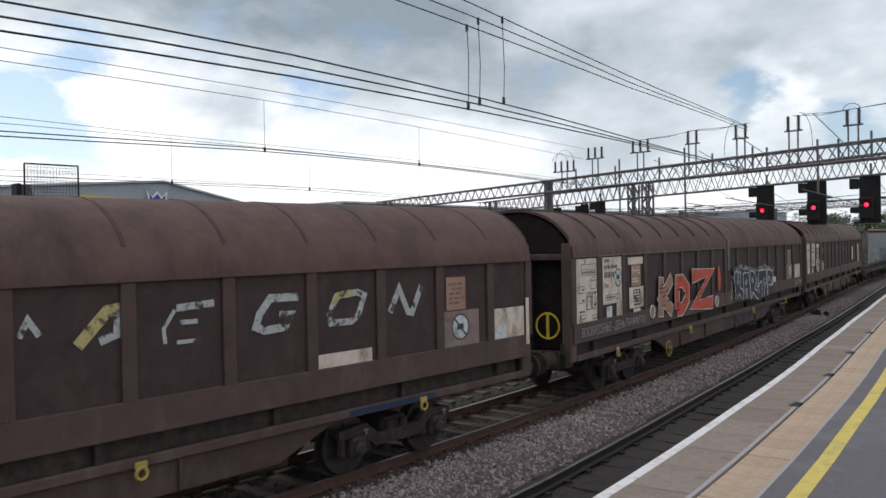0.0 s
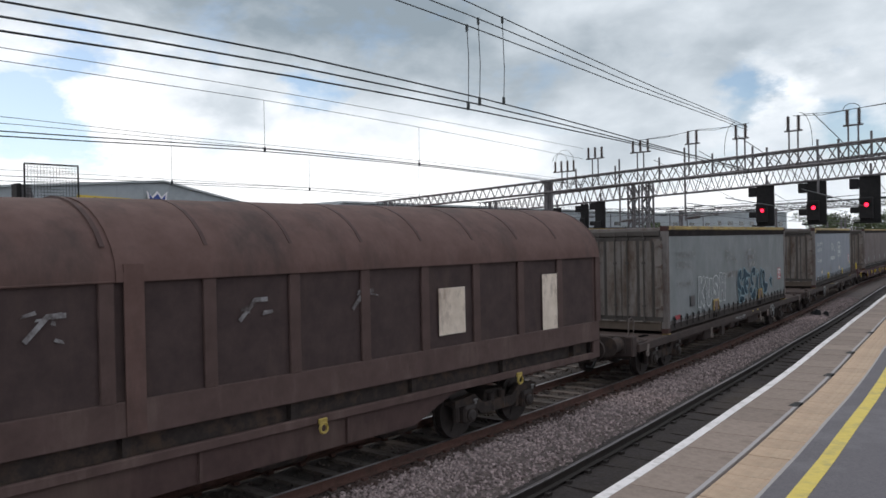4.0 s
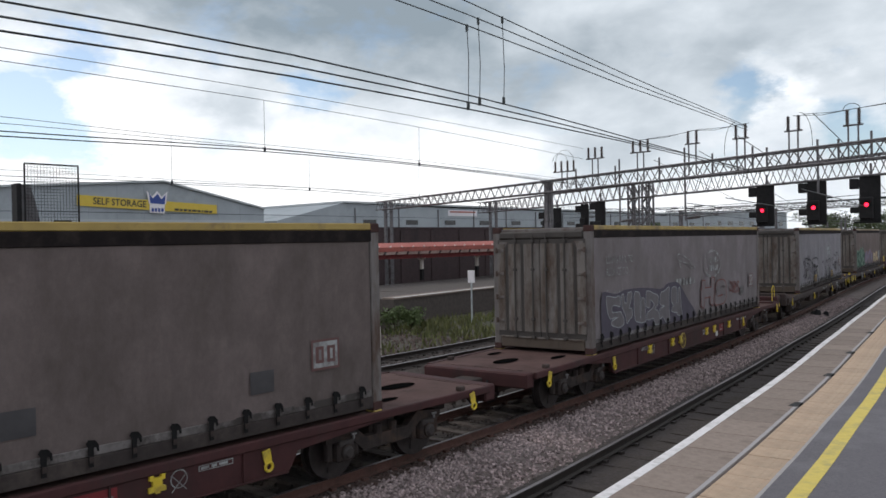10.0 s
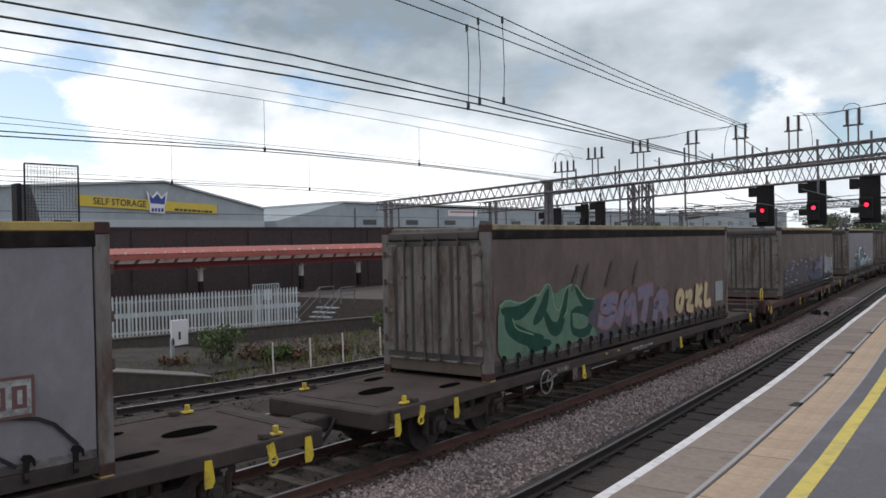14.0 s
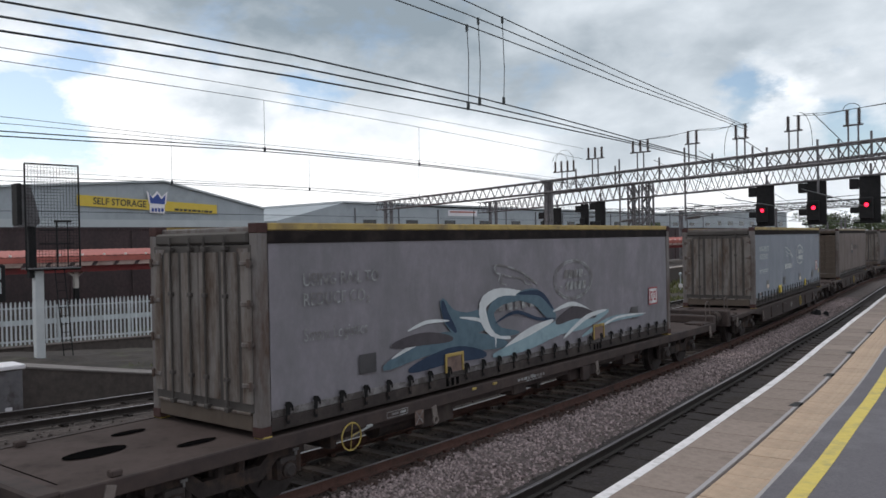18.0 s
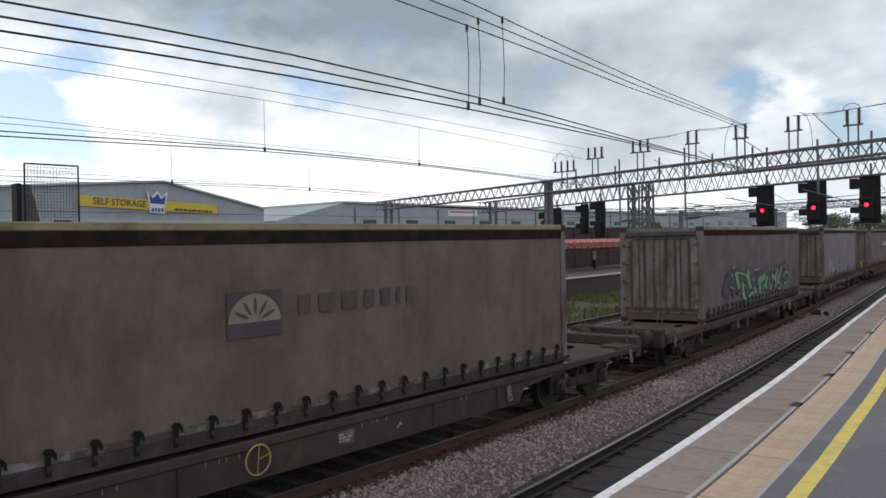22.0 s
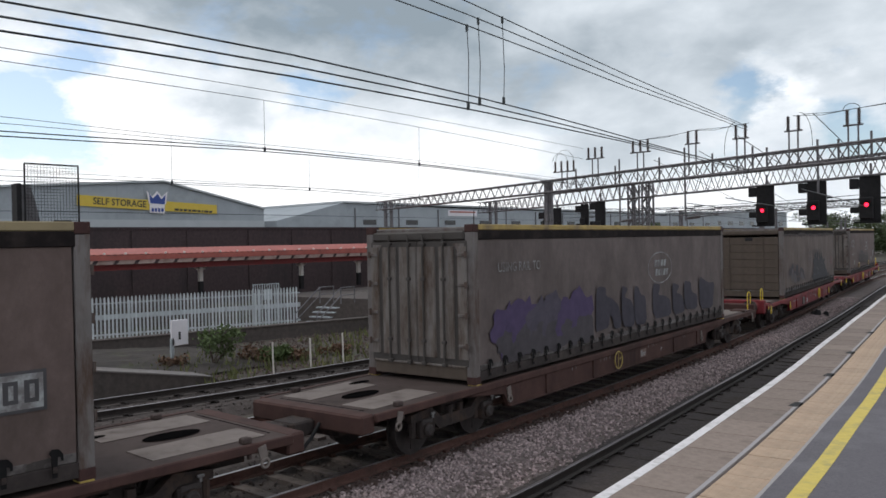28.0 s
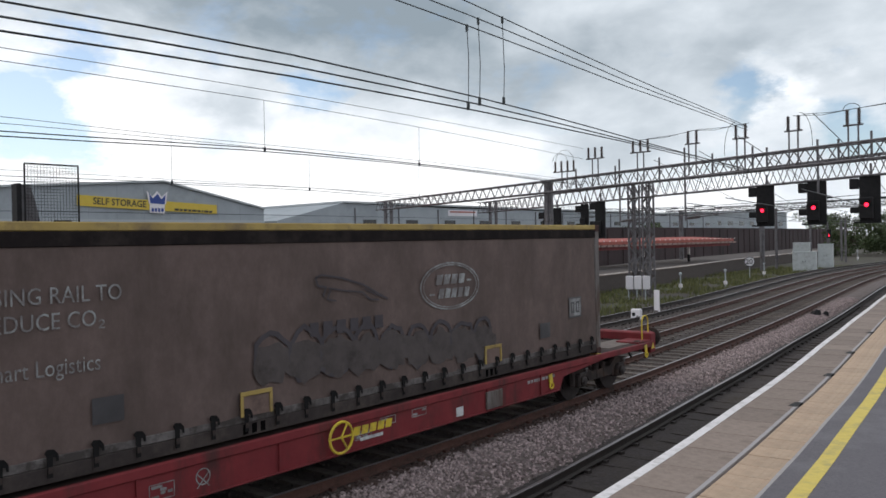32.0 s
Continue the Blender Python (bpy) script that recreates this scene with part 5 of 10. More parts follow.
def make_lineside():
    GREY_BOX = mat("pale grey cabinet paint", (0.47, 0.49, 0.49), (0.55, 0.57, 0.57), 3.0, 0.55, stain=(0.36, 0.37, 0.36), stain_scale=2)
    for x, y, w, d, h in ((-29.8, 89.4, 2.3, 1.2, 2.1), (-33.0, 98.0, 1.8, 1.0, 3.0), (-30.8, 99.5, 1.6, 1.0, 2.8)):
        c = thing("equipment_cabinet", "pale grey metal lineside equipment cabinet", "cabinet", "lineside cabinets", "", pose(x, y, -0.42, 0, 0, 12))
        part("body", Shape().cbox(-w / 2, w / 2, -d / 2, d / 2, 0.1, h, 0.03), GREY_BOX, c)
        part("roof", Shape().cbox(-w / 2 - 0.06, w / 2 + 0.06, -d / 2 - 0.06, d / 2 + 0.06, h + 0.002, h + 0.08, 0.02), GREY_BOX, c)
        part("base", Shape().box(-w / 2, w / 2, -d / 2, d / 2, 0, 0.098), SLAB, c)
        for sx in (-1, 1):
            dr = part("door", Shape().cbox(sx * w / 4 - w / 4 + 0.04, sx * w / 4 + w / 4 - 0.04, -d / 2 - 0.03, -d / 2 - 0.002, 0.2, h - 0.1, 0.01), GREY_BOX, c)
            part("handle", Shape().box(sx * 0.12 - 0.02, sx * 0.12 + 0.02, -d / 2 - 0.06, -d / 2 - 0.031, h * 0.5, h * 0.5 + 0.2), BLACK, dr)
    for x, y, h in ((-34.2, 93.3, 7.0), (-38.5, 118.0, 6.5), (-34.6, 120.3, 6.2), (-36.5, 125.0, 6.2), (-43, 140, 6.0)):
        m = thing("line_mast", "grey steel overhead line mast", "mast", "overhead line masts", "", pose(x, y, -0.42))
        part("column", Shape().box(-0.12, 0.12, -0.13, -0.11, 0, h).box(-0.12, 0.12, 0.11, 0.13, 0, h).box(-0.012, 0.012, -0.109, 0.109, 0, h), STEEL, m)
        part("bracket", Shape().rod((0, 0, h - 0.6), (2.2, 0, h - 0.2), 0.04, 6).rod((0, 0, h - 1.6), (2.2, 0, h - 1.3), 0.03, 6), STEEL, m)
    for x, y, h in ((-27.6, 56.0, 1.2), (-26.1, 60.5, 1.3), (-29.8, 78.0, 1.2), (-25.2, 29.3, 2.1), (-31.5, 96, 1.0), (-33.5, 103, 1.2), (-33.0, 108, 1.0), (-33.8, 112, 1.3), (-35.2, 128, 1.4)):
        m = thing("marker_post", "thin pale marker post with a small box", "marker post", "lineside marker posts", "", pose(x, y, -0.42))
        part("stake", Shape().rod((0, 0, 0), (0, 0, h), 0.045, 6), GALV, m)
        part("box", Shape().cbox(-0.12, 0.12, -0.1, 0.1, h * 0.2, h * 0.2 + 0.28, 0.02) if h < 2 else Shape().cbox(-0.2, 0.2, -0.04, 0.04, h - 0.1, h + 0.5, 0.01), SIGN_WHITE, m)
        if h < 2:
            part("cap", Shape().cbox(-0.09, 0.09, -0.09, 0.09, h, h + 0.16, 0.02), GALV, m)
    s = thing("speed_sign", "round white speed sign with black number and rim", "sign", "", "", pose(-29.0, 72.5, -0.42, 0, 0, 26))
    part("pole", Shape().rod((0, 0, 0), (0, 0, 1.9), 0.04, 6), GALV, s)
    disc = part("disc", Shape().rod((0, -0.06, 1.65), (0, -0.03, 1.65), 0.47, 28), SIGN_WHITE, s)
    part("rim", Shape().ring((0, -0.065, 1.65), 0.43, 0.035, "y", 28, 6), SIGN_INK, disc)
    me = text_mesh("20", 0.62, SIGN_INK, 1.0, 0.012)
    part("number", me, None, disc, "", pose(-0.34, -0.07, 1.44, 0, 0, -90))
    b = thing("switch_boxes", "three white lineside boxes on short legs", "electrical box", "", "", pose(-25.4, 45.7, -0.42, 0, 0, 24))
    for k in range(3):
        bx = part("box", Shape().cbox(-0.75 + k * 0.52, -0.3 + k * 0.52, -0.15, 0.15, 0.75, 1.6, 0.03), SIGN_WHITE, b)
        part("leg", Shape().rod((-0.6 + k * 0.52, 0, 0), (-0.6 + k * 0.52, 0, 0.75), 0.04, 5), GALV, bx)
    p = thing("marker_board", "white board on a short post by the track", "marker post", "", "", pose(-18.9, 35.8, -0.42))
    part("board", Shape().cbox(-0.14, 0.14, -0.03, 0.03, 0.45, 1.45, 0.01), SIGN_WHITE, p)
    part("post", Shape().rod((0.12, 0, 0), (0.12, 0, 0.5), 0.04, 6), SIGN_WHITE, p)
    g = thing("ground_signal", "small white ground signal beside the track", "signal", "", "", pose(-18.5, 33.1, -0.42))
    part("body", Shape().cbox(-0.25, 0.25, -0.12, 0.12, 0.2, 0.75, 0.05), SIGN_WHITE, g)
    part("lens", Shape().rod((-0.08, -0.13, 0.5), (-0.08, -0.122, 0.5), 0.09, 12), DARK_LENS, g)
    part("lens", Shape().rod((0.12, -0.13, 0.36), (0.12, -0.122, 0.36), 0.09, 12), DARK_LENS, g)
    part("foot", Shape().box(-0.15, 0.15, -0.1, 0.1, 0, 0.2), BLACK, g)
    d = thing("dwarf_signal", "distant dwarf signal showing a red light", "signal", "", "", pose(-33.6, 110, -0.42))
    part("pole", Shape().rod((0, 0, 0), (0, 0, 4.1), 0.06, 6), STEEL, d)
    hd = part("head", Shape().cbox(-0.25, 0.25, -0.1, 0.1, 3.5, 4.6, 0.03), BLACK, d)
    part("red_lamp", Shape().rod((0, -0.13, 3.8), (0, -0.102, 3.8), 0.08, 14), RED_LAMP, hd, "glowing red lamp")
    n = thing("notice_box", "white notice box on a grey stake", "sign", "", "", pose(-24.5, 13.6, -0.42))
    part("stake", Shape().box(-0.05, 0.05, -0.32, -0.22, 0, 1.0), GALV, n)
    bd = part("board", Shape().cbox(-0.05, 0.05, -0.3, 0.3, 0.75, 1.6, 0.02), SIGN_WHITE, n)
    part("mark", Shape().box(0.052, 0.056, -0.06, 0.02, 0.95, 1.2), SIGN_INK, bd)
    c = thing("lineside_cabinet", "low grey cabinet with a white lid", "cabinet", "", "", pose(-20.2, 6.3, -0.42, 0, 0, 0))
    part("body", Shape().cbox(-0.35, 0.35, -0.9, 0.75, 0, 1.25, 0.03), STEEL, c)
    part("lid", Shape().cbox(-0.4, 0.4, -0.95, 0.8, 1.252, 1.36, 0.02), SIGN_WHITE, c, "white lid")
    part("label_plate", Shape().box(0.352, 0.36, 0.35, 0.5, 0.2, 0.4), SIGN_WHITE, c)
    for x, y in ((-20.8, 14.7), (-20.6, 16.0), (-20.9, 17.6), (-21.2, 19.6)):
        m = thing("wooden_stake", "thin pale stake in the weeds", "stake", "pale stakes", "", pose(x, y, -0.42, 2, 1, 0))
        part("stake", Shape().rod((0, 0, 0), (0, 0, 1.0), 0.03, 5), CREAM, m)
    # steps with handrails at the end of the far platform
    st = thing("platform_steps", "grey steel steps with handrails at the platform end", "steps", "", "", pose(-29.6, 24.2, -0.42, 0, 0, 10))
    for k in range(6):
        part("step", Shape().box(-0.6, 0.6, 0.25 * k - 1.6, 0.25 * k - 1.3, 0.2 * k, 0.2 * k + 0.05), GALV, st)
    for x in (-0.65, 0.65):
        part("handrail", Shape().path([(x, -1.7, 0.1), (x, -1.7, 0.85), (x, 0.0, 1.95), (x, 1.0, 1.95)], 0.03, 6).path([(x, -1.7, 0.5), (x, 0.0, 1.6), (x, 1.0, 1.6)], 0.025, 6)
             .rod((x, 0, 1.2), (x, 0, 1.95), 0.03, 6).rod((x, 1.0, 1.2), (x, 1.0, 1.95), 0.03, 6), STEEL, st)
    gt = thing("fence_gate", "galvanised mesh gate at the end of the fence", "gate", "", "", pose(-31.9, 22.6, -0.2, 0, 0, 80))
    part("gate_frame", Shape().path([(-1.0, 0, 0.1), (-1.0, 0, 1.95), (0.3, 0, 1.95), (0.3, 0, 0.1), (-1.0, 0, 0.1)], 0.03, 6), GALV, gt)
    for k in range(10):
        part("bar", Shape().rod((-0.9 + k * 0.12, 0, 0.1), (-0.9 + k * 0.12, 0, 1.95), 0.022, 5), GALV, gt)
    part("lock_panel", Shape().box(-0.5, -0.1, -0.03, -0.02, 1.2, 1.7), GALV, gt)
    # a dark lump of debris on the ballast
    dl = tagged(part("debris", scatter_lump(), BLACK, None, "", pose(-12.4, 38.7, -0.1)), "small dark lump of debris on the ballast", "debris")


def scatter_lump():
    s = Shape()
    for dx, dy, r in ((0, 0, 0.22), (0.35, 0.1, 0.15), (-0.25, 0.2, 0.12)):
        s.rod((dx, dy, 0), (dx + 0.05, dy, r), r, 7, r * 0.5)
    return s


make_lineside()


# ---------------------------------------------------------------- the train
SPEEDS = [10.859, 11.042, 11.418, 11.96, 12.473, 13.047]


def travelled(t):
    """Metres the train has gone at t seconds."""
    kn = [32.0 * i / 5 for i in range(6)]
    done = 0.0
    for i in range(5):
        a, b = kn[i], min(t, kn[i + 1])
        if b <= a:
            break
        vb = SPEEDS[i] + (SPEEDS[i + 1] - SPEEDS[i]) * (b - a) / 6.4
        done += (SPEEDS[i] + vb) / 2 * (b - a)
    return done


def on_line(y, half):
    """A wagon body rides on its two bogies, so it lies along the chord between them."""
    a, b = Vector((line_x(y - half), y - half)), Vector((line_x(y + half), y + half))
    c = (a + b) / 2
    return pose(c.x, c.y, 0, 0, 0, -math.degrees(math.atan2(b.x - a.x, b.y - a.y)))


HOOD = mat("brown hood sheet", (0.102, 0.060, 0.050), (0.146, 0.092, 0.079), 2.5, 0.75, gloss=0.3, bump=0.15, stain=(0.055, 0.040, 0.036), stain_scale=0.7, streak=3)
HOOD_POST = mat("brown side frame", (0.074, 0.048, 0.042), (0.108, 0.072, 0.064), 2.5, 0.75, gloss=0.3, bump=0.15, stain=(0.165, 0.122, 0.102), stain_scale=1.4, streak=3, stain_at=(0.52, 0.78))
# recessed panels get a darker brown than the posts and sill around them
PANEL_DARK = mat("dark brown recessed panel", (0.046, 0.032, 0.031), (0.074, 0.052, 0.048), 3.0, 0.75, gloss=0.25, bump=0.15, stain=(0.085, 0.06, 0.05), stain_scale=1.3, streak=4, stain_at=(0.55, 0.8))
LIP_PALE = mat("scraped pale lip", (0.11, 0.085, 0.075), (0.24, 0.21, 0.19), 5.0, 0.7, stain=(0.07, 0.047, 0.04), stain_scale=2.0, stain_at=(0.45, 0.6))
HOOD_DARK = mat("dark brown wagon panel", (0.060, 0.037, 0.034), (0.092, 0.058, 0.052), 3.0, 0.7, gloss=0.3, bump=0.15, stain=(0.115, 0.082, 0.068), stain_scale=1.0, streak=4)
UNDER = mat("oily underframe", (0.032, 0.027, 0.025), (0.06, 0.05, 0.045), 6.0, 0.85, gloss=0.2, stain=(0.085, 0.058, 0.043), stain_scale=3.0)
WHEEL = mat("wheel steel", (0.05, 0.045, 0.042), (0.085, 0.075, 0.07), 6.0, 0.6, 0.5)
DECK = mat("worn deck plate", (0.058, 0.045, 0.040), (0.092, 0.073, 0.065), 3.0, 0.9, gloss=0.15, bump=0.2, stain=(0.038, 0.029, 0.025), stain_scale=1.5)
DECK_RUST = mat("rusty pinkish deck plate", (0.085, 0.052, 0.046), (0.135, 0.088, 0.078), 3.0, 0.9, gloss=0.15, bump=0.2, stain=(0.05, 0.032, 0.028), stain_scale=1.5)
DECK_PALE = mat("pale anti-slip plate", (0.17, 0.15, 0.13), (0.225, 0.20, 0.178), 8.0, 0.9, gloss=0.2, bump=0.2, stain=(0.10, 0.082, 0.072), stain_scale=2.0)
DECK_MID = mat("worn tread plate", (0.085, 0.070, 0.062), (0.125, 0.105, 0.093), 6.0, 0.85, bump=0.2, stain=(0.07, 0.055, 0.048), stain_scale=2.0)
SPIGOT = mat("grubby yellow casting", (0.34, 0.26, 0.06), (0.46, 0.35, 0.08), 6.0, 0.6, stain=(0.10, 0.075, 0.05), stain_scale=6.0)
YELLOW = mat("yellow enamel", (0.62, 0.47, 0.03), (0.70, 0.55, 0.05), 4.0, 0.5, stain=(0.30, 0.22, 0.05), stain_scale=4.0)
WHITE = mat("faded white lettering", (0.55, 0.56, 0.56), (0.68, 0.69, 0.69), 9.0, 0.7, stain=(0.30, 0.30, 0.30), stain_scale=3.0, stain_at=(0.48, 0.62))
WHITE_DIM = mat("worn white lettering", (0.27, 0.275, 0.275), (0.38, 0.385, 0.385), 9.0, 0.7, stain=(0.16, 0.155, 0.15), stain_scale=3.0, stain_at=(0.42, 0.55))
PATCH = mat("stained cream panel", (0.58, 0.50, 0.39), (0.79, 0.71, 0.59), 2.5, 0.7, stain=(0.20, 0.13, 0.085), stain_scale=1.8, streak=2, stain_at=(0.5, 0.7))
# the vans' recessed ends are near black, far darker than the brown sides
VAN_END_DARK = mat("dark wagon end", (0.013, 0.011, 0.011), (0.024, 0.019, 0.018), 4.0, 0.9, gloss=0.15)
STAIN_PLATE = mat("brown-stained pale plate", (0.20, 0.145, 0.12), (0.30, 0.235, 0.205), 3.0, 0.75, stain=(0.12, 0.08, 0.066), stain_scale=1.8)
STAINED = mat("rust-stained panel", (0.13, 0.085, 0.066), (0.20, 0.145, 0.12), 3.0, 0.75, stain=(0.07, 0.046, 0.038), stain_scale=2.0)
ORANGE = mat("faded orange label", (0.30, 0.18, 0.115), (0.42, 0.29, 0.20), 5.0, 0.7, stain=(0.30, 0.155, 0.085), stain_scale=2.5)
DB_RED = mat("red emblem paint", (0.28, 0.026, 0.036), (0.34, 0.042, 0.05), 4.0, 0.6)
RED_DULL = mat("grimy brown-red emblem", (0.105, 0.05, 0.047), (0.135, 0.068, 0.063), 4.0, 0.7)
WAGON_RED = mat("red wagon paint", (0.165, 0.022, 0.027), (0.215, 0.033, 0.036), 2.5, 0.65, gloss=0.3, stain=(0.07, 0.026, 0.024), stain_scale=1.6, streak=3)
WAGON_MAROON = mat("dirty maroon wagon paint", (0.048, 0.021, 0.021), (0.074, 0.030, 0.029), 2.5, 0.75, gloss=0.25, stain=(0.045, 0.028, 0.026), stain_scale=1.2, streak=3)
WAGON_RUST = mat("rusty brown wagon paint", (0.060, 0.035, 0.030), (0.092, 0.052, 0.043), 2.5, 0.85, gloss=0.2, stain=(0.045, 0.028, 0.024), stain_scale=1.2, streak=3)
WAGON_DARK = mat("dark brown wagon paint", (0.042, 0.035, 0.033), (0.074, 0.056, 0.049), 2.5, 0.8, gloss=0.2, stain=(0.10, 0.085, 0.07), stain_scale=1.0, streak=3, stain_at=(0.6, 0.8))
PAINT = {"red": WAGON_RED, "maroon": WAGON_MAROON, "rust": WAGON_RUST, "dark": WAGON_DARK}
VALANCE = mat("black valance", (0.014, 0.012, 0.012), (0.024, 0.02, 0.019), 4.0, 0.9, gloss=0.1, stain=(0.04, 0.034, 0.03), stain_scale=2)
BOTTOM = mat("dirty dark bottom rail", (0.034, 0.029, 0.027), (0.056, 0.048, 0.044), 4.0, 0.85, gloss=0.2, stain=(0.085, 0.072, 0.062), stain_scale=1.5)
TOP_RAIL = mat("yellow top rail", (0.31, 0.225, 0.06), (0.43, 0.32, 0.09), 2.0, 0.6, stain=(0.15, 0.11, 0.06), stain_scale=1.5)
TOP_DIRTY = mat("dirty top rail", (0.24, 0.20, 0.11), (0.31, 0.26, 0.14), 2.0, 0.7, stain=(0.12, 0.10, 0.07), stain_scale=1.5)


def curtain_mat(name, a, b, dirt):
    warm = (1.03, 0.98, 0.99)
    lo, hi = tuple(c * 0.9 * k for c, k in zip(a, warm)), tuple(c * 1.1 * k for c, k in zip(b, warm))
    return mat(name, lo, hi, 2.2, 0.7, gloss=0.3, bump=0.3, stain=dirt, stain_scale=1.3, stain_at=(0.38, 0.66), streak=1.8, detail=12.0, rough_grain=0.78)


CURT = {
    "grey": curtain_mat("grey curtain", (0.172, 0.164, 0.166), (0.208, 0.20, 0.202), (0.136, 0.122, 0.117)),
    "pewter": curtain_mat("pewter grey curtain", (0.212, 0.231, 0.240), (0.250, 0.270, 0.280), (0.18, 0.192, 0.195)),
    "blue": curtain_mat("clean blue-grey curtain", (0.235, 0.26, 0.30), (0.27, 0.295, 0.335), (0.215, 0.235, 0.265)),
    "olive": curtain_mat("dirty grey-brown curtain", (0.126, 0.109, 0.100), (0.158, 0.139, 0.128), (0.09, 0.075, 0.067)),
    "brown": curtain_mat("dirty brown curtain", (0.124, 0.096, 0.083), (0.157, 0.125, 0.109), (0.09, 0.068, 0.058)),
    "drab": curtain_mat("drab brown-grey curtain", (0.133, 0.110, 0.092), (0.168, 0.142, 0.122), (0.095, 0.077, 0.064)),
    "slate": curtain_mat("slate grey curtain", (0.203, 0.206, 0.222), (0.238, 0.242, 0.258), (0.168, 0.168, 0.176)),
}
HEM = {"pale": mat("scuffed pale hem rail", (0.12, 0.116, 0.112), (0.27, 0.265, 0.26), 5.0, 0.7, stain=(0.055, 0.047, 0.042), stain_scale=2.6, stain_at=(0.40, 0.56)),
       "dull": mat("scuffed dull hem rail", (0.085, 0.078, 0.072), (0.20, 0.19, 0.18), 5.0, 0.75, stain=(0.045, 0.038, 0.034), stain_scale=2.2, stain_at=(0.42, 0.56))}
END_GREY = mat("dirty grey end door", (0.165, 0.154, 0.138), (0.215, 0.201, 0.18), 2.0, 0.7, gloss=0.25, bump=0.1, stain=(0.085, 0.06, 0.043), stain_scale=2.2, streak=4, stain_at=(0.45, 0.62))
END_BROWN = mat("brown board end", (0.078, 0.060, 0.044), (0.108, 0.084, 0.062), 2.0, 0.75, bump=0.1, stain=(0.056, 0.04, 0.029), stain_scale=1.2, streak=2)
POST_GREY = mat("grey corner post", (0.145, 0.138, 0.129), (0.188, 0.178, 0.166), 3.0, 0.75, gloss=0.25, stain=(0.085, 0.058, 0.044), stain_scale=2.5, streak=4, stain_at=(0.45, 0.62))
CAST = mat("rusty corner casting", (0.05, 0.028, 0.025), (0.075, 0.042, 0.037), 5.0, 0.85, gloss=0.2)
STRAP = mat("black webbing strap", (0.012, 0.012, 0.012), (0.02, 0.02, 0.02), 6.0, 0.9, gloss=0.1)

WHEEL_R = 0.46
MOVERS, SPINNERS = [], []


def wheelset_mesh():
    s = Shape()
    for e in (-1, 1):
        x = e * 0.7525
        s.rod((x - 0.065, 0, 0), (x + 0.065, 0, 0), WHEEL_R, 22)
        s.rod((x - e * 0.068, 0, 0), (x - e * 0.094, 0, 0), WHEEL_R + 0.03, 22)
        s.rod((x + e * 0.066, 0, 0), (x + e * 0.1, 0, 0), 0.15, 10)
        for k in range(3):
            a = k * 2.094
            s.box(-0.01, 0.01, -0.05, 0.05, 0.2, 0.36, pose(x + e * 0.07, 0, 0) @ pose(0, 0, 0, math.degrees(a)))
    s.rod((-0.75, 0, 0), (0.75, 0, 0), 0.085, 8)
    return s.mesh("wheelset", WHEEL)


def bogie_frame_mesh():
    s = Shape()
    for e in (-1, 1):
        x = e * 1.02
        s.prism([(-1.25, 0.62), (-1.25, 0.74), (-0.7, 0.80), (-0.45, 0.60), (0.45, 0.60), (0.7, 0.80), (1.25, 0.74), (1.25, 0.62), (0.75, 0.62), (0.5, 0.40), (-0.5, 0.40), (-0.75, 0.62)],
                "x", x - 0.07, x + 0.07)
        for y in (-0.9, 0.9):
            s.cbox(x - 0.13, x + 0.13, y - 0.17, y + 0.17, 0.32, 0.62, 0.03)
            s.rod((x + e * 0.05, y, 0.46), (x + e * 0.17, y, 0.46), 0.12, 10)
            for d in (-0.26, 0.26):
                s.rod((x, y + d, 0.36), (x, y + d, 0.62), 0.065, 8)
        for d in (-0.16, 0.16):
            s.rod((x + e * 0.02, d, 0.40), (x + e * 0.02, d, 0.74), 0.07, 8)
    s.cbox(-1.0, 1.0, -0.28, 0.28, 0.48, 0.78, 0.03)
    for y in (-1.2, 1.2):
        s.cbox(-1.0, 1.0, y - 0.05, y + 0.05, 0.62, 0.74, 0.02)
    for y in (-0.36, 0.36):
        s.cbox(-0.85, -0.66, y - 0.06, y + 0.06, 0.3, 0.6, 0.02)
        s.cbox(0.66, 0.85, y - 0.06, y + 0.06, 0.3, 0.6, 0.02)
    return s.mesh("bogie", UNDER)


ME_WHEELSET, ME_BOGIE = wheelset_mesh(), bogie_frame_mesh()
ME_HANDWHEEL = Shape().ring((0, 0, 0), 0.23, 0.022, "x", 20, 5).rod((0, 0.22, 0), (0, -0.22, 0), 0.016, 5).rod((0, 0, 0), (0, 0.12, 0.19), 0.016, 5).rod((0, 0, 0), (0, 0.12, -0.19), 0.016, 5)
ME_BIGWHEEL = Shape().ring((0, 0, 0), 0.27, 0.022, "x", 24, 6).cbox(-0.012, 0.012, -0.035, 0.035, -0.26, 0.26, 0.006).mesh("handwheel", YELLOW)
HANDWHEELS = {"white": Shape().ring((0, 0, 0), 0.23, 0.016, "x", 22, 5).rod((0, 0.22, 0), (0, -0.22, 0), 0.009, 5).rod((0, 0, 0), (0, 0.12, 0.19), 0.009, 5).rod((0, 0, 0), (0, 0.12, -0.19), 0.009, 5).mesh("handwheel", WHITE_DIM), "yellow": ME_HANDWHEEL.mesh("handwheel", YELLOW), "dull": Shape().ring((0, 0, 0), 0.2, 0.013, "x", 22, 5).rod((0, 0.02, 0.19), (0, -0.02, -0.19), 0.007, 5).rod((0, 0, 0), (0, 0.18, 0.05), 0.007, 5).mesh("handwheel", SPIGOT)}


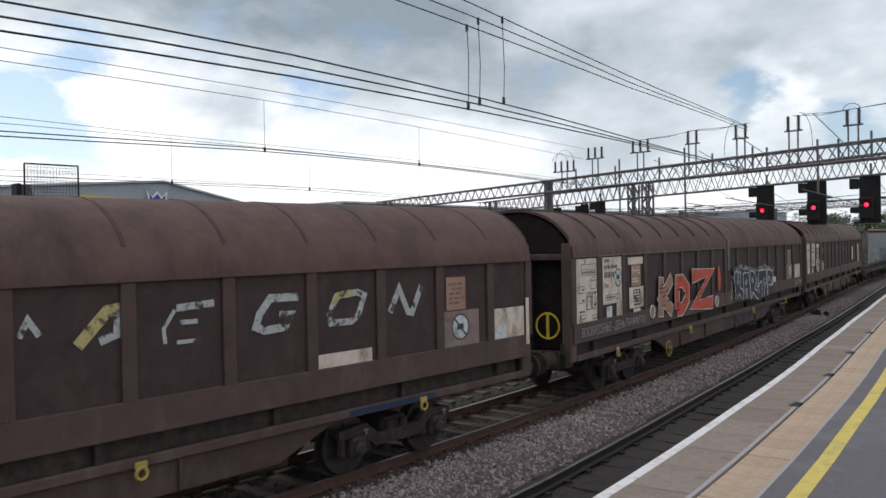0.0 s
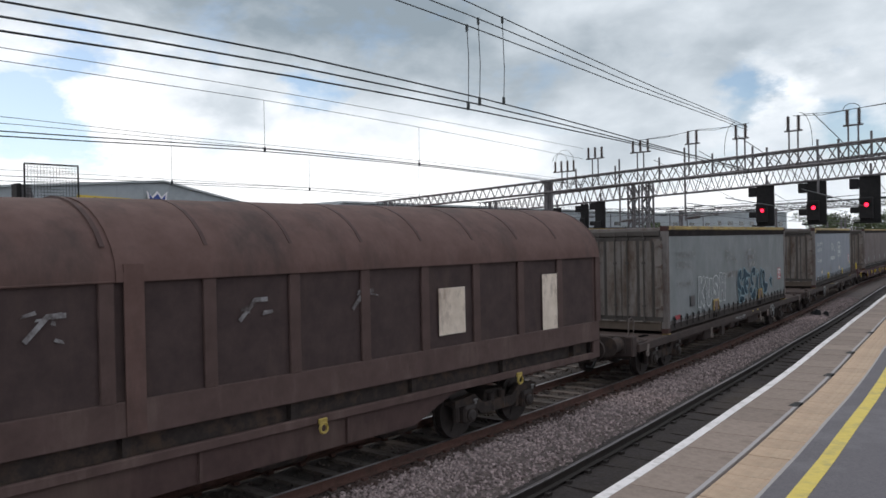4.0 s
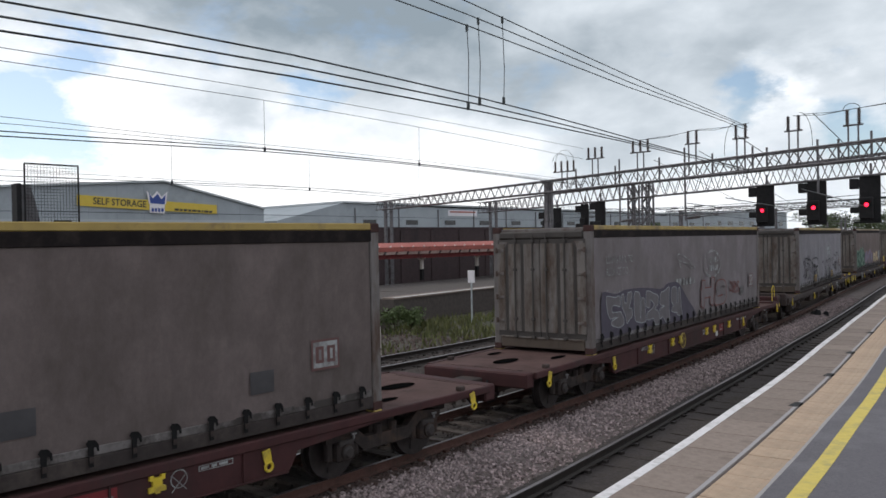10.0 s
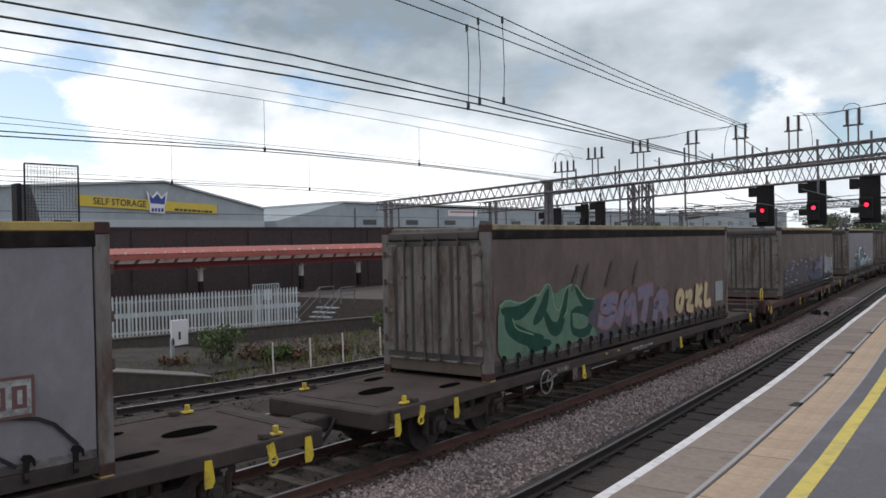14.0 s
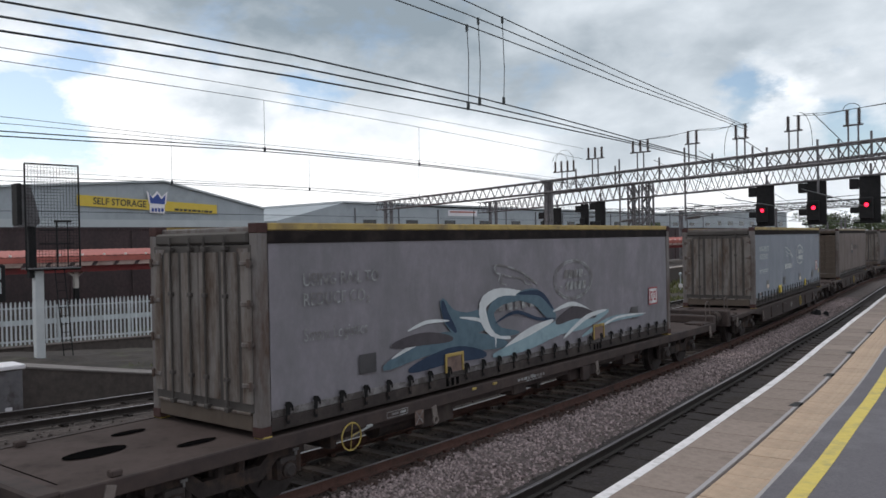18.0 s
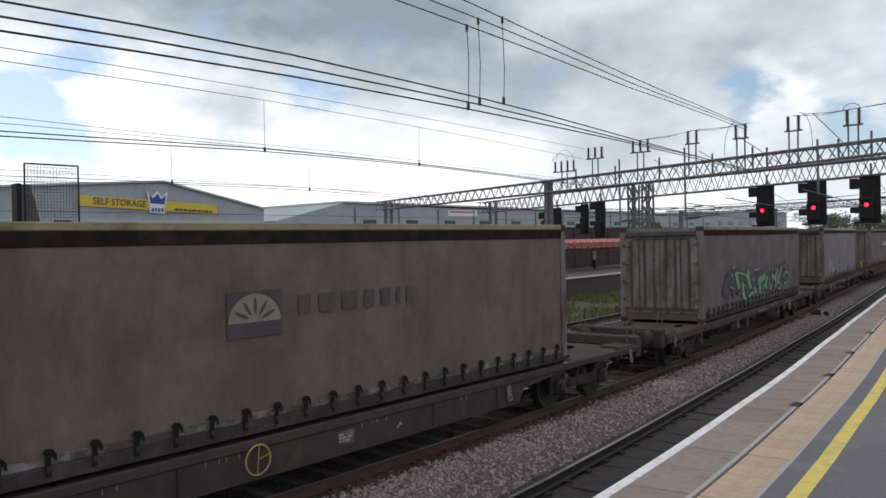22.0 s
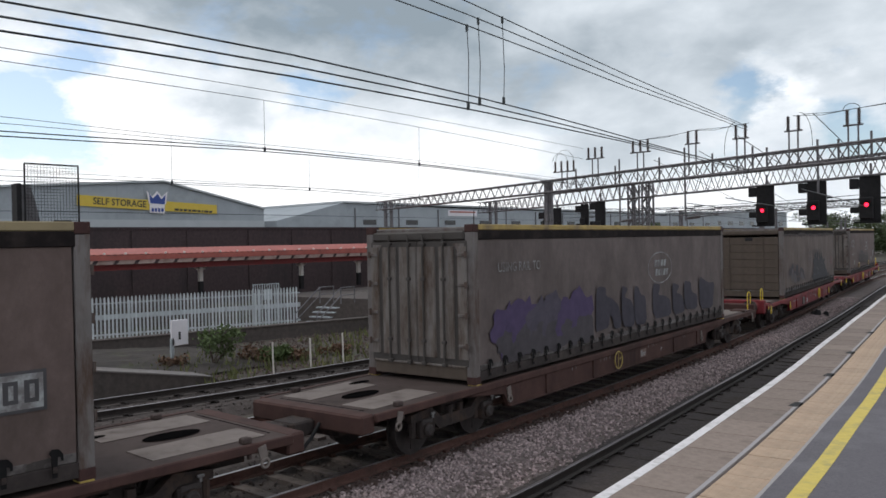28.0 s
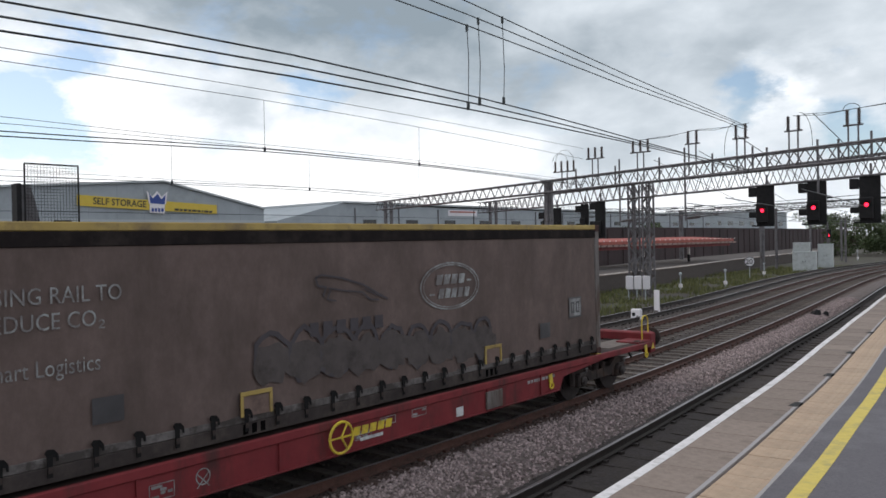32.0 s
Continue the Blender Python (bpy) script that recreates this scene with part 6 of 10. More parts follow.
ME_CAP = Shape().rod((1.19, 0, 0.46), (1.225, 0, 0.46), 0.10, 12, 0.07).cbox(1.1, 1.16, -0.14, 0.14, 0.56, 0.64, 0.01).mesh("axlebox_cap", WHEEL)
ME_LUG = Shape().cbox(1.16, 1.19, -0.05, 0.05, 0.70, 0.735, 0.006).box(1.16, 1.185, -0.015, 0.015, 0.64, 0.699).mesh("white_lug", WHITE_DIM)


def add_bogies(w, pivots):
    for y in pivots:
        b = part("bogie", ME_BOGIE, None, w, "dark oily two-axle bogie", pose(0, y, 0))
        for a in (-0.9, 0.9):
            part("axlebox_cap", ME_CAP, None, b, "", pose(0, a, 0))
            part("white_lug", ME_LUG, None, b, "small white lug above the axlebox", pose(0, a + 0.12, 0))
            ws = part("wheelset", ME_WHEELSET, None, b, "", pose(0, a, WHEEL_R))
            SPINNERS.append((ws, a, w))


ME_CASING = {red: {e: Shape().rod((0, 0, 0), (0, e * 0.42, 0), 0.19, 14, 0.175).cbox(-0.2, 0.2, min(0, e * 0.03), max(0, e * 0.03), -0.2, 0.2, 0.01).mesh("buffer", WAGON_RED if red else UNDER) for e in (-1, 1)} for red in (False, True)}
ME_PLUNGER = {e: Shape().rod((0, e * 0.42, 0), (0, e * 0.55, 0), 0.13, 12).rod((0, e * 0.55, 0), (0, e * 0.61, 0), 0.24, 18).mesh("buffer_head", UNDER) for e in (-1, 1)}
ME_COUPLING = {e: Shape().rod((0, 0, 0.95), (0, e * 0.3, 0.95), 0.07, 8).rod((0, e * 0.3, 0.98), (0, e * 0.62, 0.72), 0.045, 6).cbox(-0.14, 0.14, min(0, e * 0.1), max(0, e * 0.1), 0.82, 1.08, 0.02).mesh("coupling", BLACK) for e in (-1, 1)}


# ---- sliding-hood vans
HOOD_L = 22.0


def hood_profile(grow=0.0):
    """A slightly pointed arch above a short upright skirt."""
    p = [(1.385 + grow, 3.19), (1.385 + grow, 3.29)]
    for i in range(1, 16):
        a = math.pi * i / 16
        p.append(((1.385 + grow) * math.cos(a), 3.29 + (0.94 + grow) * math.sin(a) ** 1.16))
    return p + [(-1.385 - grow, 3.29), (-1.385 - grow, 3.19)]


def rib_profile(grow):
    """The part of the arch that a roof rib follows; it dies out above the skirt."""
    return [(x, z) for x, z in hood_profile(grow) if z > 3.55]


def make_hood_van(u0, label, shift=0.0, pale_lip=False):
    w = thing("hood_van", label, "freight wagon", "brown hood vans of the train")
    H = HOOD_L / 2
    pr = hood_profile()
    s = Shape()
    n = len(pr)
    # halves of the sliding hood overlap at the middle
    for y0, y1, g in ((-H + 0.1, 0.06, 0.0), (0.0, H - 0.1, 0.022)):
        o, q = hood_profile(g), hood_profile(g - 0.03)
        part("hood", Shape().add([(a, y, z) for y in (y0, y1) for a, z in o] + [(a, y, z) for y in (y0, y1) for a, z in q],
             [(i, i + 1, n + i + 1, n + i) for i in range(n - 1)] + [(2 * n + i, 3 * n + i, 3 * n + i + 1, 2 * n + i + 1) for i in range(n - 1)]
             + [(i, 2 * n + i, 2 * n + i + 1, i + 1) for i in range(n - 1)] + [(n + i, n + i + 1, 3 * n + i + 1, 3 * n + i) for i in range(n - 1)]),
             HOOD, w, "curved brown hood roof", smooth=True)
    rib = Shape()
    o, q = rib_profile(0.03), rib_profile(-0.005)
    n = len(o)
    q = q[:n]
    rib.add([(a, y, z) for y in (-0.028, 0.028) for a, z in o] + [(a, y, z) for y in (-0.028, 0.028) for a, z in q],
            [(i, i + 1, n + i + 1, n + i) for i in range(n - 1)] + [(i, 2 * n + i, 2 * n + i + 1, i + 1) for i in range(n - 1)] + [(n + i, n + i + 1, 3 * n + i + 1, 3 * n + i) for i in range(n - 1)])
    rm = rib.mesh("roof_rib", HOOD_DARK)
    pm = Shape().cbox(1.335, 1.385, -0.095, 0.095, 1.79, 3.185, 0.012).mesh("side_post", HOOD_POST)
    for i in range(17):
        y = -H + max(0.12, min(HOOD_L - 0.12, 0.06 + shift + 1.354 * i + (0.3 if i == 16 else 0.0)))
        part("roof_rib", rm, None, w, at=pose(0, y, 0))
        for turn in (0, 180):
            part("side_post", pm, None, w, at=pose(0, y, 0, 0, 0, turn))
    for e in (-1, 1):
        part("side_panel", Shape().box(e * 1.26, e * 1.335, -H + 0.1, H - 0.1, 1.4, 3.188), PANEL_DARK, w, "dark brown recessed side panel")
        part("skirt_lip", Shape().cbox(e * 1.336, e * 1.392, -H + 0.1, H - 0.1, 3.186, 3.215, 0.008), LIP_PALE if pale_lip else HOOD, w, "worn lip of the hood skirt")
        part("sill", Shape().cbox(e * 1.336, e * 1.385, -H + 0.1, H - 0.1, 1.38, 1.8, 0.012), HOOD_POST, w, "brown lower sill")
        part("solebar", Shape().prism([(-H, 1.0), (H, 1.0), (H, 1.4), (-H, 1.4)], "x", e * 1.1, e * 1.2), UNDER, w)
        part("side_beam", Shape().prism([(-6.4, 0.99), (6.4, 0.99), (6.0, 0.93), (5.1, 0.58), (-5.1, 0.58), (-6.0, 0.93)], "x", e * 1.2, e * 1.27), HOOD_DARK, w, "deep fish-bellied side beam")
        for yy in (-4.2, -2.0, 1.1, 3.6):
            part("beam_web", Shape().box(e * 1.271, e * 1.32, yy - 0.02, yy + 0.02, 0.6, 0.99), HOOD_POST, w)
        part("side_rail", Shape().cbox(e * 1.28, e * 1.36, -H + 0.3, H - 0.3, 1.0, 1.13, 0.015), HOOD_POST, w, "long channel side rail")
        for k in range(9):
            part("rail_bracket", Shape().box(e * 1.2, e * 1.3, -H + 1.2 + k * 2.47, -H + 1.3 + k * 2.47, 1.131, 1.38), UNDER, w)
        # recessed end wall with the arched head above it
        endp = [(1.28, 1.0), (1.28, 3.3)] + [(a * 0.93, z - 0.05) for a, z in pr[2:-2]] + [(-1.28, 3.3), (-1.28, 1.0)]
        part("end_wall", Shape().prism(endp, "y", e * (H - 0.35), e * (H - 0.3)), VAN_END_DARK, w, "dark recessed end wall")
        for x in (-0.85, -0.3, 0.3):
            part("end_stiffener", Shape().cbox(x - 0.05, x + 0.05, min(e * (H - 0.299), e * (H - 0.22)), max(e * (H - 0.299), e * (H - 0.22)), 1.21, 3.25, 0.01), VAN_END_DARK, w)
        for x in (-1.24, 1.24):
            part("end_post", Shape().cbox(x - 0.1, x + 0.1, min(e * (H - 0.3), e * (H - 0.02)), max(e * (H - 0.3), e * (H - 0.02)), 1.0, 3.5, 0.02), HOOD_POST, w)
        part("end_plate", Shape().cbox(-1.25, 1.25, min(e * (H - 0.3), e * H), max(e * (H - 0.3), e * H), 0.9, 1.2, 0.02), UNDER, w)
        part("head_panel", Shape().prism([(1.2, 3.3)] + [(a * 0.9, z - 0.06) for a, z in pr[2:-2]] + [(-1.2, 3.3)], "y", e * (H - 0.24), e * (H - 0.19)), VAN_END_DARK, w, "dark curved hood end panel")
        part("end_beam", Shape().cbox(-1.3, 1.3, min(e * (H - 0.3), e * (H - 0.1)), max(e * (H - 0.3), e * (H - 0.1)), 3.14, 3.28, 0.02), HOOD_DARK, w)
        for bx in (-0.87, 0.87):
            bf = part("buffer", ME_CASING[False][e], None, w, "dark round buffer", pose(bx, e * H, 1.05))
            part("buffer_head", ME_PLUNGER[e], None, bf)
        part("coupling", ME_COUPLING[e], None, w, "black screw coupling", pose(0, e * H, 0))
        part("handwheel", ME_BIGWHEEL, None, w, "large yellow handwheel", pose(0.75, e * (H - 0.12), 1.75, 0, 0, 90))
    part("handwheel", HANDWHEELS["dull"], None, w, "dull brake handwheel", pose(1.4, -5.4, 0.66))
    s = Shape()
    s.box(-1.098, 1.098, -H + 0.3, H - 0.3, 1.0, 1.25)
    part("underframe", s, UNDER, w)
    for y in (-4.4, -1.5, 2.2, 4.6):
        part("brake_gear", Shape().cbox(0.5, 1.0, y, y + 0.9, 0.4, 0.8, 0.05), UNDER, w)
    for y in (-8.7, -3.6, 3.05, 7.9):
        part("lashing_ring", Shape().ring((1.4, y, 0.94), 0.07, 0.024, "x", 10, 5).cbox(1.361, 1.4, y - 0.08, y + 0.08, 1.0, 1.08, 0.01), SPIGOT, w, "grubby yellow lashing ring")
    add_bogies(w, (-7.6, 7.6))
    MOVERS.append((w, u0 + H, 7.6))
    return w


# ---- container flats
ME_LASH = {k: Shape().prism([(-0.055, 0.98), (0.065, 0.98), (0.065, 0.86), (0.055, 0.80), (-0.05, 0.80), (-0.06, 0.88)], "x", 1.333, 1.352).ring((1.343, 0.0, 0.745), 0.058, 0.022, "x", 14, 5).mesh("lashing_plate", m) for k, m in (("yellow", YELLOW), ("pale", DECK_PALE))}
ME_BRACKET = Shape().prism([(-0.10, 0.10), (-0.10, 0.045), (-0.06, 0.03), (-0.06, -0.03), (-0.11, -0.045), (-0.11, -0.10), (-0.03, -0.10), (-0.03, -0.12), (0.03, -0.12), (0.03, -0.10), (0.11, -0.10), (0.11, -0.045), (0.06, -0.03), (0.06, 0.03), (0.10, 0.045), (0.10, 0.10), (0.05, 0.10), (0.05, 0.07), (-0.05, 0.07), (-0.05, 0.10)], "x", 1.293, 1.335).mesh("lashing_bracket", YELLOW)
BRACKETS = {"maroon": (-3.62, -2.0, -1.4, 0.85, 1.58, 3.08)}


def make_flat(u_near, u_far, gap_near, gap_far, paint, label, handwheel="white", joint_near=False, deep=True, wheel_at=0.0, stops=False):
    """One half of a twin flat; the gaps run from the container's ends to the wagon's."""
    c = (u_near + u_far) / 2
    y0, y1 = u_near - gap_near - c, u_far + gap_far - c
    M = PAINT[paint]
    w = thing("container_flat", label, "freight wagon", "container flats of the train")
    part("deck", Shape().cbox(-1.25, 1.25, y0 + 0.25, y1 - 0.25, 0.90, 0.99, 0.015), DECK_RUST if paint == "maroon" else DECK, w, "worn flat steel deck")
    for e in (-1, 1):
        part("edge_sill", Shape().cbox(e * 1.252, e * 1.33, y0 + 0.25, y1 - 0.25, 0.87 if deep else 0.80, 1.0, 0.015), M, w, "long edge sill")
        if deep:
            part("side_beam", Shape().prism([(-7.3, 0.868), (7.1, 0.868), (5.2, 0.72), (5.05, 0.48), (-5.8, 0.48), (-5.95, 0.72)], "x", e * 1.22, e * 1.292), M, w, "deep side beam between the bogies")
            part("beam_flange", Shape().cbox(e * 1.14, e * 1.32, -5.78, 5.03, 0.455, 0.478, 0.006), M, w)
            for yy in (-4.4, -2.3, 2.5, 4.3):
                part("beam_rib", Shape().box(e * 1.2925, e * 1.325, yy - 0.012, yy + 0.012, 0.48, 0.868), M, w)
        else:
            for yy, ww, z0 in ((-3.4, 0.9, 0.45), (-0.6, 0.5, 0.55), (1.6, 1.4, 0.5), (4.3, 0.6, 0.5)):
                part("equipment_box", Shape().cbox(e * 0.8, e * 1.15, yy, yy + ww, z0, 0.79, 0.03), M, w)
            part("lower_rail", Shape().cbox(e * 1.05, e * 1.12, -5.4, 5.4, 0.66, 0.8, 0.01), M, w)
    s = Shape()
    s.box(-0.35, 0.35, y0 + 0.4, y1 - 0.4, 0.5, 0.9)
    for y in (-5.4, -2.6, 0.4, 3.0, 5.2):
        s.box(-1.12, 1.12, y - 0.06, y + 0.06, 0.55, 0.9)
    s.rod((0.75, -4.2, 0.6), (0.75, -2.9, 0.6), 0.2, 12)
    part("centre_beam", s, UNDER, w)
    for e, ye in ((-1, y0), (1, y1)):
        g = (gap_near if e < 0 else gap_far) - 0.3
        # pale non-slip plates and round openings in the end decks
        for x0 in (-1.05, 0.35) if paint in ("rust", "red") else ():
            a, b = sorted((ye - e * 0.5, ye - e * (g - 0.5)))
            part("tread_plate", Shape().cbox(x0, x0 + 0.68, a, b, 0.991, 1.003, 0.004), DECK_PALE, w, "pale worn tread plate")
        rng = random.Random(int(c * 10) + e)
        for hx, hy, hr, hl in ((0.0, 0.5, 0.2, 0.42), (-0.75 + rng.uniform(-0.1, 0.1), 0.82, 0.1, 0.26), (0.7 + rng.uniform(-0.1, 0.1), 0.9, 0.1, 0.3))[:2 if paint in ("rust", "red") else 3]:
            hole = [(hx + hr * math.cos(2 * math.pi * i / 18), ye - e * g * hy + hl * math.sin(2 * math.pi * i / 18)) for i in range(18)]
            part("deck_opening", Shape().prism(hole, "z", 1.0035, 1.0055), HOLE, w, "dark oval opening in the deck")
        for hx in (-1.18, 1.18):
            part("deck_hook", Shape().cbox(hx - 0.06, hx + 0.06, ye - e * g * 0.35 - 0.07, ye - e * g * 0.35 + 0.07, 0.991, 1.07, 0.015).rod((hx + 0.08, ye - e * g * 0.35, 0.8), (hx + 0.08, ye - e * g * 0.35, 0.97), 0.035, 6), DECK, w, "deck edge hook")
        part("headstock", Shape().cbox(-1.25, 1.25, min(ye, ye - e * 0.3), max(ye, ye - e * 0.3), 0.70, 0.995 if (e < 0) == joint_near else 1.2, 0.03), M, w, "stout headstock beam")
        joint = (e < 0) == joint_near
        part("deck_gap" if not joint else "deck_seam", Shape().prism([(-0.95, ye - e * 0.36), (0.95, ye - e * 0.36), (0.95, ye - e * (0.38 if joint else 0.56)), (-0.95, ye - e * (0.38 if joint else 0.56))], "z", 0.9912, 0.9935), HOLE, w, "dark seam behind the headstock")
        for xx in (-0.95, 0.95) if paint == "red" or (e < 0) != joint_near else ():
            part("corner_plate", Shape().cbox(xx - 0.3, xx + 0.3, min(ye - e * 0.31, ye - e * 1.0), max(ye - e * 0.31, ye - e * 1.0), 0.994, 1.04, 0.01), M, w)
        part("brake_hose", Shape().path([(0.35, ye, 0.8), (0.38, ye + e * 0.2, 0.62), (0.36, ye + e * 0.4, 0.45), (0.3, ye + e * 0.55, 0.5)], 0.03, 6), BLACK, w, "black brake hose")
        if joint:
            part("drawbar", Shape().cbox(-0.25, 0.25, min(ye, ye + e * 0.45), max(ye, ye + e * 0.45), 0.62, 0.86, 0.03), UNDER, w, "dark articulation drawbar")
        else:
            for bx in (-0.87, 0.87):
                bf = part("buffer", ME_CASING[paint == "red"][e], None, w, "round buffer with thick casing", pose(bx, ye, 1.0))
                part("buffer_head", ME_PLUNGER[e], None, bf)
            part("coupling", ME_COUPLING[e], None, w, "black screw coupling", pose(0, ye, 0))
            if paint in ("red", "maroon"):
                part("warning_triangle", Shape().add([(1.332, ye - e * 0.34 - 0.09, 0.83), (1.332, ye - e * 0.34 + 0.09, 0.83), (1.332, ye - e * 0.34, 0.98), (1.336, ye - e * 0.34 - 0.09, 0.83), (1.336, ye - e * 0.34 + 0.09, 0.83), (1.336, ye - e * 0.34, 0.98)], [(0, 1, 2), (3, 4, 5), (0, 1, 4, 3), (1, 2, 5, 4), (2, 0, 3, 5)]), YELLOW, w, "yellow warning triangle")
            for x in (-1.1, 1.1):
                hp = [(x, ye - e * 0.12, 1.2)] + [(x, ye - e * (0.29 - 0.17 * math.cos(math.pi * k / 8)), 1.48 + 0.15 * math.sin(math.pi * k / 8)) for k in range(9)] + [(x, ye - e * 0.46, 1.0)]
                part("handrail", Shape().path(hp, 0.017, 6), YELLOW if paint != "dark" else DECK_MID, w, "arched tube handrail")
    for y in (u_near - c + 0.1, u_far - c - 0.1):
        for x in (-1.2, 1.2):
            part("container_spigot", Shape().cbox(x - 0.11, x + 0.09, y - 0.08, y + 0.08, 0.991, 1.02, 0.005), SPIGOT, w, "small yellow container spigot")
    part("handwheel", HANDWHEELS[handwheel], None, w, {"dull": "thin dull yellow", "yellow": "yellow", "white": "thin white"}[handwheel] + " brake handwheel", pose(1.37, wheel_at, 0.735))
    part("wheel_lever", Shape().rod((1.34, wheel_at + 0.05, 0.735), (1.34, wheel_at + 0.42, 0.80), 0.016, 5).cbox(1.32, 1.36, wheel_at + 0.36, wheel_at + 0.48, 0.79, 0.83, 0.008), WHITE_DIM, w, "pale brake lever") if not deep else None
    for ye, e in ((y0, -1), (y1, 1)):
        part("lashing_plate", ME_LASH["yellow" if paint in ("maroon", "red") or stops else "pale"], None, w, "hanging lashing plate with a hole", pose(0, ye - e * (0.75 if stops else 0.55), 0.0, 14 * e))
    for y in (-5.62, 4.85) if deep else (-3.1, 2.7):
        part("lashing_plate", ME_LASH["yellow" if paint not in ("dark", "rust") or stops else "pale"], None, w, "hanging lashing plate with a hole", pose(-0.03 if deep else 0, y, -0.12, 12))
    for y in BRACKETS.get(paint, ()) if deep else ():
        for e in (0, 180):
            part("lashing_bracket", ME_BRACKET, None, w, "small yellow lashing bracket", pose(0, y if e == 0 else -y, 0.77, 0, 0, e) )
    if stops:
        for ye, e in ((y0 if joint_near else y1, -1 if joint_near else 1),):
            for x in (-1.15, 1.15):
                st = part("container_stop", Shape().cbox(x - 0.05, x + 0.05, ye - e * 0.75 - 0.09, ye - e * 0.75 + 0.09, 1.004, 1.04, 0.01).rod((x, ye - e * 0.75, 1.05), (x, ye - e * 0.75, 1.13), 0.04, 8), YELLOW, w, "small yellow container stop")
            for d in (0.35, 1.9):
                part("release_tag", Shape().prism([(ye - e * d - 0.05, 0.93), (ye - e * d + 0.05, 0.93), (ye - e * d + 0.09, 0.66), (ye - e * d + 0.05, 0.58), (ye - e * d - 0.05, 0.58), (ye - e * d - 0.06, 0.66)], "x", 1.331, 1.35), YELLOW, w, "hanging yellow release tag")
    add_bogies(w, (y0 + 2.6, y1 - 2.6))
    MOVERS.append((w, c, 6.2))
    return w, c


BOX_L, BOX_W, BOX_Z0, BOX_Z1 = 13.716, 2.55, 1.021, 3.875


def curtain_shape(seed):
    """A hanging side curtain with soft upright folds."""
    rng = random.Random(seed)
    ph = [rng.uniform(0, 6.28) for _ in range(4)]
    s = Shape()
    ny, nz = 110, 7
    for i in range(ny + 1):
        y = -BOX_L / 2 + 0.2 + (BOX_L - 0.4) * i / ny
        for j in range(nz + 1):
            z = 1.33 + (3.7 - 1.33) * j / nz
            u = 1 - j / nz
            d = 0.006 * math.sin(y * 5.1 + ph[0]) + 0.004 * math.sin(y * 9.7 + ph[1]) + 0.006 * math.sin(y * 1.3 + ph[2] + z)
            s.v.append((1.256 + d * (0.25 + 0.75 * u) + 0.003 * math.sin(z * 3 + ph[3]), y, z - (0.012 * math.sin(y * 5.1 + ph[0]) if j == 0 else 0)))
    for i in range(ny):
        for j in range(nz):
            a = i * (nz + 1) + j
            s.f.append((a, a + nz + 1, a + nz + 2, a + 1))
    return s


def door_leaf():
    s = Shape()
    s.cbox(-0.57, 0.57, -0.03, 0.0, 1.33, 3.6, 0.01)
    return s


def door_panel(a, b):
    """A raised field of a door, between the recessed slots."""
    return Shape().prism([(a, -0.031), (a + 0.02, -0.06), (b - 0.02, -0.06), (b, -0.031)], "z", 1.46, 3.5)


def locking_bar():
    s = Shape()
    s.rod((0, -0.085, 1.3), (0, -0.085, 3.72), 0.02, 6)
    for z in (1.34, 1.75, 2.9, 3.55):
        s.cbox(-0.045, 0.045, -0.11, -0.03, z - 0.03, z + 0.03, 0.008)
    return s


END_DARK = mat("grimy end panel", (0.05, 0.045, 0.04), (0.075, 0.068, 0.06), 2.0, 0.75, stain=(0.055, 0.045, 0.036), stain_scale=1.5, streak=4)
ME_FIELDS = {e: [door_panel(*sorted((e * a, e * b))).mesh("door_panel", END_GREY) for a, b in ((-0.57, -0.36), (-0.28, 0.06), (0.14, 0.57))] for e in (-1, 1)}
ME_DOOR, ME_BAR = door_leaf().mesh("door", END_DARK), locking_bar().mesh("locking_bar", END_DARK)
ME_HINGE = Shape().cbox(-0.16, 0.04, -0.05, 0.02, -0.03, 0.03, 0.008).rod((0.03, -0.05, -0.06), (0.03, -0.05, 0.06), 0.028, 6).mesh("hinge", POST_GREY)
ME_CASTING = Shape().cbox(-0.095, 0.095, -0.095, 0.095, -0.07, 0.07, 0.012).mesh("corner_casting", CAST)
ME_STRAIGHT = Shape().box(1.2985, 1.306, -0.03, 0.03, 1.14, 1.5).box(1.3065, 1.313, -0.022, 0.05, 1.3, 1.52).mesh("strap", STRAP)
ME_STRAP = Shape().prism([(-0.03, 1.13), (0.026, 1.13), (0.03, 1.35), (0.06, 1.345), (0.068, 1.30), (0.092, 1.30), (0.088, 1.375), (0.045, 1.43), (-0.03, 1.44), (-0.06, 1.40), (-0.035, 1.36)], "x", 1.2985, 1.306).mesh("strap", STRAP)
ME_BUCKLE = Shape().cbox(1.307, 1.318, -0.026, 0.022, 1.18, 1.25, 0.004).mesh("buckle", UNDER)
ME_BOARD = Shape().prism([(1.36, 0.0), (1.66, 0.0), (1.66, -0.012), (1.64, -0.025), (1.38, -0.025), (1.36, -0.012)], "x", -1.08, 1.08)
ME_BOARD.v = [(x, z, y) for x, y, z in ME_BOARD.v]
ME_BOARD = ME_BOARD.mesh("end_board", END_BROWN)


